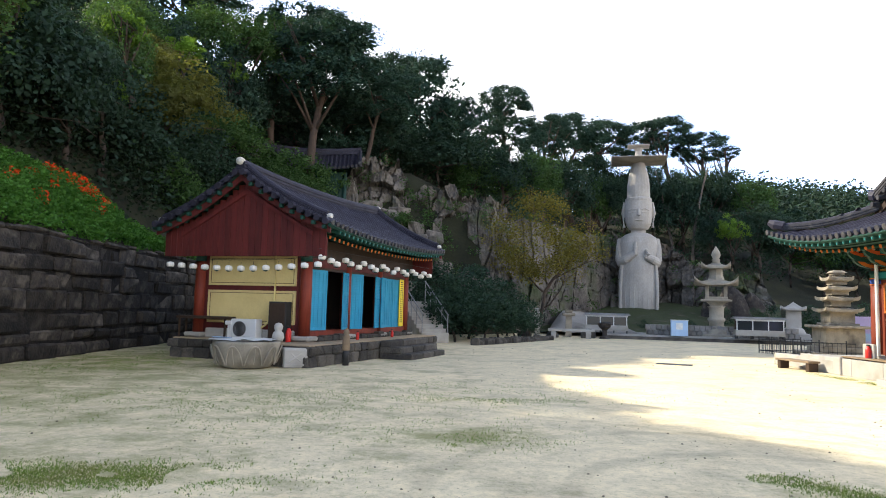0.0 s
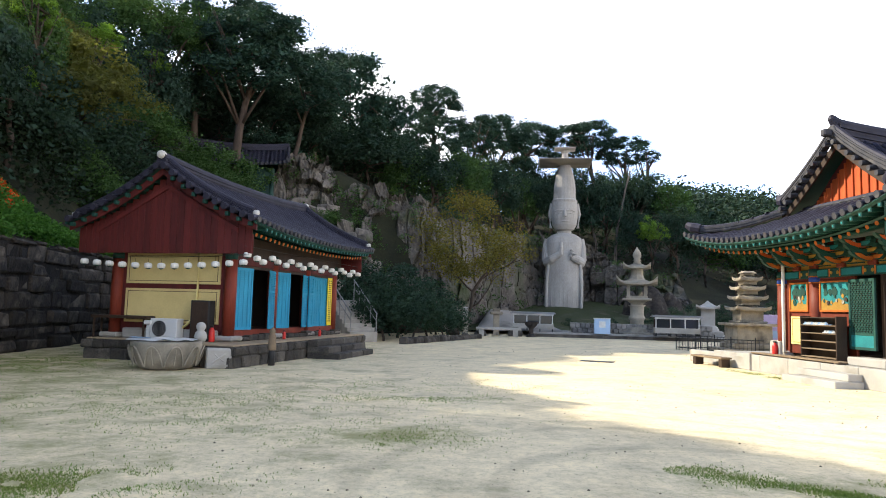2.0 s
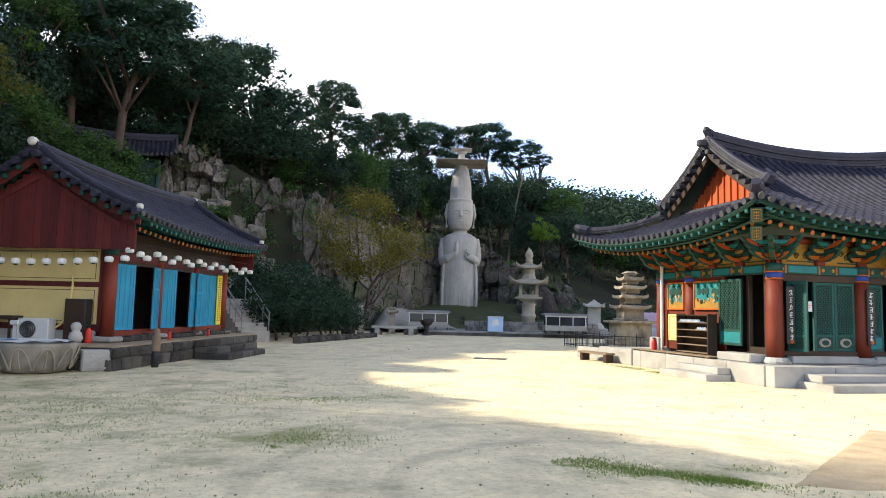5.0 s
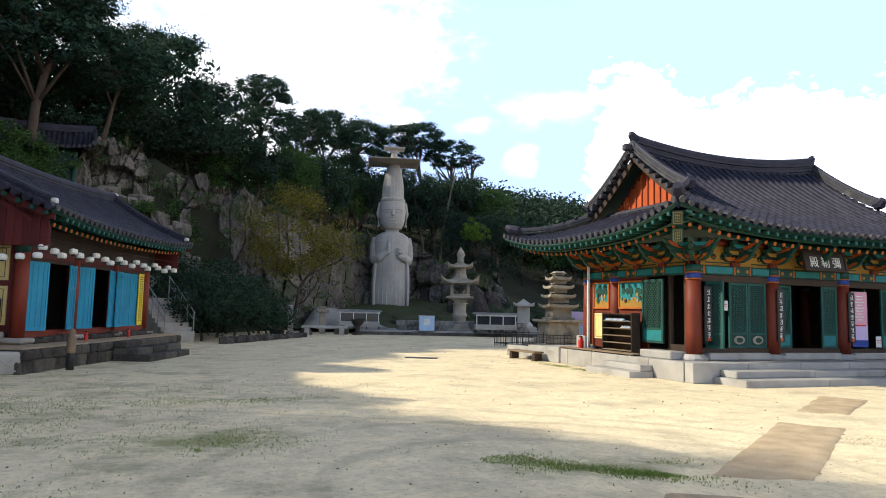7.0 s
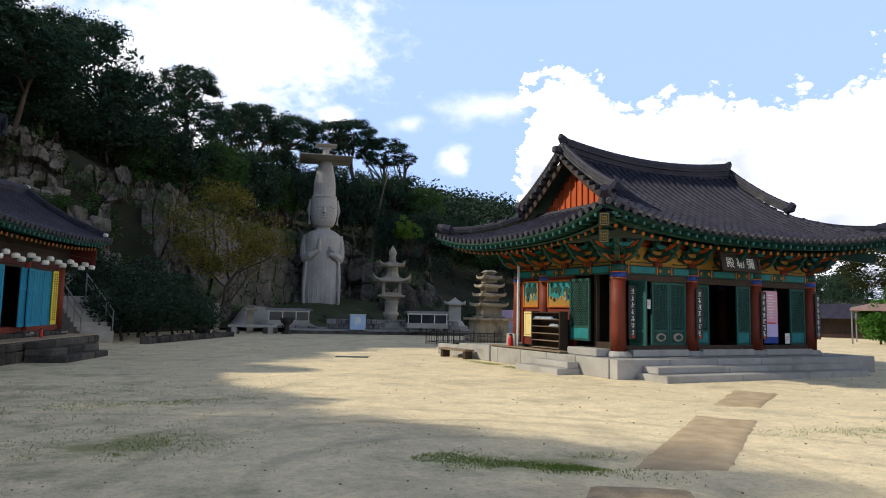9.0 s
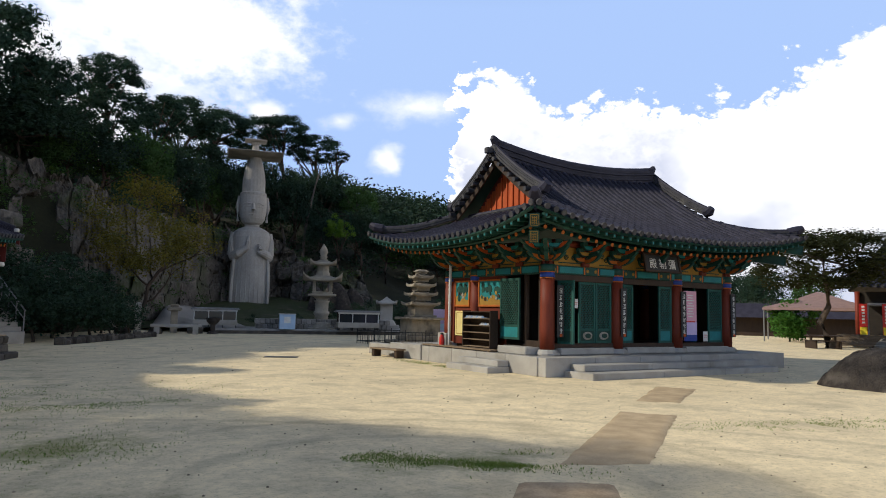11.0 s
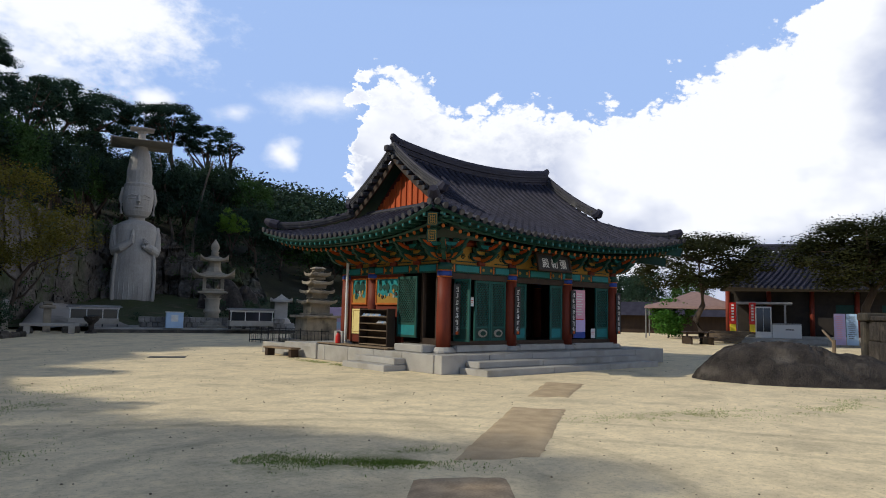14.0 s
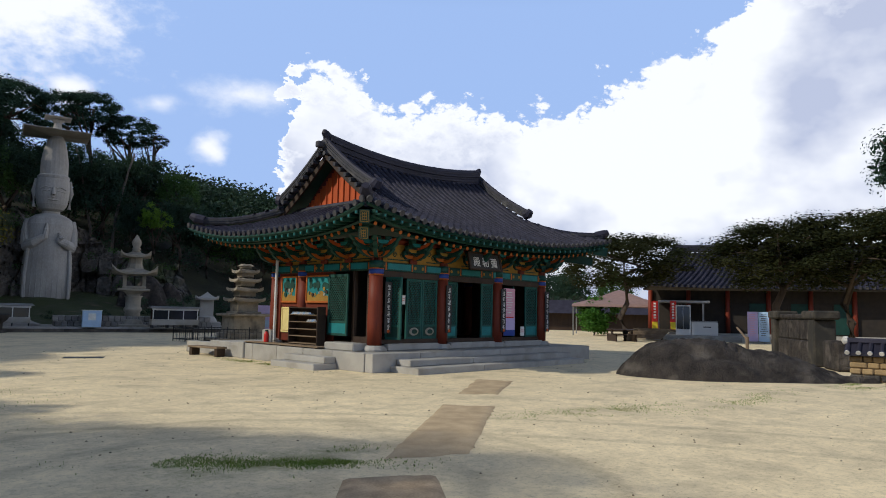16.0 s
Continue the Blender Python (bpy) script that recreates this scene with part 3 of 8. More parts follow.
def stone_wall(name, x, y0, y1, z0, z1, label, face=1, seed=3, course=0.40, long=0.70, mat="wall_stone", turn=None, limit=300):
    """Courses of uneven squared blocks in front of a dark core; face: the side, +1 or -1, towards which they stand proud."""
    r = random.Random(seed)
    core = Mesh().box(x - 0.5, y0, z0 - 0.2, x + 0.02, y1, z1 - 0.05)
    wall = solid(name, core, M["wall_stone"], label, "wall", kind="structure", at=turn)
    n, z, joined = 0, z0, Mesh()
    while z < z1 - 0.05:
        h = min(course * r.uniform(0.65, 1.4), z1 - z)
        y = y0 + r.uniform(-0.3, 0)
        while y < y1:
            w = min(long * r.uniform(0.5, 1.7), y1 - y + 0.2)
            out = r.uniform(0.03, 0.19)
            b = Mesh().box(0, 0, 0, 0.3 + out, w - r.uniform(0.01, 0.045), h * r.uniform(0.86, 1.07) - 0.02, b=r.uniform(0.035, 0.08))
            b.v = [(p[0] + noise.noise(Vector(p) * 2 + Vector((n * 0.37, 0, 0))) * 0.10, p[1] + noise.noise(Vector(p) * 2 + Vector((0, n * 0.41, 5))) * 0.06,
                    p[2] + noise.noise(Vector(p) * 2 + Vector((0, 9, n * 0.53))) * 0.06) for p in b.v]
            m = Matrix.Translation((x - 0.3, y, z + (r.uniform(-0.04, 0.04) if z > z0 else 0.0))) @ Matrix.Rotation(radians(r.uniform(-1.6, 1.6)), 4, "X")
            if n < limit:
                part("stone", b, M[mat], wall, at=m)
            else:
                joined.add(b.v, b.f, m)
            n += 1
            y += w
        z += h
    if joined.v:
        tagged(part("stones", joined, M[mat], wall), kind="stuff")
    return wall


def tree_leaves(centres, per, size, spread, seed, flat=1.0, droop=0.0):
    """Small leaf quads scattered round clump centres; returns corners and faces."""
    rs = np.random.RandomState(seed)
    c = np.repeat(np.array(centres, float), per, axis=0)
    n = len(c)
    off = rs.normal(0, 1, (n, 3))
    off /= np.maximum(1e-6, np.linalg.norm(off, axis=1))[:, None]
    off *= (rs.uniform(0.25, 1.0, (n, 1)) ** 0.6) * (spread if np.isscalar(spread) else np.repeat(np.array(spread), per)[:, None])
    off[:, 2] *= flat
    p = c + off
    a = rs.normal(0, 1, (n, 3))
    a[:, 2] *= 0.5
    a /= np.linalg.norm(a, axis=1)[:, None]
    b = rs.normal(0, 1, (n, 3))
    b -= (a * b).sum(1)[:, None] * a
    b /= np.linalg.norm(b, axis=1)[:, None]
    s = size * rs.uniform(0.6, 1.3, (n, 1))
    v = np.stack([p - a * s * 0.5, p + b * s * 0.32, p + a * s * 0.55, p - b * s * 0.32], 1).reshape(-1, 3)
    f = np.arange(4 * n).reshape(-1, 4)
    return v, f


def leaf_mesh(name, v, f, mat):
    me = bpy.data.meshes.new(name)
    me.vertices.add(len(v)), me.loops.add(f.size), me.polygons.add(len(f))
    me.vertices.foreach_set("co", np.ascontiguousarray(v, dtype=np.float32).ravel())
    me.loops.foreach_set("vertex_index", f.ravel().astype(np.int32))
    me.polygons.foreach_set("loop_start", np.arange(0, f.size, 4, dtype=np.int32))
    me.update(calc_edges=True)
    me.materials.append(mat)
    return me

# ---- tiled roofs ----


def tile_unit(name, r):
    m = Mesh()
    n = 6
    for y, k in ((0.0, 0.92), (1.04, 1.06)):
        for i in range(n + 1):
            a = math.pi * i / n
            m.v.append((-math.cos(a) * r * k, y, math.sin(a) * r * k * 0.95))
    m.f = [(i, i + 1, i + n + 2, i + n + 1) for i in range(n)] + [tuple(range(n + 1, 2 * n + 2))]
    return m


def tile_frame(S, t, v, dv):
    p, q = Vector(S(t, v)), Vector(S(t, v + dv))
    s = (Vector(S(t + 0.02, v)) - Vector(S(t - 0.02, v)))
    d = q - p
    x = s.normalized()
    n = x.cross(d.normalized())
    if n.z < 0:
        n, x = -n, -x
    return Matrix(((x.x, d.x, n.x, p.x), (x.y, d.y, n.y, p.y), (x.z, d.z, n.z, p.z), (0, 0, 0, 1)))


def tile_slope(roof, S, t0, t1, vstart, pitch=0.29, course=18, r=0.078, single=None, ends=True, tmin=None):
    """Bed of pan tiles, rows of half-round cover tiles and their end discs on the surface S(t, v), v from the ridge (0) to the eave (1)."""
    rows = max(2, round((t1 - t0) / pitch))
    bed = Mesh()

    def pan(u, v):
        t = t0 + (t1 - t0) * u
        v0 = vstart(t)
        vv = v0 + (1 - v0) * v
        p = Vector(S(t, vv))
        k = (v * course) % 1.0
        return p + Vector((0, 0, 0.022 * k - 0.03 - 0.045 * abs(math.sin(math.pi * u * rows))))
    bed.sheet(pan, rows * 2, course * 2)
    part("pan_tiles", bed, M["tile_i"], roof, fix=False)
    unit = tile_unit("cover_tile", r)
    me = unit.data("cover_tile", M["tile"], smooth=False)
    joined, discs = Mesh(), Mesh()
    for i in range(rows + 1):
        t = t0 + (t1 - t0) * i / rows
        v0 = vstart(t)
        n = max(1, round(course * (1 - v0)))
        for k in range(n):
            dv = (1 - v0) / n
            m = tile_frame(S, t, v0 + dv * k, dv)
            m.translation += Vector((0, 0, 0.012))
            if single and single[0] <= t <= single[1]:
                part("cover_tile", me, None, roof, at=m)
            else:
                joined.add(unit.v, unit.f, m)
        if ends:
            m = tile_frame(S, t, 1.0 - 0.02, 0.02)
            o = Vector(S(t, 1.0))
            y = (o - Vector(S(t, 0.95))).normalized()
            discs.tube([o - y * 0.01 + Vector((0, 0, 0.02)), o + y * 0.035 + Vector((0, 0, 0.02))], r * 1.12, n=8)
    if joined.v:
        tagged(part("cover_tiles", joined, M["tile_i"], roof), kind="stuff")
    if ends:
        tagged(part("eave_end_tiles", discs, M["ridge"], roof, "grey round eave-end tiles"), kind="stuff")


def ridge_bar(parent, pts, w, h, name="ridge", mat="ridge", cap=True):
    """A built-up ridge of stacked thin tiles along a curve, with a half-round cap."""
    m, layers = Mesh(), 5
    pts = [Vector(p) for p in pts]
    for k in range(layers):
        ww = w * (0.5 + (0.06 if k % 2 else -0.02))
        z0, z1 = h * k / layers, h * (k + 0.86) / layers
        v, f = [], []
        for i, p in enumerate(pts):
            d = pts[min(i + 1, len(pts) - 1)] - pts[max(i - 1, 0)]
            s = Vector((d.y, -d.x, 0)).normalized() * ww
            for a, z in ((1, z0), (1, z1), (-1, z1), (-1, z0)):
                v.append(tuple(p + s * a + Vector((0, 0, z))))
        for i in range(len(pts) - 1):
            for a in range(4):
                b = (a + 1) % 4
                f.append((i * 4 + a, i * 4 + b, i * 4 + 4 + b, i * 4 + 4 + a))
        e = (len(pts) - 1) * 4
        f += [(3, 2, 1, 0), (e, e + 1, e + 2, e + 3)]
        m.add(v, f)
    ob = part(name, m, M[mat], parent)
    if cap:
        part("ridge_cap", Mesh().tube([p + Vector((0, 0, h)) for p in pts], w * 0.36, n=8), M["tile"], ob)
    return ob


def curve(fn, n=16):
    return [fn(i / n) for i in range(n + 1)]


# ---- main hall ----
HX, HY = 16.65, 17.6
hall = thing("temple_hall", "painted wooden temple hall with dark tiled hip-and-gable roof", "temple", Matrix.Translation((HX, HY, 0)))
EX, EY, VX, GX = 5.85, 4.6, 3.75, 3.2       # eaves, verge, gable board
COLX, COLF, COLL = (-4.15, -1.48, 1.2, 3.72), -3.12, -4.15


def eave_z(s):
    return 3.86 + 0.50 * abs(s) ** 2.6


def conc(k):
    return 0.58 * k + 0.42 * k * k


def front_s(t, v, sign=-1):
    ze = eave_z(t / EX)
    zr = 6.56 + 0.22 * (t / 3.9) ** 2
    return (t, sign * EY * v * (1 + 0.03 * abs(t / EX) ** 3), ze + (zr - ze) * conc(1 - v))


def side_s(t, w, sign=-1):
    ze = eave_z(t / EY)
    x = GX + (EX - GX) * w
    return (sign * x * (1 + 0.02 * abs(t / EY) ** 3 * w), t, ze + (4.98 - ze) * conc(1 - w))


def front_start(t):
    return 0.0 if abs(t) <= VX else 0.5 + 0.5 * (abs(t) - VX) / (EX - VX)


def side_start(t):
    return 0.0 if abs(t) <= 1.9 else (abs(t) - 1.9) / (EY - 1.9)


roof = part("roof", Mesh().sheet(lambda u, v: Vector(front_s((u * 2 - 1) * EX, front_start((u * 2 - 1) * EX) * (1 - v) + v)) + Vector((0, 0, -0.12)), 40, 12), M["dgreen"], hall,
            "dark grey clay-tiled roof with upturned corners", fix=False)
soff = Mesh().sheet(lambda u, v: Vector(front_s((u * 2 - 1) * EX, front_start((u * 2 - 1) * EX) * (1 - v) + v, 1)) + Vector((0, 0, -0.12)), 40, 12)
for sg in (-1, 1):
    soff.sheet(lambda u, v: Vector(side_s((u * 2 - 1) * EY, side_start((u * 2 - 1) * EY) * (1 - v) + v, sg)) + Vector((0, 0, -0.12)), 30, 10)
part("roof_boarding", soff, M["dgreen"], roof, fix=False)
tile_slope(roof, front_s, -EX, EX, front_start, single=(-2.9, 1.9))
tile_slope(roof, lambda t, v: front_s(t, v, 1), -EX, EX, front_start, course=12)
tile_slope(roof, side_s, -EY, EY, side_start, course=10)
tile_slope(roof, lambda t, v: side_s(t, v, 1), -EY, EY, side_start, course=10)

ridge_bar(roof, curve(lambda k: (-3.68 + 7.36 * k, 0, 6.40 + 0.32 * (2 * k - 1) ** 2)), 0.34, 0.46, "main_ridge", "tile_i")
for sx in (-1, 1):
    # end roll of the main ridge, curling up
    part("ridge_end", Mesh().tube([(sx * 3.5, 0, 7.08), (sx * 3.7, 0, 7.16), (sx * 3.82, 0, 7.30), (sx * 3.84, 0, 7.38)], [0.17, 0.16, 0.11, 0.05], n=8), M["tile"], roof)
    part("ridge_end_face", Mesh().lathe([(0.2, -0.1), (0.24, 0.0), (0.2, 0.12)], 10).box(-0.1, -0.1, -0.35, 0.1, 0.1, 0.0, 0.03), M["ridge"], roof, at=pose(sx * 3.76, 0, 6.86, 0, 90, 0))
    for sy in (-1, 1):
        ridge_bar(roof, curve(lambda k: (sx * VX, sy * 2.42 * k, front_s(VX, 2.42 * k / EY)[2] + 0.05 + 0.10 * k * k)), 0.22, 0.26, "descending_ridge")
        part("ridge_end_tile", Mesh().tube([(sx * VX, sy * 2.36, 5.28), (sx * VX, sy * 2.52, 5.32), (sx * VX, sy * 2.64, 5.44)], [0.17, 0.19, 0.12], n=8), M["tile"], roof)
        ridge_bar(roof, curve(lambda k: (sx * (VX - 0.1 + (EX - VX - 0.05) * k), sy * (2.35 + (EY - 2.45) * k),
                                         4.88 + (eave_z(1) - 4.92) * (0.75 * k + 0.25 * k * k) + 0.12 * k ** 3 - 0.15 * math.sin(math.pi * k))), 0.19, 0.18, "hip_ridge")
        part("hip_end_tile", Mesh().tube([(sx * (EX - 0.28), sy * (EY - 0.30), eave_z(1) + 0.2), (sx * (EX - 0.08), sy * (EY - 0.1), eave_z(1) + 0.26), (sx * (EX + 0.05), sy * (EY + 0.04), eave_z(1) + 0.36)],
                                         [0.16, 0.17, 0.1], n=8), M["tile"], roof)
        # verge: short rolls laid across, their ends showing along the gable
        vt = Mesh()
        for k in range(9):
            y = sy * (0.18 + 0.27 * k)
            z = front_s(VX, abs(y) / EY)[2] - 0.02
            vt.tube([(sx * (VX - 0.15), y, z), (sx * (VX + 0.20), y, z - 0.03)], 0.075, n=8)
        tagged(part("verge_tiles", vt, M["ridge"], roof), kind="stuff")
        bb = Mesh()
        ys = [2.55 * k / 10 for k in range(11)]
        up = [(sy * y, front_s(VX, y / EY)[2] - 0.12) for y in ys]
        dn = [(sy * y, front_s(VX, y / EY)[2] - 0.34) for y in reversed(ys)]
        bb.prism(up + dn, "x", sx * (VX - 0.07), sx * (VX - 0.02)) if sx > 0 else bb.prism(up + dn, "x", -VX + 0.02, -VX + 0.07)
        part("bargeboard", bb, M["dwood"], roof)
    gb = part("gable", Mesh().prism([(-2.3, 4.6), (2.3, 4.6), (0, 6.7)], "x", sx * (GX - 0.08), sx * (GX - 0.04)), M["maroon"], roof, "vermilion boarded gable")
    for k in range(14):
        y = -1.95 + 0.3 * k
        h = front_s(GX, (abs(y) + 0.16) / EY)[2] - 0.26
        part("board", Mesh().box(min(sx * GX, sx * (GX - 0.04)), y - 0.135, 4.75, max(sx * GX, sx * (GX - 0.04)), y + 0.135, h, 0.008), M["red_board"], gb)
        part("batten", Mesh().box(min(sx * GX, sx * (GX + 0.045)), y + 0.12, 4.75, max(sx * GX, sx * (GX + 0.045)), y + 0.175, h - 0.1, 0.008), M["red_board"], gb)
    ridge_bar(roof, [(sx * (GX + 0.16), -1.95 + 0.39 * k, 4.86) for k in range(11)], 0.22, 0.10, "gable_foot_ridge", "ridge")

# eaves: flying rafters, round rafters, edge board
raft = Mesh().tube([(0, 0, 0), (0, 1.5, 0.42)], 0.052, n=8).data("rafter", M["green"])
rend = Mesh().tube([(0, -0.012, -0.003), (0, 0.0, 0)], 0.054, n=8).data("rafter_end", M["orange"])
fly = Mesh().box(-0.05, 0, -0.055, 0.05, 0.75, 0.055, 0.01).data("flying_rafter", M["green"])
fend = Mesh().box(-0.02, -0.006, -0.025, 0.02, 0.0, 0.025).data("flying_rafter_end", M["teal"])
for face, half in (("front", EX), ("left", EY), ("right", EY)):
    n = round(half * 2 / 0.31)
    for i in range(1, n):
        t = -half + 2 * half * i / n
        s = t / half
        fan = -22 * s * abs(s) ** 3
        z = eave_z(s) - 0.20
        if face == "front":
            b = pose(t, -EY - 0.08 * abs(s) ** 3, z, 6, 0, -fan)
            c = pose(t * 0.985, -EY + 0.42, z - 0.16, 0, 0, -fan)
        elif face == "left":
            b = pose(-EX - 0.06 * abs(s) ** 3, t, z, 6, 0, -90 + fan) @ pose(0, 0, 0)
            c = pose(-EX + 0.42, t * 0.985, z - 0.16, 0, 0, -90 + fan)
        else:
            b = pose(EX, t, z, 6, 0, 90 - fan)
            c = pose(EX - 0.42, t * 0.985, z - 0.16, 0, 0, 90 - fan)
        f = part("flying_rafter", fly, None, hall, at=b)
        part("end_paint", fend, None, f)
        f = part("rafter", raft, None, hall, at=c)
        part("end_paint", rend, None, f)
for sg, fn, half in ((0, front_s, EX), (1, side_s, EY), (2, lambda t, v: side_s(t, v, 1), EY)):
    m = Mesh()
    m.tube([Vector(fn(-half + 2 * half * i / 30, 0.985)) + Vector((0, 0, -0.10)) for i in range(31)], 0.06, n=4)
    part("eave_board", m, M["green"], hall)
    m = Mesh()
    k = 0.90 if sg == 0 else 0.83
    m.tube([Vector(fn(-half + 2 * half * i / 30, k)) + Vector((0, 0, -0.36)) for i in range(31)], 0.045, n=4)
    part("eave_board", m, M["green"], hall)
def painted_end(beam, tone):
    e = part("end_panel", Mesh().box(-0.13, -0.02, -0.17, 0.13, 0.0, 0.17), M[tone], beam)
    p = Mesh().box(-0.10, -0.028, -0.14, 0.10, -0.021, -0.125).box(-0.10, -0.028, 0.125, 0.10, -0.021, 0.14).box(-0.10, -0.028, -0.125, -0.088, -0.021, 0.125).box(0.088, -0.028, -0.125, 0.10, -0.021, 0.125)
    for k in range(3):
        p.box(-0.06, -0.028, -0.085 + 0.07 * k, 0.06, -0.021, -0.07 + 0.07 * k).box(-0.06 + 0.052 * k, -0.028, -0.10, -0.048 + 0.052 * k, -0.021, 0.10)
    part("painted_sign", p, M["ochre"], e)


for sx in (-1, 1):
    # corner beams under the hips, with painted square ends
    cb = part("corner_beam", Mesh().box(-0.12, 0, -0.16, 0.12, 3.0, 0.16, 0.02), M["green"], hall, at=pose(sx * (EX + 0.02), -EY + 0.0, eave_z(1) - 0.42, 10, 0, sx * 38))
    painted_end(cb, "dgreen")
    cb = part("corner_beam", Mesh().box(-0.11, 0, -0.15, 0.11, 2.0, 0.15, 0.02), M["dgreen"], hall, at=pose(sx * (EX - 0.32), -EY + 0.42, eave_z(1) - 0.78, 8, 0, sx * 38))
    painted_end(cb, "green")

# walls, beams, brackets
Z0 = 0.49
stone_col = Mesh().lathe([(0.36, 0), (0.36, 0.05), (0.30, 0.12), (0.27, 0.15)], 14).data("column_base", M["granite"], smooth=False)
shaft = Mesh().lathe([(0.205, 0), (0.215, 0.6), (0.205, 1.2), (0.195, 1.98)], 16).data("shaft", M["red_wood"], smooth=True)
band1 = Mesh().lathe([(0.205, 0), (0.21, 0.07), (0.205, 0.14)], 16).data("painted_band", M["blue"], smooth=True)
band2 = Mesh().lathe([(0.208, 0), (0.208, 0.2)], 16).data("painted_capital", M["green"], smooth=True)
band3 = Mesh().lathe([(0.214, 0), (0.214, 0.03)], 16).data("painted_line", M["orange"], smooth=True)


def column(x, y):
    c = part("column", shaft, None, hall, at=Matrix.Translation((x, y, Z0 + 0.15)))
    part("base_stone", stone_col, None, c, at=Matrix.Translation((0, 0, -0.15)))
    part("painted_band", band3, None, c, at=Matrix.Translation((0, 0, 1.96)))
    part("painted_band", band1, None, c, at=Matrix.Translation((0, 0, 1.99)))
    part("painted_band", band3, None, c, at=Matrix.Translation((0, 0, 2.13)))
    part("painted_capital", band2, None, c, at=Matrix.Translation((0, 0, 2.16)))
    return c


for x in COLX:
    column(x, COLF)
for x in (COLX[0], COLX[-1]):
    column(x, 0.32), column(x, 1.83)

tongue = [(0, 0), (0.30, 0.0), (0.46, 0.10), (0.66, 0.12), (0.60, 0.03), (0.45, -0.08), (0.24, -0.15), (0, -0.15)]
horn = Mesh().prism([(-p, q) for p, q in tongue], "y", -0.055, 0.055)
horn_in = Mesh().prism([(-p * 0.86 + 0.02, q * 0.8 - 0.02) for p, q in tongue], "y", -0.062, 0.062)
arm_poly = [(-0.42, 0.10), (0.42, 0.10), (0.40, 0.02), (0.30, -0.07), (-0.30, -0.07), (-0.40, 0.02)]
arm = Mesh().prism(arm_poly, "x", -0.06, 0.06)
arm_in = Mesh().prism([(p * 0.9, q * 0.65 + 0.01) for p, q in arm_poly], "x", -0.066, 0.066)
horn_d, horn_i = horn.data("bracket_tongue", M["green"]), [horn_in.data("tongue_paint", M[k]) for k in ("orange", "green", "red_board")]
arm_d, arm_i = arm.data("bracket_arm", M["dgreen"]), [arm_in.data("arm_paint", M[k]) for k in ("orange", "ochre", "teal")]
bear = Mesh().box(-0.09, -0.09, -0.06, 0.09, 0.09, 0.06, 0.02).data("bearing_block", M["green"])
bloss = Mesh().lathe([(0.02, 0), (0.06, 0.02), (0.03, 0.05), (0.05, 0.09), (0.02, 0.16)], 8).data("carved_bud", M["white_paint"], smooth=True)


def bracket_set(x, y, turn):
    """Three tiers of cross arms and upturned tongues, painted; the local -x points outwards."""
    b = part("bracket_set", Mesh().box(-0.14, -0.14, -0.02, 0.14, 0.14, 0.16, 0.03).box(-0.1, -0.07, 0.16, 0.1, 0.07, 0.72), M["red_wood"], hall, at=pose(x, y, 3.0, 0, 0, turn) @ Matrix.Diagonal((1, 1, 0.84, 1)))
    for k in range(3):
        z = 0.20 + 0.19 * k
        o = part("bracket_tongue", horn_d, None, b, at=pose(-0.06 - 0.13 * k, 0, z + 0.05))
        part("tongue_paint", horn_i[k], None, b, at=pose(-0.06 - 0.13 * k, 0, z + 0.045))
        for xx in (-0.05 - 0.16 * k,):
            part("bracket_arm", arm_d, None, b, at=pose(xx, 0, z))
            part("arm_paint", arm_i[k], None, b, at=pose(xx, 0, z))
            for yy in (-0.33, 0.33):
                part("bearing_block", bear, None, b, at=pose(xx, yy, z + 0.15))
    part("carved_bud", bloss, None, b, at=pose(-0.58, 0, 0.56))


for x in (COLL, -2.8, -1.48, -0.14, 1.2, 2.46, 3.72):
    bracket_set(x, COLF, 90)
for y in (-1.95, -0.8, 0.32, 1.1, 1.83):
    bracket_set(COLL, y, 0)
bracket_set(COLL, COLF, 45), bracket_set(COLL, COLF, 0), bracket_set(3.72, COLF, 135)
for y in (-1.95, -0.8, 0.4, 1.83):
    bracket_set(3.72, y, 180)


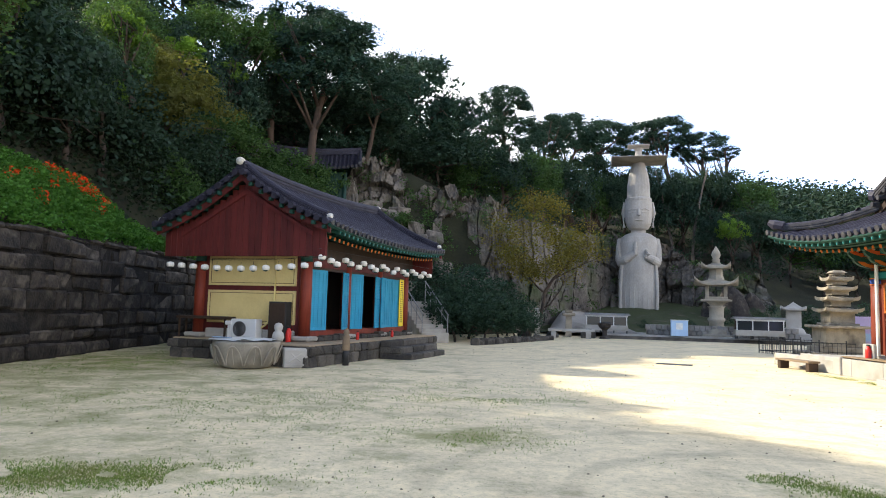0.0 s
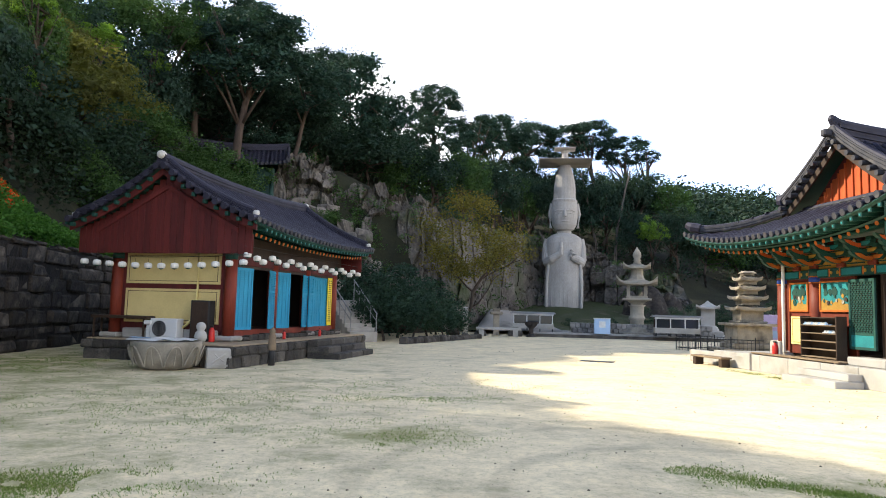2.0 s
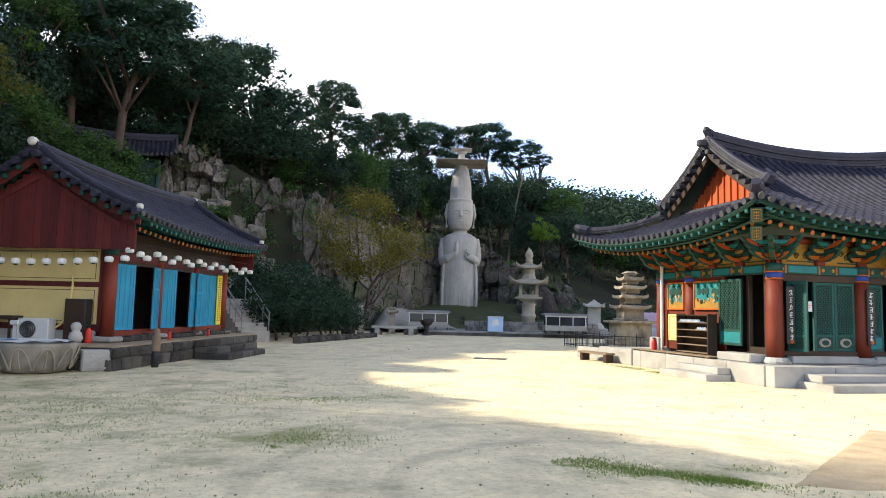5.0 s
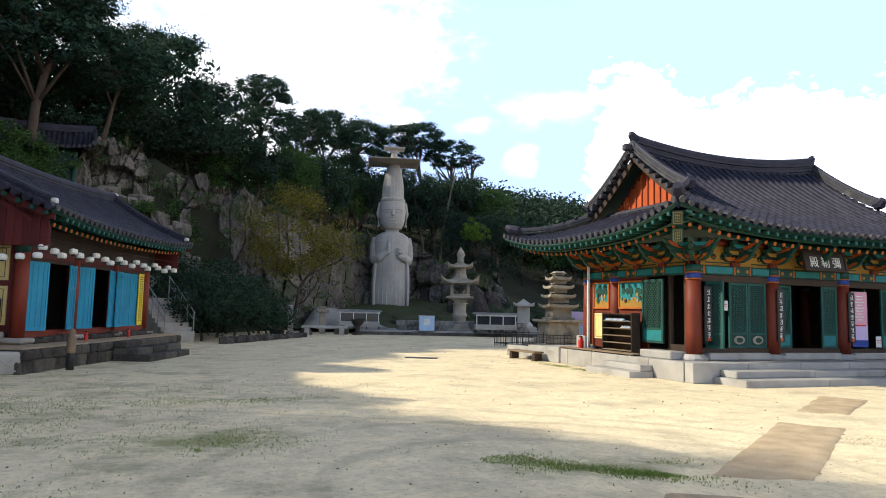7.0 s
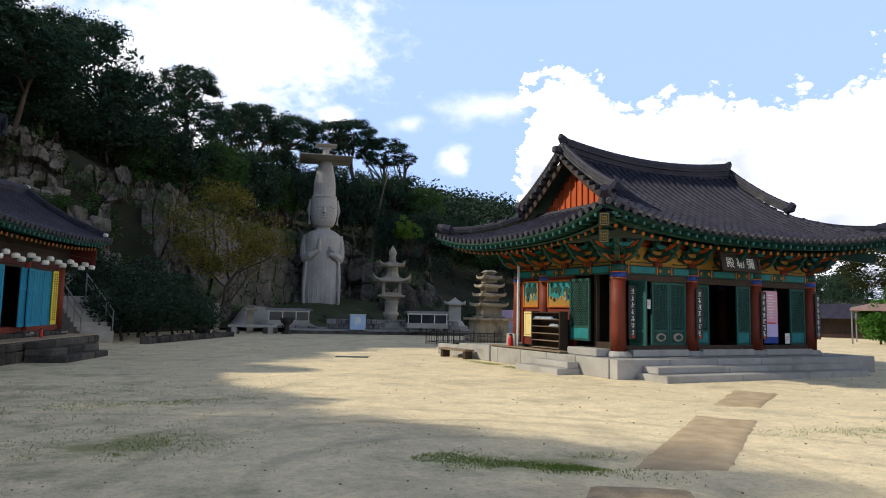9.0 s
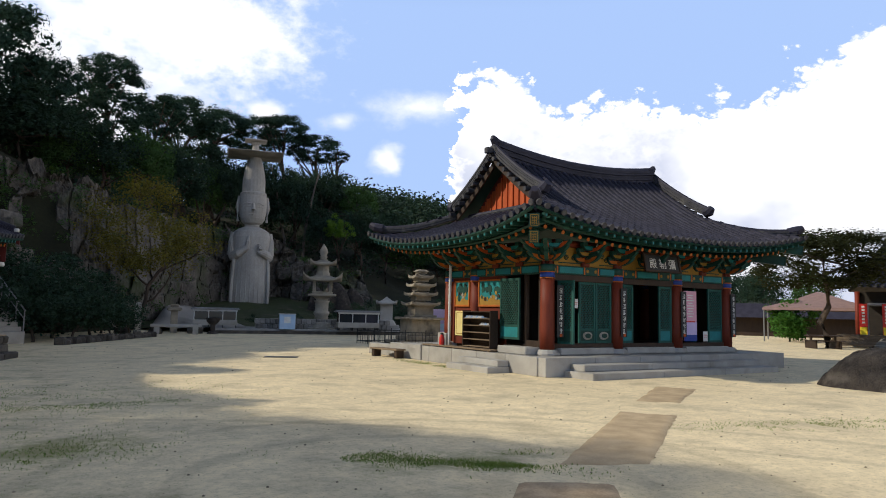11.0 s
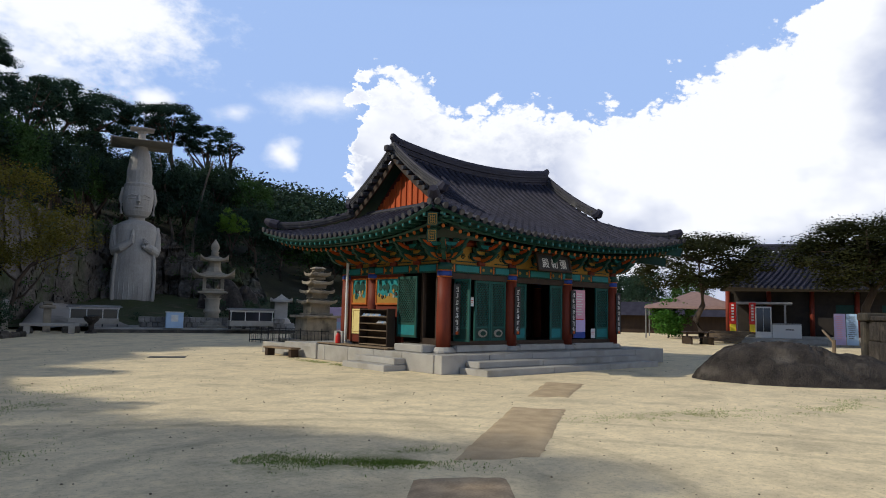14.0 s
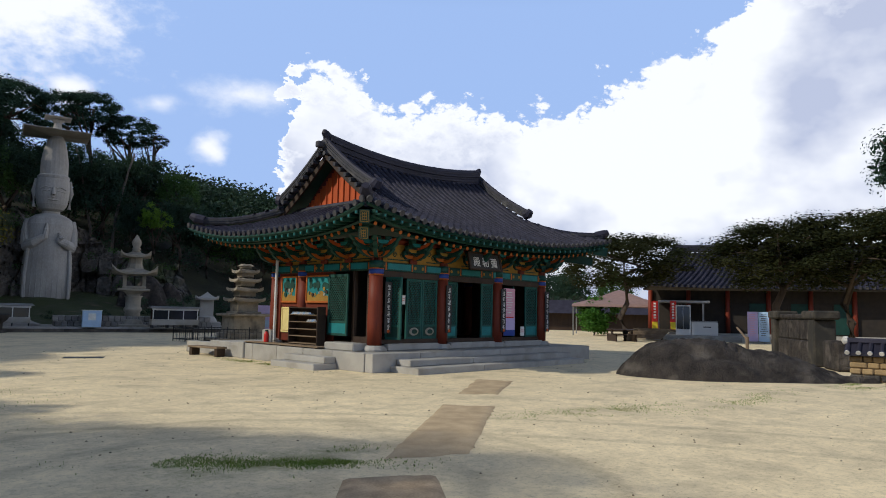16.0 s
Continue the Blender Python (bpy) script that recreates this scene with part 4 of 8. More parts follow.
def wall_band(x0, y0, x1, y1):
    """Painted beam, panel band with scrolls and plate along one side."""
    d = Vector((x1 - x0, y1 - y0, 0))
    n = d.length
    m = Matrix.Translation((x0, y0, 0)) @ Matrix.Rotation(math.atan2(d.y, d.x), 4, "Z")
    beam = part("tie_beam", Mesh().box(0, -0.10, 2.74, n, 0.10, 2.99, 0.015), M["green"], hall, at=m)
    k = max(2, round(n / 1.45))
    for i in range(k):
        a, b = n * (i + 0.22) / k, n * (i + 0.78) / k
        part("beam_panel", Mesh().box(a, -0.108, 2.785, b, 0.108, 2.95), M["teal"], beam)
        part("beam_line", Mesh().box(a - 0.10, -0.105, 2.76, a - 0.05, 0.105, 2.97).box(b + 0.05, -0.105, 2.76, b + 0.10, 0.105, 2.97), M["orange"], beam)
        for c in (n * (i + 0.10) / k, n * (i + 0.90) / k):
            part("beam_flower", Mesh().tube([(c, -0.112, 2.865), (c, 0.112, 2.865)], 0.05, n=8), M["ochre"], beam)
    part("infill_panel", Mesh().box(0, -0.03, 2.99, n, 0.03, 3.62), M["ochre"], hall, at=m)
    for i in range(k):
        sc = Mesh()
        for j in (-1, 1):
            for q in range(2):
                c = n * (i + 0.5) / k + j * (0.14 + 0.17 * q)
                sc.tube([(c + 0.085 * (1 - w / 22) * math.cos(j * w * 0.6), -0.045, 3.22 + 0.1 * q + 0.085 * (1 - w / 22) * math.sin(w * 0.6)) for w in range(17)], 0.013, n=4)
        sc.box(n * (i + 0.5) / k - 0.42, -0.05, 3.06, n * (i + 0.5) / k + 0.42, -0.035, 3.09)
        part("scroll", sc, M["dgreen"], hall, at=m)
    part("wall_plate", Mesh().tube([(0, -0.05, 3.62), (n, -0.05, 3.62)], 0.1, n=8), M["red_wood"], hall, at=m)


wall_band(COLL, COLF, 3.72, COLF)
wall_band(COLL, 2.0, COLL, COLF)
wall_band(3.72, COLF, 3.72, 2.0)
# closed back, floor, and an inside painted near-black for its shade
part("back_wall", Mesh().box(COLL, 1.95, 0.55, 3.72, 2.03, 3.6), M["dwood"], hall)
part("east_wall", Mesh().box(3.68, COLF + 0.2, 0.55, 3.76, 1.95, 3.6), M["dwood"], hall)
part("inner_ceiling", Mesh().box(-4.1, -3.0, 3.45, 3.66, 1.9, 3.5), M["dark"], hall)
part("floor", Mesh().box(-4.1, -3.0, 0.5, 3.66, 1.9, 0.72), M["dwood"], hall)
part("inner_wall", Mesh().box(-4.0, 0.6, 0.72, 3.6, 0.7, 3.45), M["dark"], hall, "near-black sheet that stands in for the shade inside")
sill = Mesh()
for a, b in ((-3.8, -1.75), (-1.2, 0.92), (1.45, 3.6)):
    sill.box(a, -3.32, Z0, b, -2.97, Z0 + 0.19, 0.02)
part("door_sill", sill, M["granite"], hall, "pale granite sill stones under the doors")
for a, b in zip(COLX, COLX[1:]):
    part("door_lintel", Mesh().box(a + 0.18, -3.19, 2.56, b - 0.18, -3.05, 2.74, 0.01), M["dwood"], hall)
    part("door_threshold", Mesh().box(a + 0.18, -3.19, 0.68, b - 0.18, -3.05, 0.80, 0.01), M["dwood"], hall)


def lattice_door(w, h, at, panel="door", foot="teal", plaque=False):
    """A door leaf: frame, crossed lattice, solid foot panel."""
    d = part("door_leaf", Mesh().box(0, -0.03, 0, 0.07, 0.03, h, 0.006).box(w - 0.07, -0.03, 0, w, 0.03, h, 0.006).box(0.07, -0.028, h - 0.08, w - 0.07, 0.028, h, 0.005)
             .box(0.07, -0.028, 0, w - 0.07, 0.028, 0.07, 0.005).box(0.07, -0.028, 0.36, w - 0.07, 0.028, 0.42, 0.005), M[panel], hall, "green lattice door leaf", at=at)
    # backing in the painted shade tone, so the gaps between bars look dark
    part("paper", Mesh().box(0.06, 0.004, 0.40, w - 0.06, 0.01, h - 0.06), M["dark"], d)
    lat = Mesh()
    hh, ww = h - 0.50, w - 0.14
    p = 0.105
    k = -hh
    while k < ww:
        for s in (1, -1):
            a0, a1 = max(0, -k), min(hh, ww - k)
            if a1 - a0 > 0.03:
                x0, x1 = k + a0, k + a1
                if s < 0:
                    x0, x1 = ww - x0, ww - x1
                q = Vector((x1 - x0, a1 - a0)).normalized() * 0.012
                v = [(0.07 + x0 - q.y, yy, 0.42 + a0 + q.x) for yy in (-0.018, 0.002)] + [(0.07 + x0 + q.y, yy, 0.42 + a0 - q.x) for yy in (-0.018, 0.002)]
                v += [(0.07 + x1 - q.y, yy, 0.42 + a1 + q.x) for yy in (-0.018, 0.002)] + [(0.07 + x1 + q.y, yy, 0.42 + a1 - q.x) for yy in (-0.018, 0.002)]
                lat.add(v, [(0, 2, 6, 4), (1, 5, 7, 3), (0, 4, 5, 1), (2, 3, 7, 6)])
        k += p
    part("lattice", lat, M[panel], d)
    part("foot_panel", Mesh().box(0.07, -0.02, 0.07, w - 0.07, 0.015, 0.36), M[foot], d)
    if plaque:
        part("painted_mask", Mesh().lathe([(0.17, 0), (0.19, 0.015), (0.15, 0.03)], 14, sy=0.62), M["ridge_lime"], d, at=pose(w / 2, -0.02, 0.215, 90, 0, 0))
        part("mask_paint", Mesh().lathe([(0.11, 0), (0.11, 0.012)], 10, sy=0.62), M["dgreen"], d, at=pose(w / 2, -0.05, 0.215, 90, 0, 0))
    return d


for x in (-2.98, -2.33):
    lattice_door(0.64, 1.76, pose(x, -3.12, 0.80), plaque=True, foot="dgreen")
lattice_door(0.55, 1.76, pose(-3.78, -3.14, 0.80, 0, 0, -78), foot="dgreen")
for x, tn in ((-1.24, 6), (0.40, -4)):
    lattice_door(0.56, 1.76, pose(x, -3.10, 0.80, 0, 0, tn))
lattice_door(0.72, 1.76, pose(2.78, -3.12, 0.80))
lattice_door(0.5, 1.76, pose(2.30, -3.0, 0.80, 0, 0, 80))
# printed banner in the right bay, notices on the doors
bn = thing("banner", "pink and lilac printed hanging banner with small writing", "banner", Matrix.Translation((HX + 1.42, HY - 3.26, 0.85)))
part("cloth", Mesh().box(0, 0, 0, 0.62, 0.012, 1.6), M["pink"], bn)
part("lower_print", Mesh().box(0.0, -0.006, 0.05, 0.62, -0.002, 0.62), M["lilac"], bn)
part("lower_print", Mesh().box(0.0, -0.008, 0.0, 0.62, -0.004, 0.2), M["blue"], bn)
bars = Mesh()
for k in range(9):
    w = 0.2 + 0.26 * rng.random()
    bars.box(0.31 - w / 2, -0.010, 1.45 - 0.085 * k, 0.31 + w / 2, -0.006, 1.482 - 0.085 * k)
part("writing", bars, M["white_paint"], bn)
part("red_line", Mesh().box(0.08, -0.010, 0.60, 0.54, -0.006, 0.64), M["red_plastic"], bn)
for x, z, w, h in ((-3.25, 1.80, 0.15, 0.26), (-3.62, 0.92, 0.13, 0.34), (2.42, 0.84, 0.22, 0.32)):
    nt = thing("notice", "small white paper notice on the hall doors", "notice", Matrix.Translation((HX + x, HY - 3.22, z)), group="notices")
    part("sheet", Mesh().box(0, 0, 0, w, 0.008, h), M["plastic"], nt)
    part("print", Mesh().box(0.02, -0.004, h * 0.6, w - 0.02, -0.002, h * 0.66).box(0.02, -0.004, h * 0.4, w - 0.04, -0.002, h * 0.45), M["red_plastic"], nt)
# black plaques with white brush writing on the columns
for i, x in enumerate(COLX):
    pl = thing("column_plaque", "tall black column plaque with white brushed characters", "plaque", Matrix.Translation((HX + x + (0.26 if i == 0 else 0.07), HY + COLF - 0.25, 0.98)), group="column plaques")
    part("board", Mesh().box(-0.125, -0.02, 0, 0.125, 0.02, 1.44, 0.012), M["ink"], pl)
    ch = Mesh()
    for k in range(7):
        z = 1.33 - 0.185 * k
        for q in range(4):
            a, b = rng.uniform(-0.065, -0.02), rng.uniform(0.02, 0.065)
            zz = z - 0.038 * q
            ch.box(a, -0.026, zz, b, -0.021, zz + 0.014)
        c = rng.uniform(-0.03, 0.03)
        ch.box(c - 0.008, -0.026, z - 0.11, c + 0.008, -0.021, z + 0.02)
    part("writing", ch, M["white_paint"], pl)
    part("rosette", Mesh().lathe([(0.05, 0), (0.05, 0.015)], 8), M["red_board"], pl, at=pose(0, -0.02, 0.06, 90, 0, 0))
# name board over the middle bay, leaning forward
sb = thing("name_board", "black hall name board with white characters over the door", "sign", pose(HX - 0.14, HY - 3.78, 3.0, -12, 0, 0))
part("board", Mesh().box(-0.72, 0, 0, 0.72, 0.05, 0.46, 0.01), M["ink"], sb)
part("board_frame", Mesh().box(-0.80, -0.03, -0.06, 0.80, 0.04, 0.0, 0.01).box(-0.80, -0.03, 0.46, 0.80, 0.04, 0.52, 0.01).box(-0.80, -0.03, 0, -0.72, 0.04, 0.46, 0.01).box(0.72, -0.03, 0, 0.80, 0.04, 0.46, 0.01), M["dwood"], sb)
for k, c in enumerate("殿勒彌"):
    cu = bpy.data.curves.new("character", "FONT")
    cu.body, cu.size, cu.extrude, cu.align_x = c, 0.33, 0.004, "CENTER"
    cu.materials.append(M["white_paint"])
    ob = new("character", cu)
    ob.parent = sb
    ob.matrix_basis = pose(-0.42 + 0.42 * k, -0.006, 0.08, 90, 0, 0)

# left side: pictures, panels, doorway
sw = part("side_wall", Mesh().box(-4.2, -1.26, 0.6, -4.13, 1.83, 2.75), M["red_wood"], hall)


def picture(y0, y1, z0, z1):
    p = part("wall_painting", Mesh().box(-4.24, y0, z0, -4.21, y1, z1), M["teal"], hall, "colourful painted wall panel in a red frame")
    part("picture_frame", Mesh().box(-4.27, y0 - 0.05, z0 - 0.06, -4.20, y1 + 0.05, z0, 0.008).box(-4.27, y0 - 0.05, z1, -4.20, y1 + 0.05, z1 + 0.05, 0.008)
         .box(-4.27, y0 - 0.05, z0, -4.20, y0, z1, 0.008).box(-4.27, y1, z0, -4.20, y1 + 0.05, z1, 0.008), M["orange"], p)
    mid, hh = (y0 + y1) / 2, z1 - z0
    hills = Mesh().prism([(y0, z0), (y1, z0)] + [(y1 - (y1 - y0) * q / 12, z0 + hh * (0.30 + 0.12 * math.sin(q * 1.1) + 0.05 * math.sin(q * 2.7))) for q in range(13)], "x", -4.245, -4.239)
    part("painted_ground", hills, M["ochre"], p)
    for k, col in enumerate(("dgreen", "green", "dgreen", "ochre", "green", "ridge_lime", "dwood")):
        for q in range(3 if k < 3 else 2):
            b = Mesh()
            cy, cz, r = rng.uniform(y0 + 0.14, y1 - 0.14), z0 + hh * (rng.uniform(0.6, 0.82) if k < 3 else rng.uniform(0.22, 0.5)), rng.uniform(0.08, 0.14) if k < 3 else rng.uniform(0.04, 0.08)
            b.prism([(cy + r * rng.uniform(0.6, 1.0) * math.cos(a), cz + r * rng.uniform(0.7, 1.3) * math.sin(a)) for a in [w * math.pi / 5 for w in range(10)]], "x", -4.2465 - 0.0012 * (3 * k + q), -4.240)
            part("paint_patch", b, M[col], p)


picture(0.62, 1.38, 1.86, 2.60)
picture(-1.18, 0.02, 1.86, 2.60)
part("yellow_panel", Mesh().box(-4.24, 0.60, 0.86, -4.20, 1.40, 1.66), M["cream"], hall, "pale yellow wall panel with a dark border")
part("panel_line", Mesh().box(-4.244, 0.66, 0.91, -4.238, 1.34, 0.93).box(-4.244, 0.66, 1.59, -4.238, 1.34, 1.61).box(-4.244, 0.66, 0.91, -4.238, 0.68, 1.61).box(-4.244, 1.32, 0.91, -4.238, 1.34, 1.61), M["ochre"], hall)
lattice_door(0.92, 1.78, pose(-4.37, -1.26, 0.86, 0, 0, -90), panel="green")
part("door_frame", Mesh().box(-4.22, -2.28, 0.6, -4.11, -2.18, 2.75).box(-4.22, -2.95, 0.6, -4.11, -2.83, 2.75).box(-4.22, -2.83, 0.6, -4.11, -2.28, 0.86), M["dwood"], hall)
part("drain_pipe", Mesh().tube([(-4.37, 1.56, 0.6), (-4.37, 1.56, 2.0), (-4.37, 1.56, 3.2)], 0.05, n=8), M["plastic"], hall, "white plastic downpipe")

# platform, steps
pf = solid("hall_platform", Mesh().box(-5.0, -4.1, 0, 5.2, 4.2, Z0 - 0.1), M["granite"], "pale granite platform of the temple hall", "platform", Matrix.Translation((HX, HY, 0)), kind="structure")
for k in range(6):
    part("slab", Mesh().box(-5.12 + 1.74 * k, -4.2, 0, -5.13 + 1.74 * (k + 1), -3.9, Z0, 0.012), M["granite"], pf)
    part("slab", Mesh().box(-5.15, -3.89 + 1.36 * k, 0, -4.85, -3.90 + 1.36 * (k + 1), Z0, 0.012), M["granite"], pf)
    part("slab", Mesh().box(5.05, -3.89 + 1.36 * k, 0, 5.32, -3.90 + 1.36 * (k + 1), Z0, 0.012), M["granite"], pf)
part("paving", Mesh().box(-4.85, -3.9, Z0 - 0.1, 5.05, 4.2, Z0 - 0.012), M["granite"], pf)
st = thing("front_steps", "two broad granite steps before the hall", "steps", Matrix.Translation((HX - 0.4, HY - 4.2, 0)), kind="structure")
for k in range(3):
    part("step", Mesh().box(-4.1 + 2.6 * k, -1.05, -0.02, -4.11 + 2.6 * (k + 1), -0.004, 0.165, 0.015), M["granite"], st)
    part("step", Mesh().box(-3.9 + 2.5 * k, -0.55, 0.165, -3.91 + 2.5 * (k + 1), -0.004, 0.33, 0.015), M["granite"], st)
st = thing("side_steps", "two granite steps at the side of the hall", "steps", Matrix.Translation((HX - 5.15, HY - 2.2, 0)), kind="structure")
part("step", Mesh().box(-0.75, -0.55, -0.02, -0.004, 1.5, 0.16, 0.015), M["granite"], st)
part("step", Mesh().box(-0.38, -0.5, 0.16, -0.004, 1.4, 0.33, 0.015), M["granite"], st)

# ---- small hall ----
# local x along the ridge away from the yard's near end, local y towards the cliff wall; the open front looks along -y
SO, SANG = Vector((-5.79, 18.9, 0)), 70.8
SMALL = Matrix.Translation(SO) @ Matrix.Rotation(radians(SANG), 4, "Z")
small = thing("small_hall", "small wooden shrine hall with maroon boarded gable and grey tiled roof", "temple", SMALL)
SL, SB = 9.35, 2.95


def small_s(t, v, sign=-1):
    k = abs(2 * t / SL - 1) ** 2.4
    ze = 3.62 + 0.20 * k
    zr = 5.22 + 0.16 * k
    return (t, sign * SB * v, ze + (zr - ze) * conc(1 - v))


sroof = part("roof", Mesh().sheet(lambda u, v: Vector(small_s(u * SL, v)) + Vector((0, 0, -0.1)), 20, 10).sheet(lambda u, v: Vector(small_s(u * SL, v, 1)) + Vector((0, 0, -0.1)), 20, 10), M["dgreen"], small,
             "dark grey clay-tiled gable roof", fix=False)
tile_slope(sroof, small_s, 0.12, SL - 0.12, lambda t: 0.0, pitch=0.27, course=13, r=0.07, single=(0.0, 5.8))
tile_slope(sroof, lambda t, v: small_s(t, v, 1), 0.12, SL - 0.12, lambda t: 0.0, pitch=0.27, course=10, r=0.07)
ridge_bar(sroof, curve(lambda k: (0.0 + SL * k, 0, 5.2 + 0.17 * abs(2 * k - 1) ** 2.2)), 0.26, 0.24, "main_ridge", "tile_i")
for a in (0.02, SL - 0.02):
    part("ridge_end", Mesh().lathe([(0.03, -0.13), (0.10, -0.09), (0.12, 0), (0.10, 0.08), (0.03, 0.12)], 10), M["lime"], sroof, at=pose(a, 0, 5.60, 0, 90, 0))
    for s in (-1, 1):
        ridge_bar(sroof, curve(lambda k: (a + (0.2 if a < 1 else -0.2), s * SB * 0.93 * k, small_s(a, k * 0.93)[2] + 0.04)), 0.2, 0.17, "descending_ridge", "tile_i")
        part("ridge_end_tile", Mesh().lathe([(0.02, -0.09), (0.07, -0.07), (0.08, 0), (0.07, 0.06), (0.02, 0.08)], 8), M["lime"], sroof, at=pose(a + (0.2 if a < 1 else -0.2), s * SB * 0.95, small_s(a, 0.95)[2] + 0.14, 90, 0, 0))
        vt = Mesh()
        for k in range(11):
            y = s * (0.12 + 0.27 * k)
            z = small_s(a, abs(y) / SB)[2]
            d = -1 if a < 1 else 1
            vt.tube([(a - d * 0.25, y, z + 0.02), (a + d * 0.10, y, z - 0.01)], 0.095, n=8)
        tagged(part("verge_tiles", vt, M["tile_i"], sroof), kind="stuff")
        ys = [2.88 * k / 8 for k in range(9)]
        d = 1 if a < 1 else -1
        up = [(s * y, small_s(a, y / SB)[2] - 0.10) for y in ys]
        dn = [(s * y, small_s(a, y / SB)[2] - 0.30) for y in reversed(ys)]
        part("bargeboard", Mesh().prism(up + dn, "x", a + d * 0.10, a + d * 0.15), M["maroon"], sroof)
        for k in range(8):
            y = s * (0.35 + 0.34 * k)
            part("purlin_end", Mesh().box(a - d * 0.02, y - 0.05, small_s(a, abs(y) / SB)[2] - 0.24, a + d * 0.4, y + 0.05, small_s(a, abs(y) / SB)[2] - 0.13, 0.01), M["green"], sroof)
# boarded gables
for a, d in ((0.42, 1), (SL - 0.42, -1)):
    gab = part("gable", Mesh().prism([(-2.62, 2.95), (2.62, 2.95), (2.62, 3.45), (0, 4.98), (-2.62, 3.45)], "x", a + 0.03 * d, a + 0.06 * d), M["maroon"], small, "maroon vertical boarding of the gable")
    for k in range(26):
        y = -2.6 + 0.208 * k
        h = small_s(a, min(1.0, abs(y + 0.1) / SB + 0.035))[2] - 0.13
        part("board", Mesh().box(min(a, a + 0.028 * d), y, 2.93 + 0.02 * rng.random(), max(a, a + 0.028 * d), y + 0.196, h, 0.006), M["maroon"], gab)
    part("gable_rail", Mesh().prism([(-2.2, 3.62), (0, 4.86), (2.2, 3.62), (2.2, 3.50), (0, 4.72), (-2.2, 3.50)], "x", a - 0.05 * d, a - 0.004 * d), M["maroon"], gab)
# rafters along the eaves
for s in (-1, 1):
    for k in range(31):
        t = 0.62 + (SL - 1.24) * k / 30
        z = small_s(t, 1)[2] - 0.16
        f = part("flying_rafter", fly, None, small, at=pose(t, s * (SB - 0.02), z, 8, 0, 0 if s < 0 else 180))
        part("end_paint", fend, None, f)
        if s < 0:
            f = part("rafter", raft, None, small, at=pose(t, s * (SB - 0.34), z - 0.13, 0, 0, 0))
            part("end_paint", rend, None, f)
    part("eave_board", Mesh().tube([Vector(small_s(SL * i / 12, 0.985, s)) + Vector((0, 0, -0.09)) for i in range(13)], 0.05, n=4), M["green"], small)
# frame: columns, walls
SZ = 0.58
XN, XF, YF, YB = 1.0, 8.3, -1.7, 1.9
sshaft = Mesh().lathe([(0.17, 0), (0.175, 1.2), (0.165, 2.12)], 14).data("column", M["dark_red"], smooth=True)
sbase = Mesh().box(-0.3, -0.3, -0.14, 0.3, 0.3, 0.0, 0.04).data("base_stone", M["granite"])
cap = Mesh().lathe([(0.172, 0), (0.172, 0.26)], 14).data("painted_capital", M["green"], smooth=True)
for x in (XN, XN + 2.45, XN + 4.87, XF):
    for y in (YF, YB):
        c = part("column", sshaft, None, small, at=pose(x, y, SZ + 0.14))
        part("base_stone", sbase, None, c)
        part("painted_capital", cap, None, c, at=pose(0, 0, 2.1))
part("beam", Mesh().box(XN - 0.15, YF - 0.09, 2.70, XF + 0.15, YF + 0.09, 2.95, 0.01), M["maroon"], small)
part("wall_plate", Mesh().box(XN - 0.5, YF - 0.12, 2.95, XF + 0.5, YF + 0.12, 3.5, 0.01), M["dwood"], small)
part("back_wall", Mesh().box(XN, YB - 0.05, SZ, XF, YB + 0.05, 3.5), M["dwood"], small)
part("far_wall", Mesh().box(XF - 0.05, YF, SZ, XF + 0.05, YB, 3.5), M["dwood"], small)
part("floor_boards", Mesh().box(XN, YF, SZ, XF, YB, SZ + 0.24), M["dwood"], small)
# ceiling and inner sheet carry the interior's shade as near-black colour
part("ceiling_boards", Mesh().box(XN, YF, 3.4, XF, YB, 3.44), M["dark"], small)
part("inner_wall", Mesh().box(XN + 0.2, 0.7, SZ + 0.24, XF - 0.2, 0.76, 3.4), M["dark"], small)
# near end wall: red frame and four-square yellow plaster
ew = part("end_wall", Mesh().box(XN, YF, SZ + 0.1, XN + 0.08, YB, 3.4), M["maroon"], small)
for z0, z1 in ((1.02, 1.98), (2.12, 2.98)):
    part("yellow_panel", Mesh().box(XN - 0.03, YF + 0.30, z0, XN + 0.004, YB - 0.30, z1), M["yellow_wall"], ew, "yellow plastered panel with a thin dark border")
    e0, e1 = YF + 0.38, YB - 0.38
    part("panel_line", Mesh().box(XN - 0.036, e0, z0 + 0.07, XN - 0.028, e1, z0 + 0.085).box(XN - 0.036, e0, z1 - 0.085, XN - 0.028, e1, z1 - 0.07)
         .box(XN - 0.036, e0, z0 + 0.07, XN - 0.028, e0 + 0.015, z1 - 0.07).box(XN - 0.036, e1 - 0.015, z0 + 0.07, XN - 0.028, e1, z1 - 0.07), M["dwood"], ew)
part("foot_stones", Mesh().box(XN - 0.1, YF + 0.3, SZ - 0.02, XN + 0.2, YB - 0.3, SZ + 0.28, 0.04), M["granite"], ew)


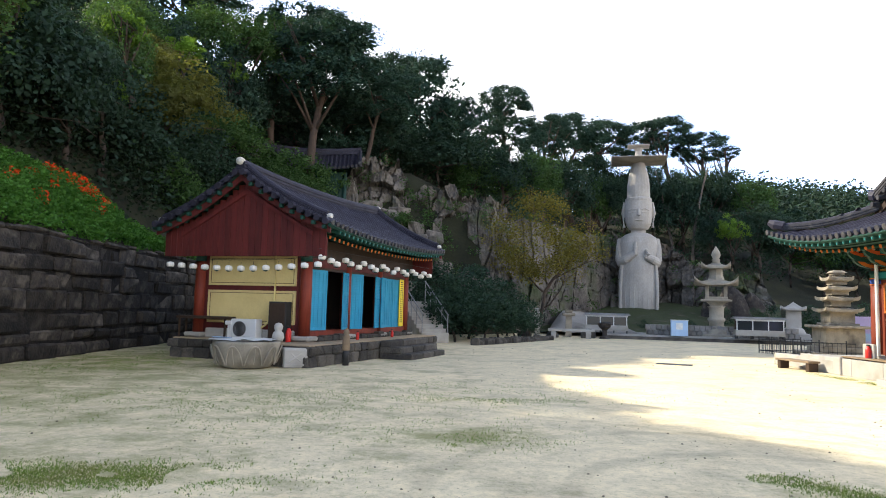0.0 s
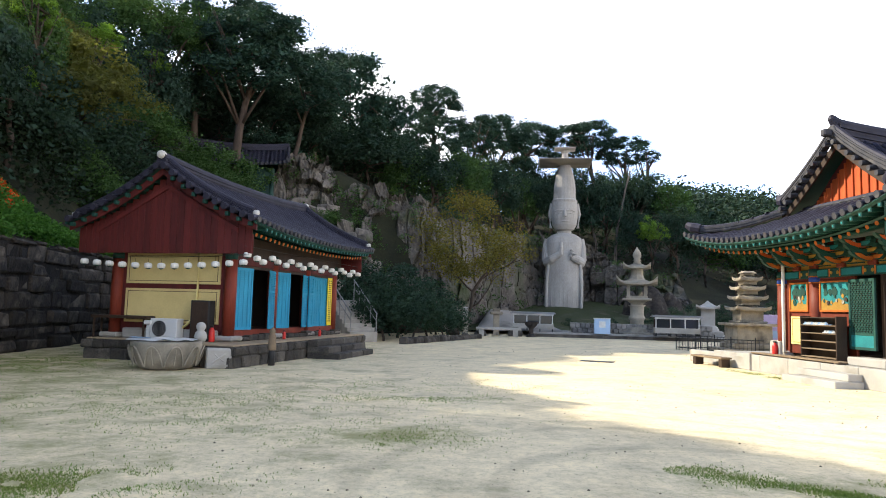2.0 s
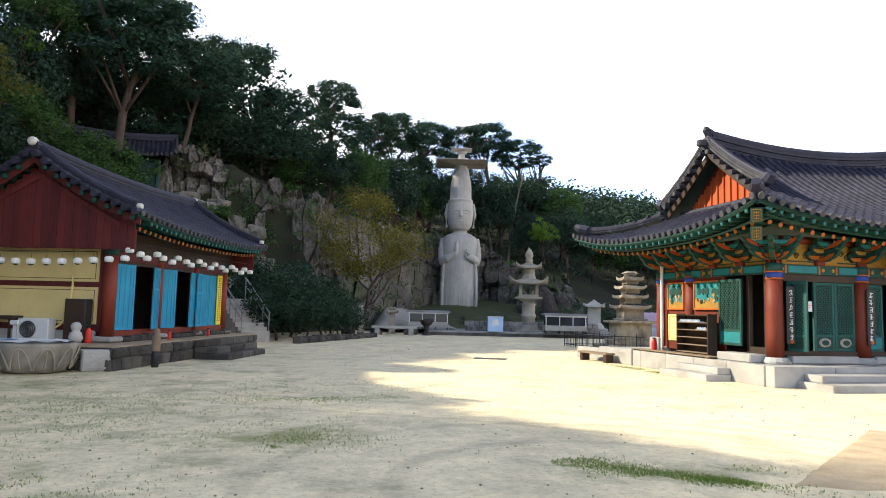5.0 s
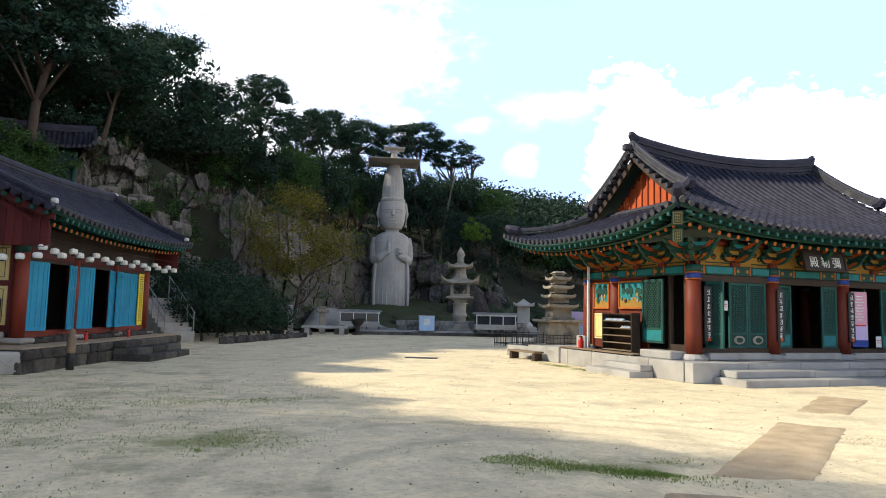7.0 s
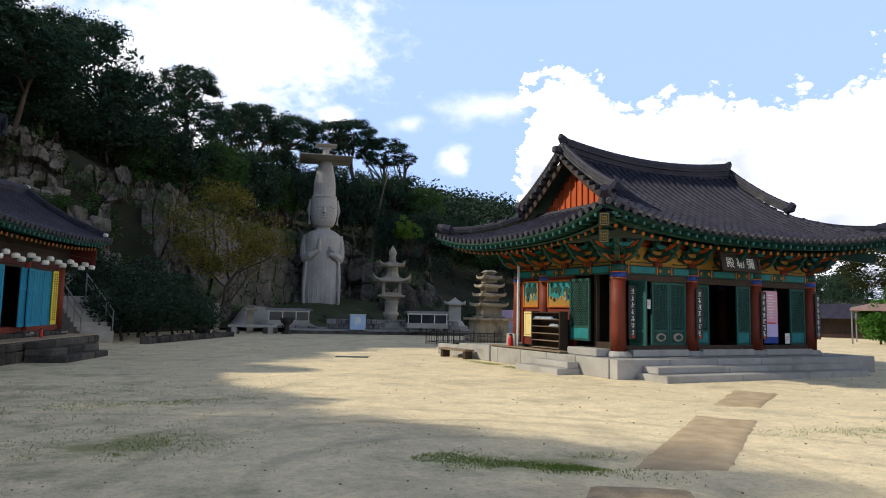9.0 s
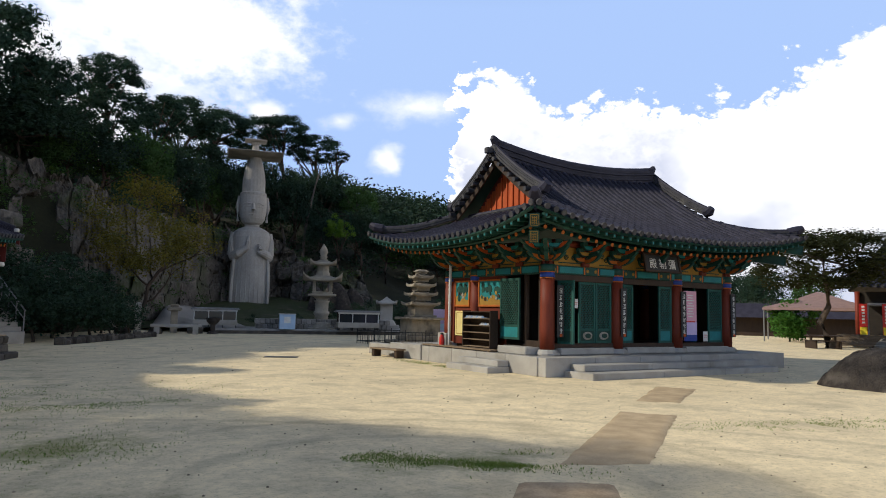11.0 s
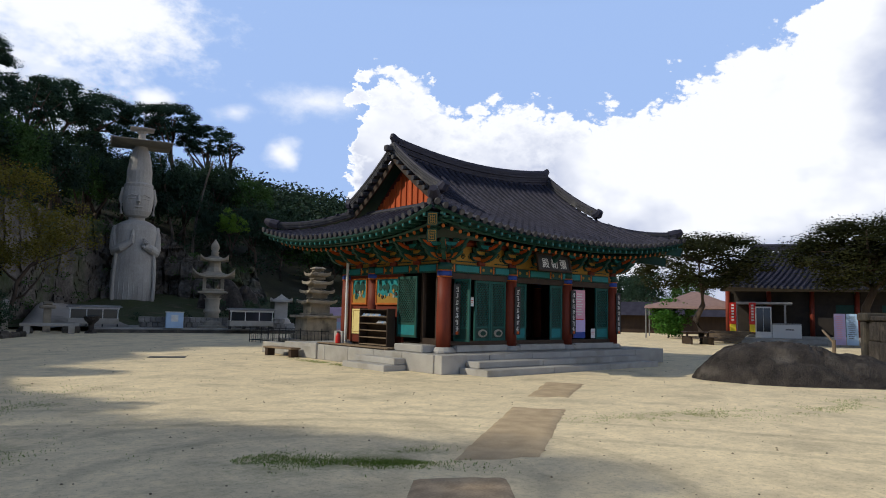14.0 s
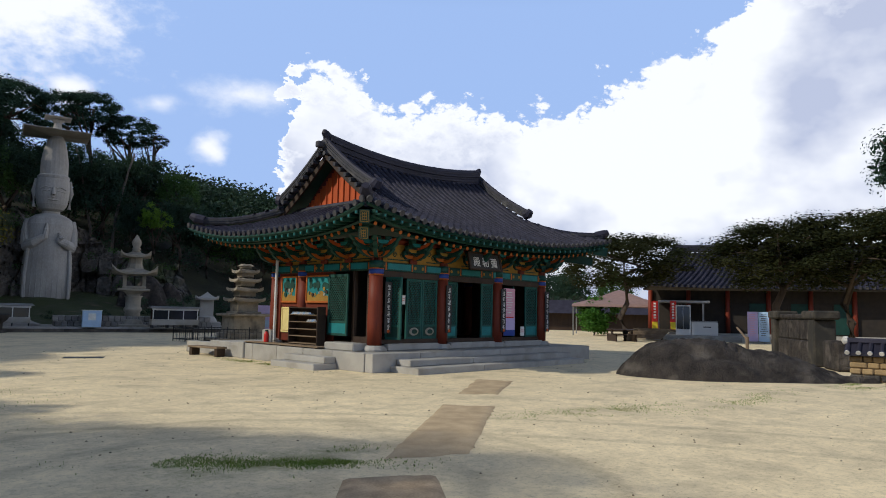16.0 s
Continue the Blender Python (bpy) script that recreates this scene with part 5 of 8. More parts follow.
def shutter(w, h, at, label="bright blue slatted wooden shutter"):
    d = part("shutter", Mesh().box(0, -0.022, 0, 0.06, 0.022, h, 0.005).box(w - 0.06, -0.022, 0, w, 0.022, h, 0.005).box(0.06, -0.02, 0, w - 0.06, 0.02, 0.08)
             .box(0.06, -0.02, h - 0.08, w - 0.06, 0.02, h).box(0.06, -0.02, h * 0.62, w - 0.06, 0.02, h * 0.62 + 0.06), M["blue_shutter"], small, label, at=at)
    part("backing", Mesh().box(0.05, 0.0, 0.05, w - 0.05, 0.012, h - 0.05), M["blue_shutter"], d)
    sl = Mesh()
    k = 0.10
    while k < h - 0.12:
        sl.box(0.06, -0.014, k, w - 0.06, 0.002, k + 0.022)
        k += 0.052
    for q in range(1, 4):
        sl.box(w * q / 4 - 0.01, -0.017, 0.08, w * q / 4 + 0.01, -0.004, h - 0.08)
    part("slats", sl, M["blue_shutter"], d)


DZ, DH = SZ + 0.30, 1.74
bays = (XN, XN + 2.45, XN + 4.87, XF)
shutter(0.72, DH, pose(XN + 0.15, YF - 0.05, DZ, 0, 0, -12))
shutter(0.66, DH, pose(XN + 1.66, YF - 0.32, DZ, 0, 0, 14))
shutter(0.55, DH, pose(bays[1] + 0.10, YF - 0.05, DZ, 0, 0, -30))
shutter(0.66, DH, pose(bays[1] + 1.68, YF - 0.26, DZ, 0, 0, 12))
shutter(0.42, DH, pose(bays[2] - 0.16, YF - 0.22, DZ, 0, 0, 4))
for k in range(2):
    shutter(0.86, DH, pose(bays[2] + 0.35 + 0.9 * k, YF - 0.02, DZ))
part("sill_beam", Mesh().box(XN, YF - 0.09, SZ + 0.12, XF, YF + 0.06, SZ + 0.30, 0.01), M["dark_red"], small)
part("lintel", Mesh().box(XN, YF - 0.07, DZ + DH, XF, YF + 0.05, DZ + DH + 0.14, 0.01), M["dwood"], small)
fs = Mesh()
k = XN + 0.3
while k < XF - 0.2:
    w = rng.uniform(0.3, 0.6)
    fs.box(k, YF - 0.30, SZ - 0.02, k + w - 0.03, YF + 0.1, SZ + 0.10 + rng.uniform(0, 0.08), 0.03)
    k += w
part("foot_stones", fs, M["plat_stone"], small)
yb = thing("yellow_banner", "narrow yellow hanging board with black writing", "banner", SMALL @ pose(XF - 0.62, YF - 0.06, DZ + 0.02))
part("board", Mesh().box(0, -0.02, 0, 0.40, 0.0, 1.75), M["yellow_sign"], yb)
w = Mesh()
for c in range(2):
    for q in range(20):
        w.box(0.08 + 0.15 * c, -0.026, 1.62 - 0.078 * q, 0.17 + 0.15 * c, -0.021, 1.66 - 0.078 * q)
part("writing", w, M["ink"], yb)

# lanterns: a string under the gable edge and along the front
lan = thing("paper_lantern", "white lotus paper lantern with dark green foot", "lantern", group="lotus lanterns")
lb = Mesh()
for k in range(12):
    a = k * math.pi / 6
    lb.lathe([(0.01, -0.085), (0.045, -0.06), (0.055, 0.0), (0.04, 0.06), (0.012, 0.085)], 6, cx=0.085 * math.cos(a), cy=0.085 * math.sin(a))
lb.lathe([(0.03, -0.09), (0.11, -0.04), (0.12, 0.02), (0.09, 0.08), (0.02, 0.10)], 10)
part("petals", lb, M["white_paint"], lan, smooth=True)
part("calyx", Mesh().lathe([(0.02, -0.12), (0.07, -0.10), (0.10, -0.07), (0.06, -0.06)], 8), M["green"], lan)
part("cord", Mesh().tube([(0, 0, 0.08), (0, 0, 0.22)], 0.006, n=4), M["black_metal"], lan)
spots = [(0.30, -2.45 + 0.41 * k, 2.70 - 0.12 * math.sin(math.pi * k / 12.5)) for k in range(13)] + [(0.5 + 0.44 * k, -2.45 - 0.05 * (k % 2), 2.92 - 0.07 * (k % 3)) for k in range(20)]
LS = Matrix.Diagonal((0.8, 0.8, 0.85, 1))
lan.matrix_basis = SMALL @ pose(*spots[0]) @ LS
for p in spots[1:]:
    copy_thing(lan, SMALL @ pose(*p, rz=rng.uniform(0, 60)))
wire = Mesh().tube([(0.30, -2.6 + 5.4 * k / 20, 2.92 - 0.10 * math.sin(math.pi * k / 20)) for k in range(21)], 0.006, n=4).tube([(0.3 + 8.8 * k / 8, -2.47, 3.14) for k in range(9)], 0.006, n=4)
solid("lantern_wire", wire, M["black_metal"], "thin black wire that carries the lanterns", "wire", at=SMALL)

# platform of rough stones with a clay top
sp = solid("small_hall_platform", Mesh().box(-0.55, -2.75, -0.2, 9.15, -0.9, SZ - 0.05).box(0.45, -0.9, -0.2, 9.15, 2.4, SZ - 0.05), M["plat_stone"], "rough stone platform with a clay top under the small hall", "platform", at=SMALL, kind="structure")
part("clay_top", Mesh().box(-0.52, -2.76, SZ - 0.055, 9.1, -0.9, SZ - 0.015, 0.012).box(0.5, -0.9, SZ - 0.055, 9.1, 2.4, SZ - 0.015, 0.012), M["clay"], sp, "trodden tan clay floor of the platform")
for x0, y0, dxx, dyy, n in ((-0.6, -2.85, 9.8, 0, 22), (-0.65, -2.8, 0, 1.9, 5), (0.35, -0.9, 0, 3.4, 7), (9.2, -2.8, 0, 5.2, 10)):
    for row in range(2):
        t = 0
        for k in range(n):
            w = (dxx + dyy) / n * rng.uniform(0.8, 1.2)
            if t + w > dxx + dyy:
                w = dxx + dyy - t
            if w < 0.1:
                break
            z0, z1 = (-0.05, SZ * 0.5) if row == 0 else (SZ * 0.5 + 0.005, SZ - 0.055 + rng.uniform(-0.02, 0.012))
            b = Mesh()
            if dxx:
                b.box(x0 + t, y0 + rng.uniform(-0.04, 0.03), z0, x0 + t + w - 0.02, y0 + 0.3, z1, 0.035)
            elif x0 < 1:
                b.box(x0 + rng.uniform(-0.05, 0.03), y0 + t, z0, x0 + 0.3, y0 + t + w - 0.02, z1, 0.035)
            else:
                b.box(x0 - 0.3, y0 + t, z0, x0 + rng.uniform(-0.03, 0.05), y0 + t + w - 0.02, z1, 0.035)
            b.v = [tuple(Vector(p) + Vector((noise.noise(Vector(p) * 4.1), noise.noise(Vector(p) * 3.7 + Vector((5, 0, 0))), noise.noise(Vector(p) * 3.9 + Vector((0, 7, 0))) * (0.6 if p[2] < SZ * 0.8 else 0.25))) * 0.05) for p in b.v]
            part("stone", b, M["plat_stone"], sp)
            t += w
# stone steps on the front
ss = thing("stone_steps", "worn stone steps up to the small hall's platform", "steps", SMALL, kind="structure")
for k in range(3):
    for q in range(3):
        part("step", Mesh().box(3.5 + 1.05 * q, -4.0 + 0.36 * k, 0.19 * k - 0.03, 3.5 + 1.05 * q + 1.03, -2.92, 0.19 * (k + 1) - 0.01, 0.035), M["plat_stone"], ss)

# things on the platform and before it
W = lambda a, b, z=0, rz=0: SMALL @ pose(a, b, z, 0, 0, rz)
ac = thing("air_conditioner", "white outdoor air-conditioning unit with a dark fan grille", "air conditioner", W(0.72, 0.02, SZ - 0.03, -90))
part("casing", Mesh().box(-0.42, -0.16, 0.04, 0.42, 0.16, 0.60, 0.02), M["plastic"], ac)
part("fan_grille", Mesh().lathe([(0.22, 0), (0.22, 0.012)], 20), M["black_metal"], ac, at=pose(-0.12, -0.16, 0.32, 90, 0, 0))
gr = Mesh()
for r in (0.07, 0.12, 0.17, 0.215):
    gr.tube([(r * math.cos(a * math.pi / 10), -0.178, r * math.sin(a * math.pi / 10)) for a in range(21)], 0.006, n=4, caps=False)
part("guard_wire", gr, M["metal"], ac, at=pose(-0.12, 0, 0.32))
part("foot", Mesh().box(-0.36, -0.16, 0, -0.28, 0.16, 0.05), M["black_metal"], ac), part("foot", Mesh().box(0.28, -0.16, 0, 0.36, 0.16, 0.05), M["black_metal"], ac)
solid("drain_pipe", Mesh().tube([(XN - 0.08, -0.72, 3.0), (XN - 0.08, -0.74, 2.0), (XN - 0.10, -0.70, 1.25), (XN - 0.14, -0.52, 1.0), (XN - 0.2, -0.3, 0.85), (XN - 0.3, -0.25, 0.62)], 0.03, n=8), M["cream"],
      "cream refrigerant pipe down the end wall", "pipe", at=SMALL, smooth=True)
bx = thing("metal_cabinet", "dark grey metal cabinet against the end wall", "cabinet", W(0.75, -1.05, SZ - 0.03, -90))
part("body", Mesh().box(-0.28, -0.15, 0, 0.28, 0.15, 1.12, 0.01), M["black_metal"], bx)
part("door", Mesh().box(-0.25, -0.165, 0.04, 0.25, -0.15, 1.08, 0.006), M["dwood"], bx)


def extinguisher(at):
    e = thing("fire_extinguisher", "red fire extinguisher with black hose", "extinguisher", at, group="fire extinguishers")
    part("bottle", Mesh().lathe([(0.075, 0), (0.08, 0.02), (0.08, 0.30), (0.05, 0.37), (0.025, 0.40)], 12), M["red_plastic"], e, smooth=True)
    part("valve", Mesh().box(-0.03, -0.05, 0.40, 0.03, 0.06, 0.45, 0.01), M["black_metal"], e)
    part("hose", Mesh().tube([(0.03, 0.05, 0.42), (0.09, 0.02, 0.36), (0.09, 0, 0.15)], 0.012, n=6), M["black_metal"], e)


for a, b in ((0.55, -1.48), (3.3, -2.25), (6.0, -2.25)):
    extinguisher(W(a, b, SZ - 0.03) @ Matrix.Scale(1.0 if a < 1 else 0.62, 4))
extinguisher(Matrix.Translation((HX - 4.85, HY + 1.25, Z0 - 0.01)))
tb = thing("wooden_stand", "low dark wooden stand with a white box beside the end wall", "stand", W(0.74, 1.45, SZ - 0.03, 0))
part("top", Mesh().box(-0.2, -0.9, 1.15 - SZ, 0.2, 0.9, 1.23 - SZ, 0.01), M["dwood"], tb)
for x in (-0.18, 0.12):
    for y in (-0.82, 0.78):
        part("leg", Mesh().box(x, y, 0, x + 0.045, y + 0.045, 1.15 - SZ), M["dwood"], tb)
wp = thing("white_post", "short white post with a square head", "post", W(0.62, 0.5, SZ - 0.03))
part("stem", Mesh().box(-0.05, -0.05, 0, 0.05, 0.05, 1.0 - SZ), M["plastic"], wp)
part("head", Mesh().box(-0.11, -0.11, 1.0 - SZ, 0.11, 0.11, 1.12 - SZ, 0.02), M["plastic"], wp)

# stone basin shaped like a lotus, lid with hoses
tub = thing("stone_basin", "large carved lotus-shaped granite water basin", "basin", Matrix.Translation((-4.86, 17.2, 0)) @ Matrix.Diagonal((0.92, 0.92, 1.0, 1)))
TP = [(0.50, 0.0), (0.66, 0.04), (0.78, 0.20), (0.86, 0.42), (0.90, 0.60), (0.90, 0.66), (0.80, 0.68), (0.78, 0.55)]
part("bowl", Mesh().lathe(TP, 32), M["pale_stone"], tub, smooth=True)
for k in range(10):
    a = 2 * math.pi * k / 10 + 0.2
    pet = Mesh()
    pts = []
    for q in range(17):
        b = -1 + 2 * q / 16
        h = 0.56 - 0.46 * abs(b) ** 2.2
        rr = 0.74 + 0.22 * (h / 0.66) ** 0.8
        pts.append((rr * math.cos(a + b * 0.29), rr * math.sin(a + b * 0.29), h))
    pet.tube(pts, 0.022, n=5)
    pet.tube([(rr_ * math.cos(a), rr_ * math.sin(a), h_) for rr_, h_ in ((0.80, 0.12), (0.90, 0.32), (0.95, 0.50))], 0.014, n=5)
    part("petal", pet, M["pale_stone"], tub)
part("rim_board", Mesh().lathe([(0.72, 0.60), (0.72, 0.63)], 24), M["black_metal"], tub)
solid("water_pump_figure", Mesh().lathe([(0.12, 0.0), (0.16, 0.1), (0.13, 0.22), (0.08, 0.26), (0.11, 0.32), (0.12, 0.38), (0.08, 0.45), (0.02, 0.47)], 12), M["granite"], "small rounded stone spout figure on the basin rim", "ornament",
      Matrix.Translation((-4.12, 17.35, 0.66)), smooth=True)
cl = thing("plastic_sheet", "crumpled pale and blue plastic sheets over the basin", "sheet", Matrix.Translation((-4.9, 17.15, 0.67)))
def crumple(u, v):
    x, y = (u - 0.5) * 1.5, (v - 0.5) * 1.1
    return (x, y, 0.04 + 0.06 * noise.noise(Vector((x * 4, y * 4, 2))))
part("white_sheet", Mesh().sheet(crumple, 18, 14), M["plastic"], cl, fix=False)
part("blue_sheet", Mesh().sheet(lambda u, v: Vector(crumple(u * 0.3 + 0.05, v * 0.3 + 0.1)) + Vector((0, -0.05, 0.03)), 8, 8), M["skyblue"], cl, fix=False)
blk = thing("stone_block", "square stone block with a worn carved relief", "stone block", pose(-3.72, 17.55, 0, 0, 0, 18))
part("block", Mesh().box(-0.30, -0.25, 0, 0.30, 0.25, 0.50, 0.03), M["granite"], blk)
part("rim", Mesh().box(-0.27, -0.275, 0.06, 0.27, -0.25, 0.10).box(-0.27, -0.275, 0.40, 0.27, -0.25, 0.44).box(-0.27, -0.275, 0.1, -0.23, -0.25, 0.4).box(0.23, -0.275, 0.1, 0.27, -0.25, 0.4), M["granite"], blk)
part("relief", Mesh().tube([(-0.15, -0.255, 0.15), (0, -0.265, 0.26), (0.15, -0.255, 0.36)], 0.03, n=6).tube([(-0.1, -0.255, 0.36), (0, -0.26, 0.26), (0.12, -0.255, 0.18)], 0.02, n=6), M["granite"], blk)
bo = thing("wooden_bollard", "weathered brown bollard with a rounded head", "bollard", Matrix.Translation((-2.55, 18.55, 0)))
part("post", Mesh().lathe([(0.09, 0), (0.085, 0.55)], 12), M["black_metal"], bo, smooth=True)
part("head", Mesh().lathe([(0.09, 0.40), (0.11, 0.42), (0.10, 0.78), (0.06, 0.83), (0.09, 0.88), (0.06, 0.95), (0.015, 1.0)], 12), M["wood"], bo, "brown turned head", smooth=True)

# ---- retaining wall at the left ----
stone_wall("wall_west", -10.5, 9.0, 30.5, 0, 3.4, "old retaining wall of dark squared stones", seed=3, course=0.50, long=0.98)
stone_wall("wall_north", 0, -3.0, 4.2, 0, 3.1, "old stone wall behind the small hall", seed=5, turn=pose(-8.0, 29.6, 0, 0, 0, -76), limit=0)

# ---- great stone figure: one plain mesh ----
SX, SY = bearing(16.13, 66).xy


def great_figure():
    m = Mesh()
    z0 = 1.0
    m.lathe([(1.80, z0), (1.84, 1.6), (1.86, 3.0), (1.92, 4.6), (2.0, 5.6), (1.96, 6.3)], 28, sy=0.72)                       # robe
    m.lathe([(1.96, 5.9), (2.1, 6.3), (2.14, 7.4), (2.10, 8.2), (1.9, 8.7), (1.4, 9.0), (0.8, 9.2), (0.66, 9.9)], 28, sy=0.66)   # chest and shoulders
    m.lathe([(0.55, 9.35), (0.92, 9.55), (1.14, 9.95), (1.25, 10.6), (1.28, 11.3), (1.22, 12.0), (1.14, 12.4)], 24, sy=0.95)     # head
    m.lathe([(1.20, 12.15), (1.22, 12.35), (1.06, 12.5), (1.04, 13.6), (0.90, 14.6), (0.66, 15.5), (0.52, 15.85)], 20)          # tall crown
    m.lathe([(0.7, 15.80), (3.5, 16.02), (3.55, 16.08), (1.0, 16.18), (0.5, 16.3)], 4, turn=math.pi / 4, sy=0.9)              # square canopy
    m.lathe([(0.62, 16.2), (0.34, 16.6), (0.28, 17.0), (0.55, 17.25)], 10)
    m.lathe([(0.4, 17.30), (1.40, 17.40), (1.42, 17.46), (0.3, 17.58)], 4, turn=math.pi / 4, sy=0.9)
    for s in (-1, 1):
        m.tube([(s * 1.88, -0.05, 8.55), (s * 2.02, -0.2, 7.6), (s * 2.0, -0.4, 6.5)], [0.36, 0.42, 0.48], n=12)             # upper arms
        m.tube([(s * 2.0, -0.45, 6.35), (s * 1.35, -1.20, 6.6), (s * (0.5 if s < 0 else 0.75), -1.45, 7.1 if s < 0 else 6.8)], [0.48, 0.40, 0.28], n=12)
        m.tube([(s * 1.26, 0.1, 12.1), (s * 1.40, 0.1, 11.0), (s * 1.30, 0.1, 9.7)], [0.12, 0.18, 0.14], n=8)                 # long ears
        m.tube([(s * 1.75, -0.85, 6.1), (s * 1.62, -0.95, 4.0), (s * 1.6, -0.95, 1.2)], [0.18, 0.14, 0.16], n=8)              # folds
    m.tube([(-0.45, -1.45, 7.0), (-0.4, -1.5, 7.7), (-0.35, -1.42, 8.2)], [0.26, 0.24, 0.12], n=8)
    m.tube([(0.75, -1.45, 6.8), (0.95, -1.6, 7.1), (0.7, -1.62, 7.5)], [0.30, 0.28, 0.14], n=8)
    m.tube([(0, -1.16, 11.3), (0, -1.34, 10.7), (0, -1.22, 10.55)], [0.10, 0.18, 0.14], n=8)
    for s in (-1, 1):
        m.tube([(s * 0.2, -1.20, 11.28), (s * 0.55, -1.12, 11.34), (s * 0.95, -0.86, 11.18)], 0.06, n=6)
        m.tube([(s * 0.25, -1.17, 11.02), (s * 0.55, -1.11, 11.0), (s * 0.88, -0.88, 10.96)], 0.05, n=6)
    m.tube([(-0.35, -1.13, 10.28), (0, -1.22, 10.25), (0.35, -1.13, 10.28)], 0.07, n=6)
    for k in range(7):
        x = -1.3 + 0.43 * k
        y = -1.37 * math.sqrt(1 - (x / 2.1) ** 2)
        m.tube([(x * 0.96, y + 0.03, 5.9), (x * 0.94, y + 0.06, 1.1)], [0.03, 0.06], n=5)
    # shoulders and arms drawn in over the straight robe
    m.v = [(x * (1 - 0.15 * min(1.0, max(0.0, (z - 4.0) / 2.2))) if z < 9.3 else x, y, z) if z < 12.6 else (x, y, z) for x, y, z in m.v]
    return m


solid("stone_statue", great_figure(), M["statue"], "towering pale grey granite statue with a tall crown and square canopy", "statue", pose(SX, SY, 0, 0, 0, -14), smooth=False)


# ---- stone lantern ----
LB = bearing(22.0, 47)
lt = thing("stone_lantern", "tall old granite stone lantern with two roof slabs", "stone lantern", pose(LB.x, LB.y, 0.25, 0, 0, -22) @ Matrix.Diagonal((0.95, 0.95, 1.06, 1)))
part("base", Mesh().lathe([(1.15, 0), (1.15, 0.14), (0.85, 0.2), (0.75, 0.42), (0.55, 0.5)], 16), M["pale_stone"], lt)
part("shaft", Mesh().lathe([(0.50, 0.45), (0.46, 0.9), (0.56, 1.0), (0.56, 1.12), (0.46, 1.2), (0.48, 1.75), (0.60, 1.85)], 16), M["pale_stone"], lt, smooth=True)
part("lotus_plate", Mesh().lathe([(0.55, 1.80), (0.62, 1.96), (0.90, 2.10), (1.38, 2.16), (1.38, 2.25), (0.95, 2.29)], 4, turn=math.pi / 4), M["pale_stone"], lt)
for sx in (-1, 1):
    for sy in (-1, 1):
        part("post", Mesh().box(sx * 0.58 - 0.11, sy * 0.58 - 0.11, 2.28, sx * 0.58 + 0.11, sy * 0.58 + 0.11, 3.12, 0.02), M["pale_stone"], lt)
part("sill_stone", Mesh().box(-0.72, -0.72, 2.28, 0.72, 0.72, 2.42, 0.02), M["pale_stone"], lt)


def eaves_slab(r, z, h, lift):
    m = Mesh()
    n = 10

    def up(u, v, top):
        x, y = u * 2 - 1, v * 2 - 1
        k = max(abs(x), abs(y))
        c = (abs(x) * abs(y)) ** 4 * lift * 1.6
        zz = z + (h * (1 - k) ** 1.5 + 0.12 if top else 0.0) + c
        return (x * r, y * r, zz)
    m.sheet(lambda u, v: up(u, v, True), n, n)
    m.sheet(lambda u, v: up(u, v, False), n, n)
    m.sheet(lambda u, v: up(u, 0, v > 0.5), n, 1), m.sheet(lambda u, v: up(u, 1, v > 0.5), n, 1)
    m.sheet(lambda u, v: up(0, u, v > 0.5), n, 1), m.sheet(lambda u, v: up(1, u, v > 0.5), n, 1)
    return m


part("lower_roof", eaves_slab(1.36, 3.10, 0.45, 0.26), M["pale_stone"], lt)
part("neck", Mesh().lathe([(0.55, 3.4), (0.42, 3.75), (0.42, 4.1), (0.5, 4.15)], 8), M["pale_stone"], lt)
part("upper_roof", eaves_slab(0.92, 4.12, 0.34, 0.18), M["pale_stone"], lt)
part("finial", Mesh().lathe([(0.3, 4.45), (0.22, 4.6), (0.3, 4.66), (0.20, 4.74), (0.30, 4.95), (0.26, 5.15), (0.10, 5.38), (0.02, 5.5)], 12), M["pale_stone"], lt, smooth=True)

# ---- pagoda ----
PB = bearing(30.2, 33.5)
pg = thing("stone_pagoda", "small weathered four-storey stone pagoda on a stone base", "pagoda", pose(PB.x, PB.y, 0, 0, 0, -8) @ Matrix.Diagonal((0.88, 0.88, 1, 1)))
part("ground_slab", Mesh().box(-1.6, -1.3, 0, 1.6, 1.3, 0.22, 0.03), M["old_stone"], pg)
part("foot", Mesh().box(-1.05, -1.05, 0.22, 1.05, 1.05, 0.45, 0.03), M["old_stone"], pg)
part("base_block", Mesh().box(-0.86, -0.86, 0.45, 0.86, 0.86, 1.22, 0.02), M["old_stone"], pg)
part("base_cap", Mesh().box(-1.12, -1.12, 1.22, 1.12, 1.12, 1.34, 0.03).box(-0.7, -0.7, 1.34, 0.7, 0.7, 1.44, 0.02), M["old_stone"], pg)
z = 1.44
for w, h, r in ((0.56, 0.46, 0.85), (0.44, 0.24, 0.74), (0.38, 0.20, 0.66), (0.34, 0.17, 0.56)):
    part("storey", Mesh().box(-w, -w, z, w, w, z + h, 0.015), M["old_stone"], pg)
    part("roof_slab", eaves_slab(r, z + h, 0.14, 0.06).box(-w * 1.15, -w * 1.15, z + h - 0.05, w * 1.15, w * 1.15, z + h + 0.04), M["old_stone"], pg)
    z += h + 0.24
part("top_block", Mesh().box(-0.26, -0.26, z, 0.26, 0.26, z + 0.1, 0.02).lathe([(0.5, z + 0.1), (0.3, z + 0.2)], 4, turn=math.pi / 4), M["old_stone"], pg)
# iron fence round it
fe = thing("iron_fence", "low black wrought-iron fence round the pagoda", "fence", pose(14.75, 28.6, 0, 0, 0, 0))
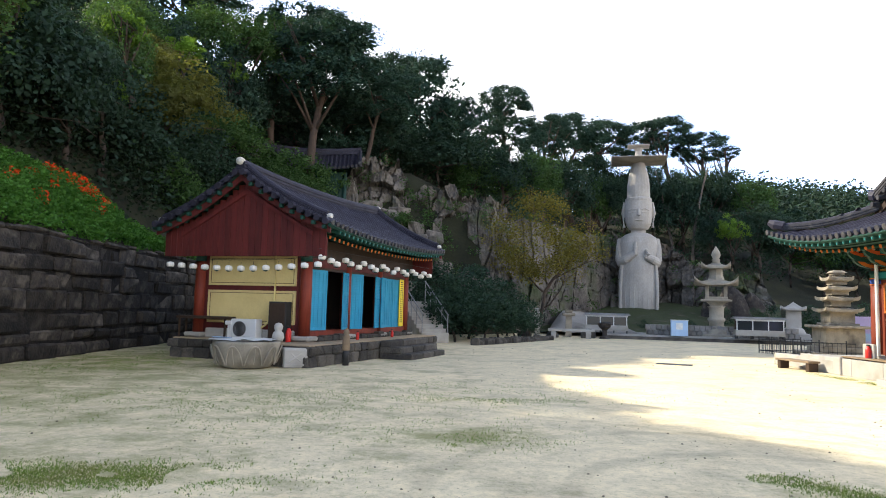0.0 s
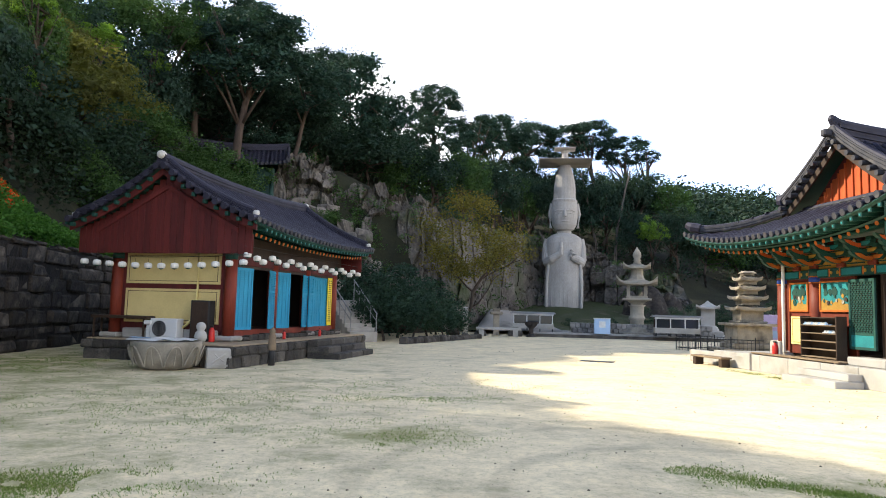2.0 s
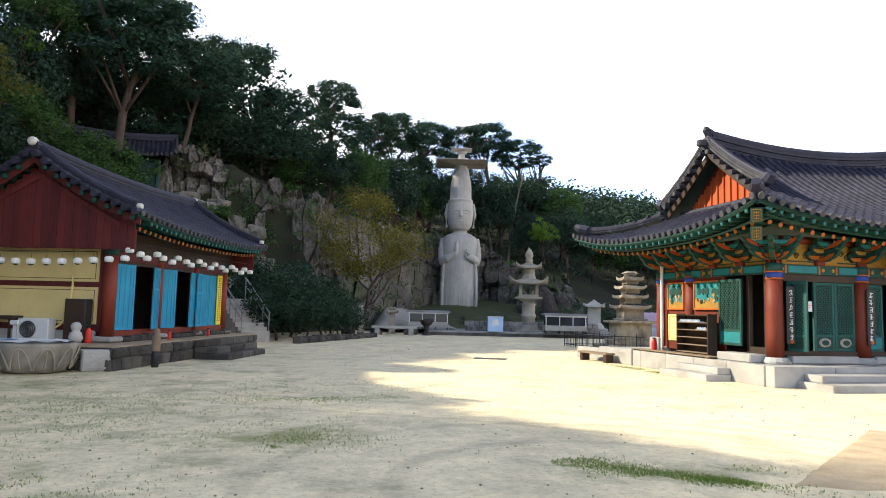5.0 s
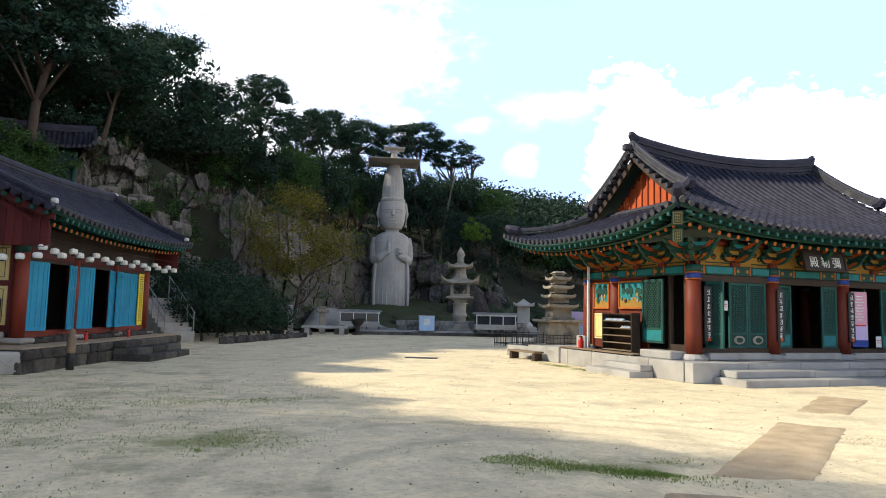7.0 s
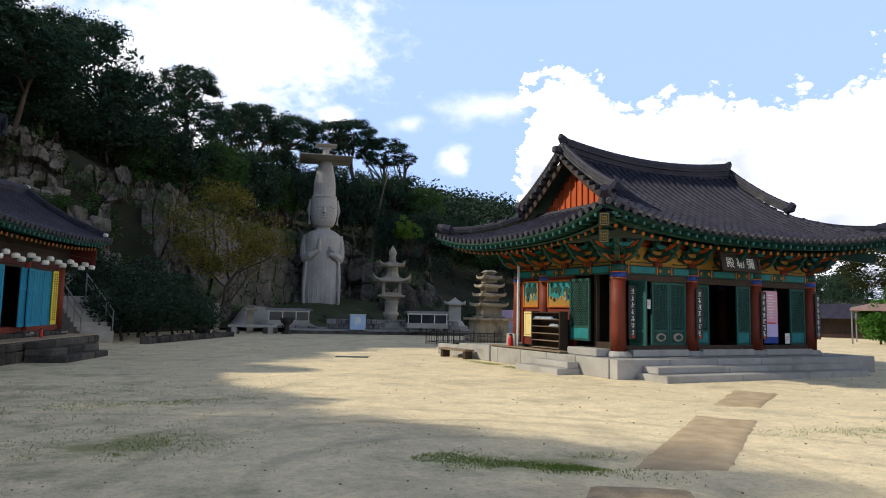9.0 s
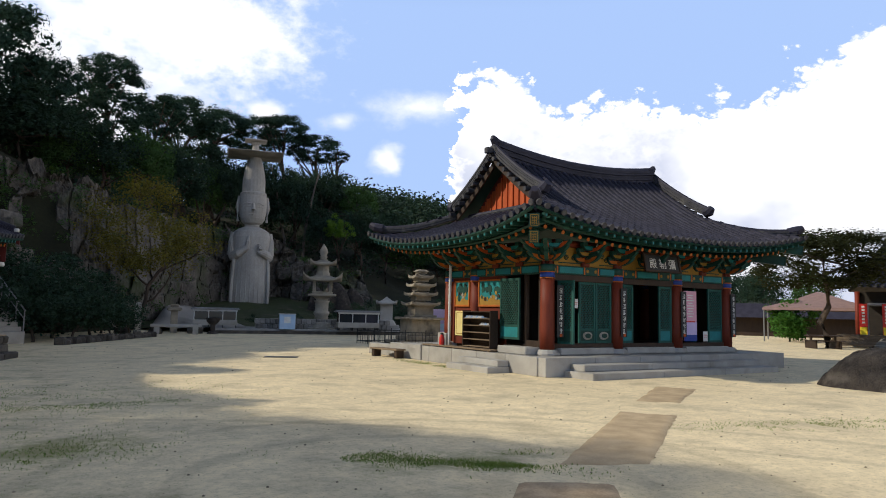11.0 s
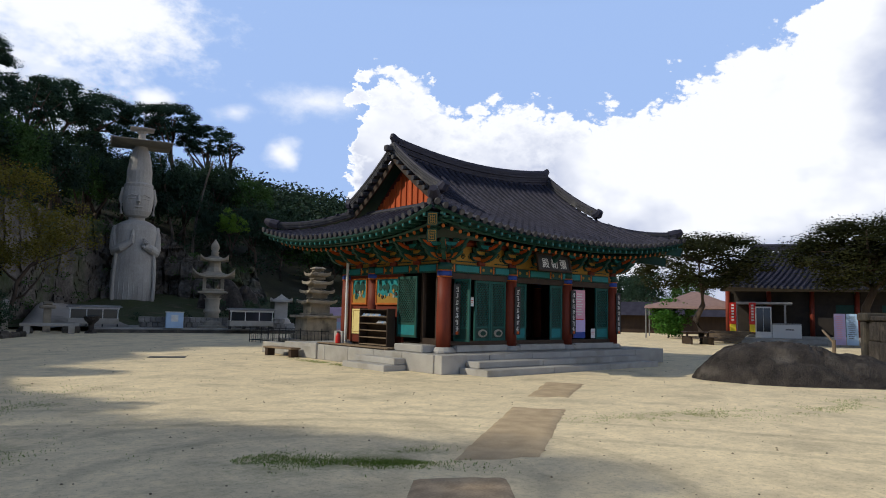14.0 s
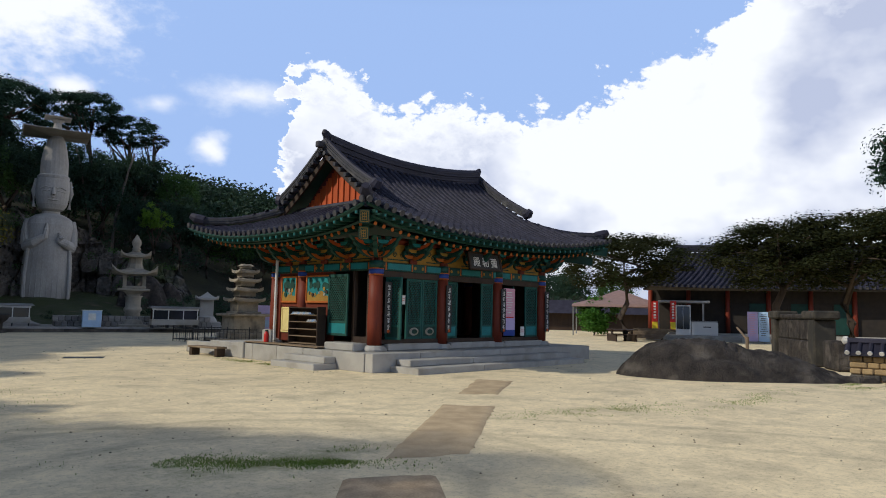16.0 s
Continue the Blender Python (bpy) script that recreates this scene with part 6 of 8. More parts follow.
for x0, y0, x1, y1 in ((-0.3, 2.4, 0.0, 0.0), (0.0, 0.0, 1.9, -1.2), (-0.3, 2.4, 2.5, 2.6)):
    d = Vector((x1 - x0, y1 - y0))
    part("rail", Mesh().tube([(x0, y0, 0.62), (x1, y1, 0.62)], 0.02, n=5), M["black_metal"], fe)
    part("rail", Mesh().tube([(x0, y0, 0.12), (x1, y1, 0.12)], 0.02, n=5), M["black_metal"], fe)
    n = int(d.length / 0.16)
    for k in range(n + 1):
        x, y = x0 + d.x * k / n, y0 + d.y * k / n
        part("post" if k % 6 == 0 else "bar", Mesh().tube([(x, y, 0), (x, y, 0.74 if k % 6 == 0 else 0.62)], 0.025 if k % 6 == 0 else 0.009, n=5), M["black_metal"], fe)
# kerb and small bench by the hall platform
kb = thing("stone_kerb", "pale dressed stone kerb beside the hall", "kerb", Matrix.Translation((11.54, 19.6, 0)), kind="structure")
part("end_block", Mesh().box(-0.1, 0.0, 0, 0.30, 0.35, 0.52, 0.02), M["granite"], kb)
part("slab", Mesh().box(-0.05, 0.36, 0, 0.35, 2.1, 0.40, 0.02), M["granite"], kb)
part("slab", Mesh().box(-0.03, 2.11, 0, 0.37, 4.0, 0.40, 0.02), M["granite"], kb)
bn = thing("low_bench", "low dark plank bench on blocks", "bench", pose(11.15, 21.3, 0, 0, 0, 8))
part("plank", Mesh().box(-0.25, -0.8, 0.26, 0.15, 0.8, 0.32, 0.01), M["wood"], bn)
part("block", Mesh().box(-0.2, -0.75, 0, 0.1, -0.6, 0.26), M["dwood"], bn), part("block", Mesh().box(-0.2, 0.6, 0, 0.1, 0.75, 0.26), M["dwood"], bn)
sh = thing("shoe_shelf", "dark wooden shoe shelf with slippers on the top board", "shelf", pose(HX - 4.62, HY - 0.55, Z0 - 0.01, 0, 0, -90))
part("back", Mesh().box(-0.72, 0.13, 0, 0.72, 0.15, 1.16), M["dwood"], sh)
for x in (-0.74, 0.70):
    part("side", Mesh().box(x, -0.15, 0, x + 0.04, 0.15, 1.2, 0.006), M["dwood"], sh)
for k in range(6):
    part("board", Mesh().box(-0.70, -0.15, 0.10 + 0.21 * k, 0.70, 0.13, 0.125 + 0.21 * k, 0.004), M["wood"] if k < 5 else M["dwood"], sh)
for k in range(14):
    x, zz = (-0.6 + 0.095 * k, 0.966) if k < 10 else (0.2 + 0.11 * (k - 10), 0.756)
    for q in (-0.024, 0.024):
        sole = Mesh().box(-0.02, -0.12, 0, 0.02, 0.08, 0.025, 0.01).tube([(-0.02, -0.06, 0.02), (0, -0.07, 0.07), (0.02, -0.06, 0.02)], 0.012, n=5)
        solid("slipper", sole, M["plastic"] if k % 3 else M["skyblue"], "pale plastic slipper on the shoe shelf", "slipper", pose(HX - 4.62, HY - 0.55, Z0 - 0.01, 0, 0, -90) @ pose(x + q, -0.01, zz), group="slippers")
dk = thing("wooden_duckboard", "low weathered duckboard along the hall side", "duckboard", pose(HX - 4.95, HY + 0.1, Z0))
for k in range(3):
    part("plank", Mesh().box(-0.16 + 0.13 * k, -1.9, 0.03, -0.05 + 0.13 * k, 2.0, 0.065, 0.006), M["wood"], dk)
for y in (-1.8, 0.0, 1.9):
    part("bearer", Mesh().box(-0.16, y, 0, 0.21, y + 0.06, 0.03), M["wood"], dk)
solid("door_stone", Mesh().box(-0.3, -0.55, 0, 0.22, 0.75, 0.22, 0.03), M["granite"], "pale granite step stone at the side door", "step stone", Matrix.Translation((HX - 4.55, HY - 2.5, Z0 - 0.012)))
solid("stone_sign", Mesh().box(-0.05, -0.25, 0, 0.05, 0.25, 0.46, 0.02), M["granite"], "small square grey stone marker", "marker", Matrix.Translation((HX - 4.75, HY + 1.35, Z0 - 0.012)))

# ---- podium with candle stands before the statue ----
pod = solid("podium", Mesh().box(-5.2, 0, 0, 8.4, 6, 0.30), M["granite"], "low granite podium before the statue", "podium", pose(15.6, 42.3, 0, 0, 0, -14), kind="structure")
for k in range(9):
    part("slab", Mesh().box(-5.2 + 1.51 * k, -0.35, -0.02, -5.21 + 1.51 * (k + 1), -0.003, 0.20, 0.02), M["plat_stone"], pod)
    for q in range(3):
        part("stone", Mesh().box(-2.6 + 1.0 * k + 0.33 * q, 1.2, 0.30, -2.62 + 1.0 * k + 0.33 * (q + 1), 1.6, 0.60, 0.03), M["gate_pale"], pod)
        part("stone", Mesh().box(-2.6 + 1.0 * k + 0.33 * q - 0.14, 1.22, 0.61, -2.62 + 1.0 * k + 0.33 * (q + 1) - 0.14, 1.6, 0.95, 0.03), M["gate_pale"], pod)
    part("slab", Mesh().box(-2.6 + 1.0 * k, 1.61, 0.30, -2.61 + 1.0 * (k + 1), 3.6, 0.93), M["slab_rock"], pod)
PM = pose(15.6, 42.3, 0, 0, 0, -14)


def candle_stand(at, label):
    c = thing("candle_stand", label, "stand", at, group="candle stands")
    part("counter", Mesh().box(-1.35, -0.4, 0.18, 1.35, 0.4, 0.52, 0.015), M["granite"], c)
    for x in (-1.3, -0.43, 0.43, 1.25):
        part("mullion", Mesh().box(x, -0.38, 0.52, x + 0.05, -0.32, 1.06), M["plastic"], c)
        part("leg", Mesh().box(x, -0.35, 0, x + 0.07, 0.35, 0.18), M["black_metal"], c)
    part("rail", Mesh().box(-1.35, -0.41, 1.06, 1.35, -0.37, 1.16), M["plastic"], c)
    part("back", Mesh().box(-1.3, 0.34, 0.52, 1.3, 0.38, 1.16), M["dwood"], c)
    part("glazing", Mesh().box(-1.3, -0.345, 0.52, 1.3, -0.34, 1.06), M["glass"], c)
    part("roof", Mesh().box(-1.5, -0.55, 1.16, 1.5, 0.5, 1.24, 0.02).box(-1.42, -0.3, 1.24, 1.42, 0.45, 1.30, 0.02), M["metal"], c)


for a_, d_ in ((13.65, 46.2), (25.0, 44.8)):
    candle_stand(pose(bearing(a_, d_).x, bearing(a_, d_).y, 0.30, 0, 0, -14), "grey metal candle stand with glazed front and white roof")
ub = thing("blue_box", "pale blue offering box with a white top", "box", pose(bearing(19.25, 45).x, bearing(19.25, 45).y, 0.30, 0, 0, -16))
part("body", Mesh().box(-0.5, -0.35, 0, 0.5, 0.35, 0.95, 0.02), M["skyblue"], ub)
part("top", Mesh().box(-0.53, -0.38, 0.95, 0.53, 0.38, 1.0, 0.01), M["plastic"], ub)
part("notice", Mesh().box(-0.2, -0.356, 0.4, 0.2, -0.352, 0.8), M["white_paint"], ub)
br = thing("incense_burner", "dark stone incense burner on a stem", "burner", pose(bearing(13.5, 43.6).x, bearing(13.5, 43.6).y, 0, 0, 0, 0))
part("bowl", Mesh().lathe([(0.16, 0.55), (0.36, 0.72), (0.45, 0.95), (0.40, 0.97)], 14), M["boulder"], br)
part("stem", Mesh().lathe([(0.35, 0), (0.30, 0.1), (0.14, 0.2), (0.16, 0.56)], 12), M["boulder"], br)
sp2 = thing("stone_post", "tall square stone gate post", "post", pose(bearing(8.0, 42).x, bearing(8.0, 42).y, 0, 0, 0, -8))
part("post", Mesh().box(-0.17, -0.17, 0, 0.17, 0.17, 1.72, 0.02).lathe([(0.24, 1.72), (0.1, 1.80)], 4, turn=math.pi / 4), M["granite"], sp2)
gl = thing("stone_post_lantern", "squat stone lantern on a plain post", "stone lantern", pose(bearing(10.6, 45).x, bearing(10.6, 45).y, 0, 0, 0, -10))
part("post", Mesh().box(-0.2, -0.2, 0, 0.2, 0.2, 1.35, 0.02), M["old_stone"], gl)
part("cap", Mesh().box(-0.42, -0.42, 1.35, 0.42, 0.42, 1.55, 0.05).box(-0.25, -0.25, 1.55, 0.25, 0.25, 1.75, 0.04), M["old_stone"], gl)
sbn = thing("stone_bench", "long low stone bench", "bench", pose(bearing(10.8, 42.5).x, bearing(10.8, 42.5).y, 0, 0, 0, -10))
part("seat", Mesh().box(-1.4, -0.2, 0.42, 1.4, 0.2, 0.58, 0.02), M["granite"], sbn)
part("block", Mesh().box(-1.2, -0.17, 0, -0.9, 0.17, 0.42), M["granite"], sbn), part("block", Mesh().box(0.9, -0.17, 0, 1.2, 0.17, 0.42), M["granite"], sbn)
for a, d, h in ((12.2, 44, 0.6), (7.0, 43, 0.42), (9.3, 43.2, 0.4)):
    solid("rough_stone", Mesh().lathe([(0.45, 0), (0.5, h * 0.4), (0.38, h * 0.8), (0.15, h)], 9, sy=0.8), M["plat_stone"], "rough field stone lying by the path", "stone", pose(bearing(a, d).x, bearing(a, d).y, -0.02, 0, 0, a * 30), group="field stones")
# pale bedrock slope beside the statue
sl = Mesh()
def bed(u, v):
    az, d = 9.0 + 7.2 * u, 47 + 13 * v
    return bearing(az, d, 0.25 + 2.9 * min(1.0, u * 7) * (1 - u) ** 0.8 * v ** 0.7 * (1 - 0.3 * v) + 0.25 * noise.noise(Vector((u * 6, v * 5, 3))))
sl.sheet(bed, 26, 16)
solid("bedrock", sl, M["slab_rock"], "bare pale sloping bedrock beside the statue", "rock", smooth=True, fix=False)
solid("lawn", Mesh().sheet(lambda u, v: bearing(7.5 + 19 * u, 49.5 + 21 * v, 0.20 + 2.6 * v + 0.3 * noise.noise(Vector((u * 9, v * 5, 8)))), 40, 14), M["turf"], "sloping turf round the foot of the statue", "lawn", smooth=True, kind="structure", fix=False)
tp = thing("stone_stele", "pale carved stone memorial with a roof-shaped cap", "stele", pose(bearing(27.35, 50).x, bearing(27.35, 50).y, 0.25, 0, 0, -25))
part("base", Mesh().box(-0.95, -0.6, 0, 0.95, 0.6, 0.35, 0.06).lathe([(0.75, 0.35), (0.62, 0.6), (0.5, 0.72)], 10, sy=0.7), M["granite"], tp)
part("slab", Mesh().box(-0.45, -0.2, 0.7, 0.45, 0.2, 1.85, 0.02), M["granite"], tp)
part("cap", eaves_slab(0.75, 1.85, 0.45, 0.12), M["granite"], tp)
sg = thing("lilac_notice_board", "lilac printed notice board behind the hall", "sign", pose(bearing(32.0, 36).x, bearing(32.0, 36).y, 0, 0, 0, -30))
part("panel", Mesh().box(-0.55, -0.02, 0.55, 0.55, 0.02, 1.75, 0.01), M["lilac"], sg)
part("picture", Mesh().box(-0.45, -0.026, 0.65, 0.45, -0.022, 1.0), M["skyblue"], sg)
part("leg", Mesh().box(-0.5, -0.02, 0, -0.46, 0.02, 0.55), M["metal"], sg), part("leg", Mesh().box(0.46, -0.02, 0, 0.5, 0.02, 0.55), M["metal"], sg)

# ---- east side: office hall, trees' furniture, boulder, old gate stones ----
BO = bearing(65.0, 53)
BM = Matrix.Translation((BO.x, BO.y, 0)) @ Matrix.Rotation(radians(-66), 4, "Z")      # local x along the front, y away from the yard
off = thing("office_hall", "long low temple office with dark grey tiled roof behind trees", "building", BM)
BL = 20.0


def off_s(t, v, sign=-1):
    ze = 3.75 + 0.25 * abs(2 * t / BL - 1) ** 3
    return (t - 2.4 * v * (1 - t / BL), 4.2 + sign * 5.2 * v, ze + (6.75 - ze) * conc(1 - v))


orf = part("roof", Mesh().sheet(lambda u, v: Vector(off_s(u * BL, v)) + Vector((0, 0, -0.1)), 10, 8).sheet(lambda u, v: Vector(off_s(u * BL, v, 1)) + Vector((0, 0, -0.1)), 10, 8), M["dwood"], off, "dark grey tiled roof", fix=False)
tile_slope(orf, off_s, 0, BL, lambda t: 0.0, pitch=0.36, course=14, r=0.10)
tile_slope(orf, lambda t, v: off_s(t, v, 1), 0, BL, lambda t: 0.0, pitch=0.6, course=8, r=0.10)
ridge_bar(orf, curve(lambda k: (BL * k, 4.2, 6.7 + 0.12 * (2 * k - 1) ** 2)), 0.36, 0.42, "main_ridge", "tile_i")
ridge_bar(orf, curve(lambda k: (0.1 - 2.3 * k, 4.2 - 5.0 * k, off_s(0.1, k * 5.0 / 5.2)[2])), 0.3, 0.25, "descending_ridge", "tile_i")
# eave shade painted in: this wall and every second door are near-black
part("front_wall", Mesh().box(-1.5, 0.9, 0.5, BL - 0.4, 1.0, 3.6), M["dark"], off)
part("end_wall", Mesh().box(-1.5, 0.9, 0.5, -1.4, 7.5, 3.6), M["maroon"], off)
part("base", Mesh().box(-2.0, 0.0, 0, BL, 8.0, 0.5, 0.03), M["granite"], off)
for k in range(8):
    part("column", Mesh().lathe([(0.16, 0.5), (0.16, 3.6)], 12), M["dark_red"], off, at=pose(-1.5 + 2.7 * k, 0.75, 0), smooth=True)
for k, mt in enumerate(("dark", "dgreen", "dark", "dgreen", "dark", "dgreen")):
    part("door", Mesh().box(4.0 + 1.35 * k, 0.84, 0.6, 5.2 + 1.35 * k, 0.9, 2.7, 0.01), M[mt], off)
# lean-to porch with red banners
po = thing("porch", "small flat-roofed entrance porch with pale metal edge", "porch", BM @ pose(-2.0, 0, 0))
part("canopy", Mesh().box(1.15, -2.0, 2.62, 4.6, 0.8, 2.78, 0.02), M["metal"], po)
for x in (1.1, 4.1):
    part("post", Mesh().box(x, -1.9, 0.0, x + 0.12, -1.78, 2.62), M["metal"], po)
# dark sheet painted as the shade in the entrance
part("doorway", Mesh().box(1.25, -0.62, 0.5, 1.9, -0.5, 2.6), M["dark"], po)
for x, w, h in ((0.70, 0.45, 2.0), (1.95, 0.42, 2.0)):
    b = thing("red_banner", "red hanging banner with white writing and a yellow foot", "banner", BM @ pose(x - 2.0, -2.05, 0.72), group="red banners")
    part("cloth", Mesh().box(0, 0, 0, w, 0.02, h), M["red_plastic"], b)
    part("foot", Mesh().box(0.03, -0.01, 0.02, w - 0.03, -0.004, 0.52), M["yellow_sign"], b)
    wr = Mesh()
    for q in range(6):
        wr.box(w * 0.32, -0.01, h - 0.25 - 0.2 * q, w * 0.68, -0.004, h - 0.13 - 0.2 * q)
    part("writing", wr, M["white_paint"], b)
fr = thing("drinks_cooler", "tall glass-fronted drinks cooler with white frame", "cooler", BM @ pose(0.33, -2.1, 0.36))
part("body", Mesh().box(0, 0, 0, 1.0, 0.7, 2.1, 0.03), M["plastic"], fr)
part("glass_door", Mesh().box(0.08, -0.015, 0.42, 0.49, -0.002, 2.0).box(0.52, -0.015, 0.42, 0.93, -0.002, 2.0), M["glass"], fr)
ch = thing("chest_freezer", "white chest freezer with a small print", "freezer", BM @ pose(1.36, -2.0, 0.36))
part("body", Mesh().box(0, 0, 0, 1.75, 0.8, 0.92, 0.04), M["plastic"], ch)
part("lid", Mesh().box(0.0, 0.0, 0.925, 1.75, 0.8, 1.0, 0.02), M["metal"], ch)
part("print", Mesh().box(0.8, -0.006, 0.55, 1.3, -0.002, 0.62), M["ink"], ch)
os_ = thing("office_steps", "granite terrace and steps before the office", "steps", BM @ pose(-2.0, 0, 0), kind="structure")
for k in range(2):
    part("step", Mesh().box(0.6 - 0.2 * k, -3.2 - 0.4 * (1 - k), 0, 7.4, 0.0, 0.18 * (k + 1), 0.02) if k == 1 else Mesh().box(0.4, -3.6, 0, 7.8, -3.2, 0.17, 0.02), M["granite"], os_)
part("step", Mesh().box(6.5, -4.6, 0.0, 8.3, -3.62, 0.34, 0.02), M["granite"], os_)
rp = thing("wooden_ramp", "pale weathered wooden ramp deck on short legs", "ramp", BM @ pose(-3.0, -4.4, 0))
for k in range(12):
    part("plank", Mesh().box(0.05 * k, -1.0 + 0.18 * k, 0.12 + 0.055 * k, 2.5 + 0.05 * k, -0.83 + 0.18 * k, 0.18 + 0.055 * k, 0.01), M["wood"], rp)
for x in (0.6, 2.4):
    for y, z in ((-0.45, 0.28), (0.8, 0.62)):
        part("leg", Mesh().box(x, y, 0, x + 0.1, y + 0.1, z), M["dwood"], rp)
pt = thing("picnic_table", "dark wooden picnic table with benches", "picnic table", pose(bearing(61.2, 45).x, bearing(61.2, 45).y, 0, 0, 0, -40))
part("top", Mesh().box(-0.9, -0.4, 0.70, 0.9, 0.4, 0.75, 0.01), M["dwood"], pt)
for y in (-0.85, 0.6):
    part("bench", Mesh().box(-0.9, y, 0.42, 0.9, y + 0.25, 0.46, 0.01), M["dwood"], pt)
for x in (-0.7, 0.6):
    part("leg", Mesh().box(x, -0.8, 0, x + 0.08, 0.8, 0.42).box(x, -0.1, 0.42, x + 0.08, 0.1, 0.7), M["dwood"], pt)
tn = thing("canvas_tent", "brown canvas canopy tent with open sides", "tent", pose(bearing(61.0, 58).x, bearing(61.0, 58).y, 0, 0, 0, -60))
part("canopy", Mesh().lathe([(4.4, 2.3), (4.3, 2.5), (2.2, 3.0), (0.2, 3.7)], 4, turn=math.pi / 4, sx=1.2), M["tent"], tn)
for x in (-3.6, 3.5):
    for y in (-3.0, 2.9):
        part("pole", Mesh().tube([(x, y, 0), (x, y, 2.4)], 0.05, n=6), M["metal"], tn)
# low roofs and wall far behind
fw = thing("boundary_wall", "far low wall with small tiled coping", "wall", pose(bearing(60, 72).x, bearing(60, 72).y, 0, 0, 0, -60), kind="structure")
part("wall", Mesh().box(-14, -0.2, 0, 14, 0.2, 2.0), M["dwood"], fw)
part("coping", Mesh().prism([(-1.4, 1.75), (1.4, 1.75), (0, 3.1)], "x", -14, 14), M["tile"], fw)
# sign boards on the way
sgn = thing("sign_board", "two-panel lilac and blue standing sign with writing", "sign", pose(bearing(71.3, 48.5).x, bearing(71.3, 48.5).y, 0, -4, 0, -68))
for k, mt in enumerate(("lilac", "skyblue")):
    p = part("panel", Mesh().box(-0.64 + 0.66 * k, -0.02, 0.14, -0.02 + 0.66 * k, 0.02, 2.05, 0.01), M[mt], sgn)
    wr = Mesh()
    for q in range(12):
        a = rng.uniform(0.14, 0.25)
        wr.box(-0.33 + 0.66 * k - a, -0.028, 1.85 - 0.12 * q, -0.33 + 0.66 * k + a * rng.uniform(0.4, 1), -0.022, 1.885 - 0.12 * q)
    part("writing", wr, M["ink"] if k else M["pink"], p)
    part("leg", Mesh().box(-0.35 + 0.66 * k, 0.0, 0, -0.31 + 0.66 * k, 0.3, 0.14), M["metal"], sgn)
# old gate: stone posts and slabs
og = thing("old_stone_gate", "low ruined gateway wall of dark mossy stone slabs", "stone gate", pose(31.33, 9.73, 0, 0, 0, -149.8))
part("post", Mesh().box(0.0, -0.35, 0, 0.7, 0.35, 1.62, 0.05), M["gate_stone"], og)
for x in (0.74, 2.32, 3.90):
    part("slab", Mesh().box(x, -0.24, 0, x + 1.54, 0.24, 0.84, 0.05), M["boulder"], og)
    part("slab", Mesh().box(x + 0.05, -0.22, 0.85, x + 1.54, 0.24, 1.62, 0.05), M["boulder"], og)
part("post", Mesh().box(5.48, -0.36, 0, 6.2, 0.36, 1.62, 0.05), M["gate_stone"], og)
part("lintel", Mesh().box(-0.2, -0.42, 1.62, 1.3, 0.42, 1.95, 0.06), M["gate_stone"], og)
part("lintel", Mesh().box(1.34, -0.3, 1.63, 4.9, 0.3, 1.82, 0.05), M["boulder"], og)
part("lintel", Mesh().box(4.94, -0.42, 1.62, 6.5, 0.42, 1.92, 0.06), M["gate_stone"], og)
part("slab", Mesh().box(6.9, -0.3, 0, 8.3, 0.2, 0.95, 0.07), M["boulder"], og)
solid("railing_post", Mesh().tube([(0, 0, 0), (0, 0, 0.95)], 0.06, n=6).tube([(0, 0, 0.85), (0.7, 0.6, 1.25)], 0.04, n=6), M["wood"], "leaning wooden rail post by the boulder", "post", pose(bearing(70.5, 27).x, bearing(70.5, 27).y, 0))


def boulder(name, az, d, rx, ry, h, seed, turn, label):
    m = Mesh()
    def f(u, v):
        a = 2 * math.pi * u
        r = v
        p = Vector((math.cos(a) * r * rx, math.sin(a) * r * ry, 0))
        k = 1 + 0.22 * noise.noise(Vector((math.cos(a) * 1.3, math.sin(a) * 1.3, seed)))
        z = h * (1 - 0.42 * math.cos(a) * r) * max(0, 1 - r ** 2.6) ** 0.75 * (1 + 0.08 * noise.noise(p * 0.9 + Vector((seed, 0, 0)))) + 0.07 * noise.noise(p * 3) + 0.035 * noise.noise(p * 7.5) - 0.10
        z -= 0.17 * max(0, math.sin(p.y * 4.2 + p.x * 0.5 + noise.noise(p) * 1.5)) ** 4 * (1 - r ** 3)
        z -= 0.07 * max(0, 1 - abs(noise.noise(p * 1.1 + Vector((9, seed, 0)))) * 14)
        z += 0.09 * abs(noise.noise(p * 2.1 + Vector((0, seed, 3)))) * (1 - r ** 4)
        return (p.x * k, p.y * k, z)
    m.sheet(f, 180, 70)
    b = pose(bearing(az, d).x, bearing(az, d).y, 0, 0, 0, turn)
    return solid(name, m, M["boulder"], label, "boulder", b, smooth=True, fix=False)


boulder("boulder", 68.9, 20.3, 2.95, 1.7, 1.0, 4, -55, "long low dark brown boulder rising from the yard")
boulder("boulder", 75.2, 20.8, 1.5, 0.7, 0.36, 9, -58, "flat brown rock beside the great boulder")
# low tiled wall at the edge of the yard
lw = thing("tiled_wall", "low yellow-brown stone wall with tiled coping and white round tile ends", "wall", pose(20.9, 4.75, 0, 0, 0, -84), kind="structure")
r = random.Random(11)
for row in range(4):
    x = 0.0
    while x < 6:
        w = r.uniform(0.22, 0.42)
        part("stone", Mesh().box(x, r.uniform(-0.03, 0.0), 0.02 + 0.165 * row, x + w - 0.02, 0.4, 0.17 + 0.165 * row, 0.03), M["sandstone"] if row else M["plat_stone"], lw)
        x += w
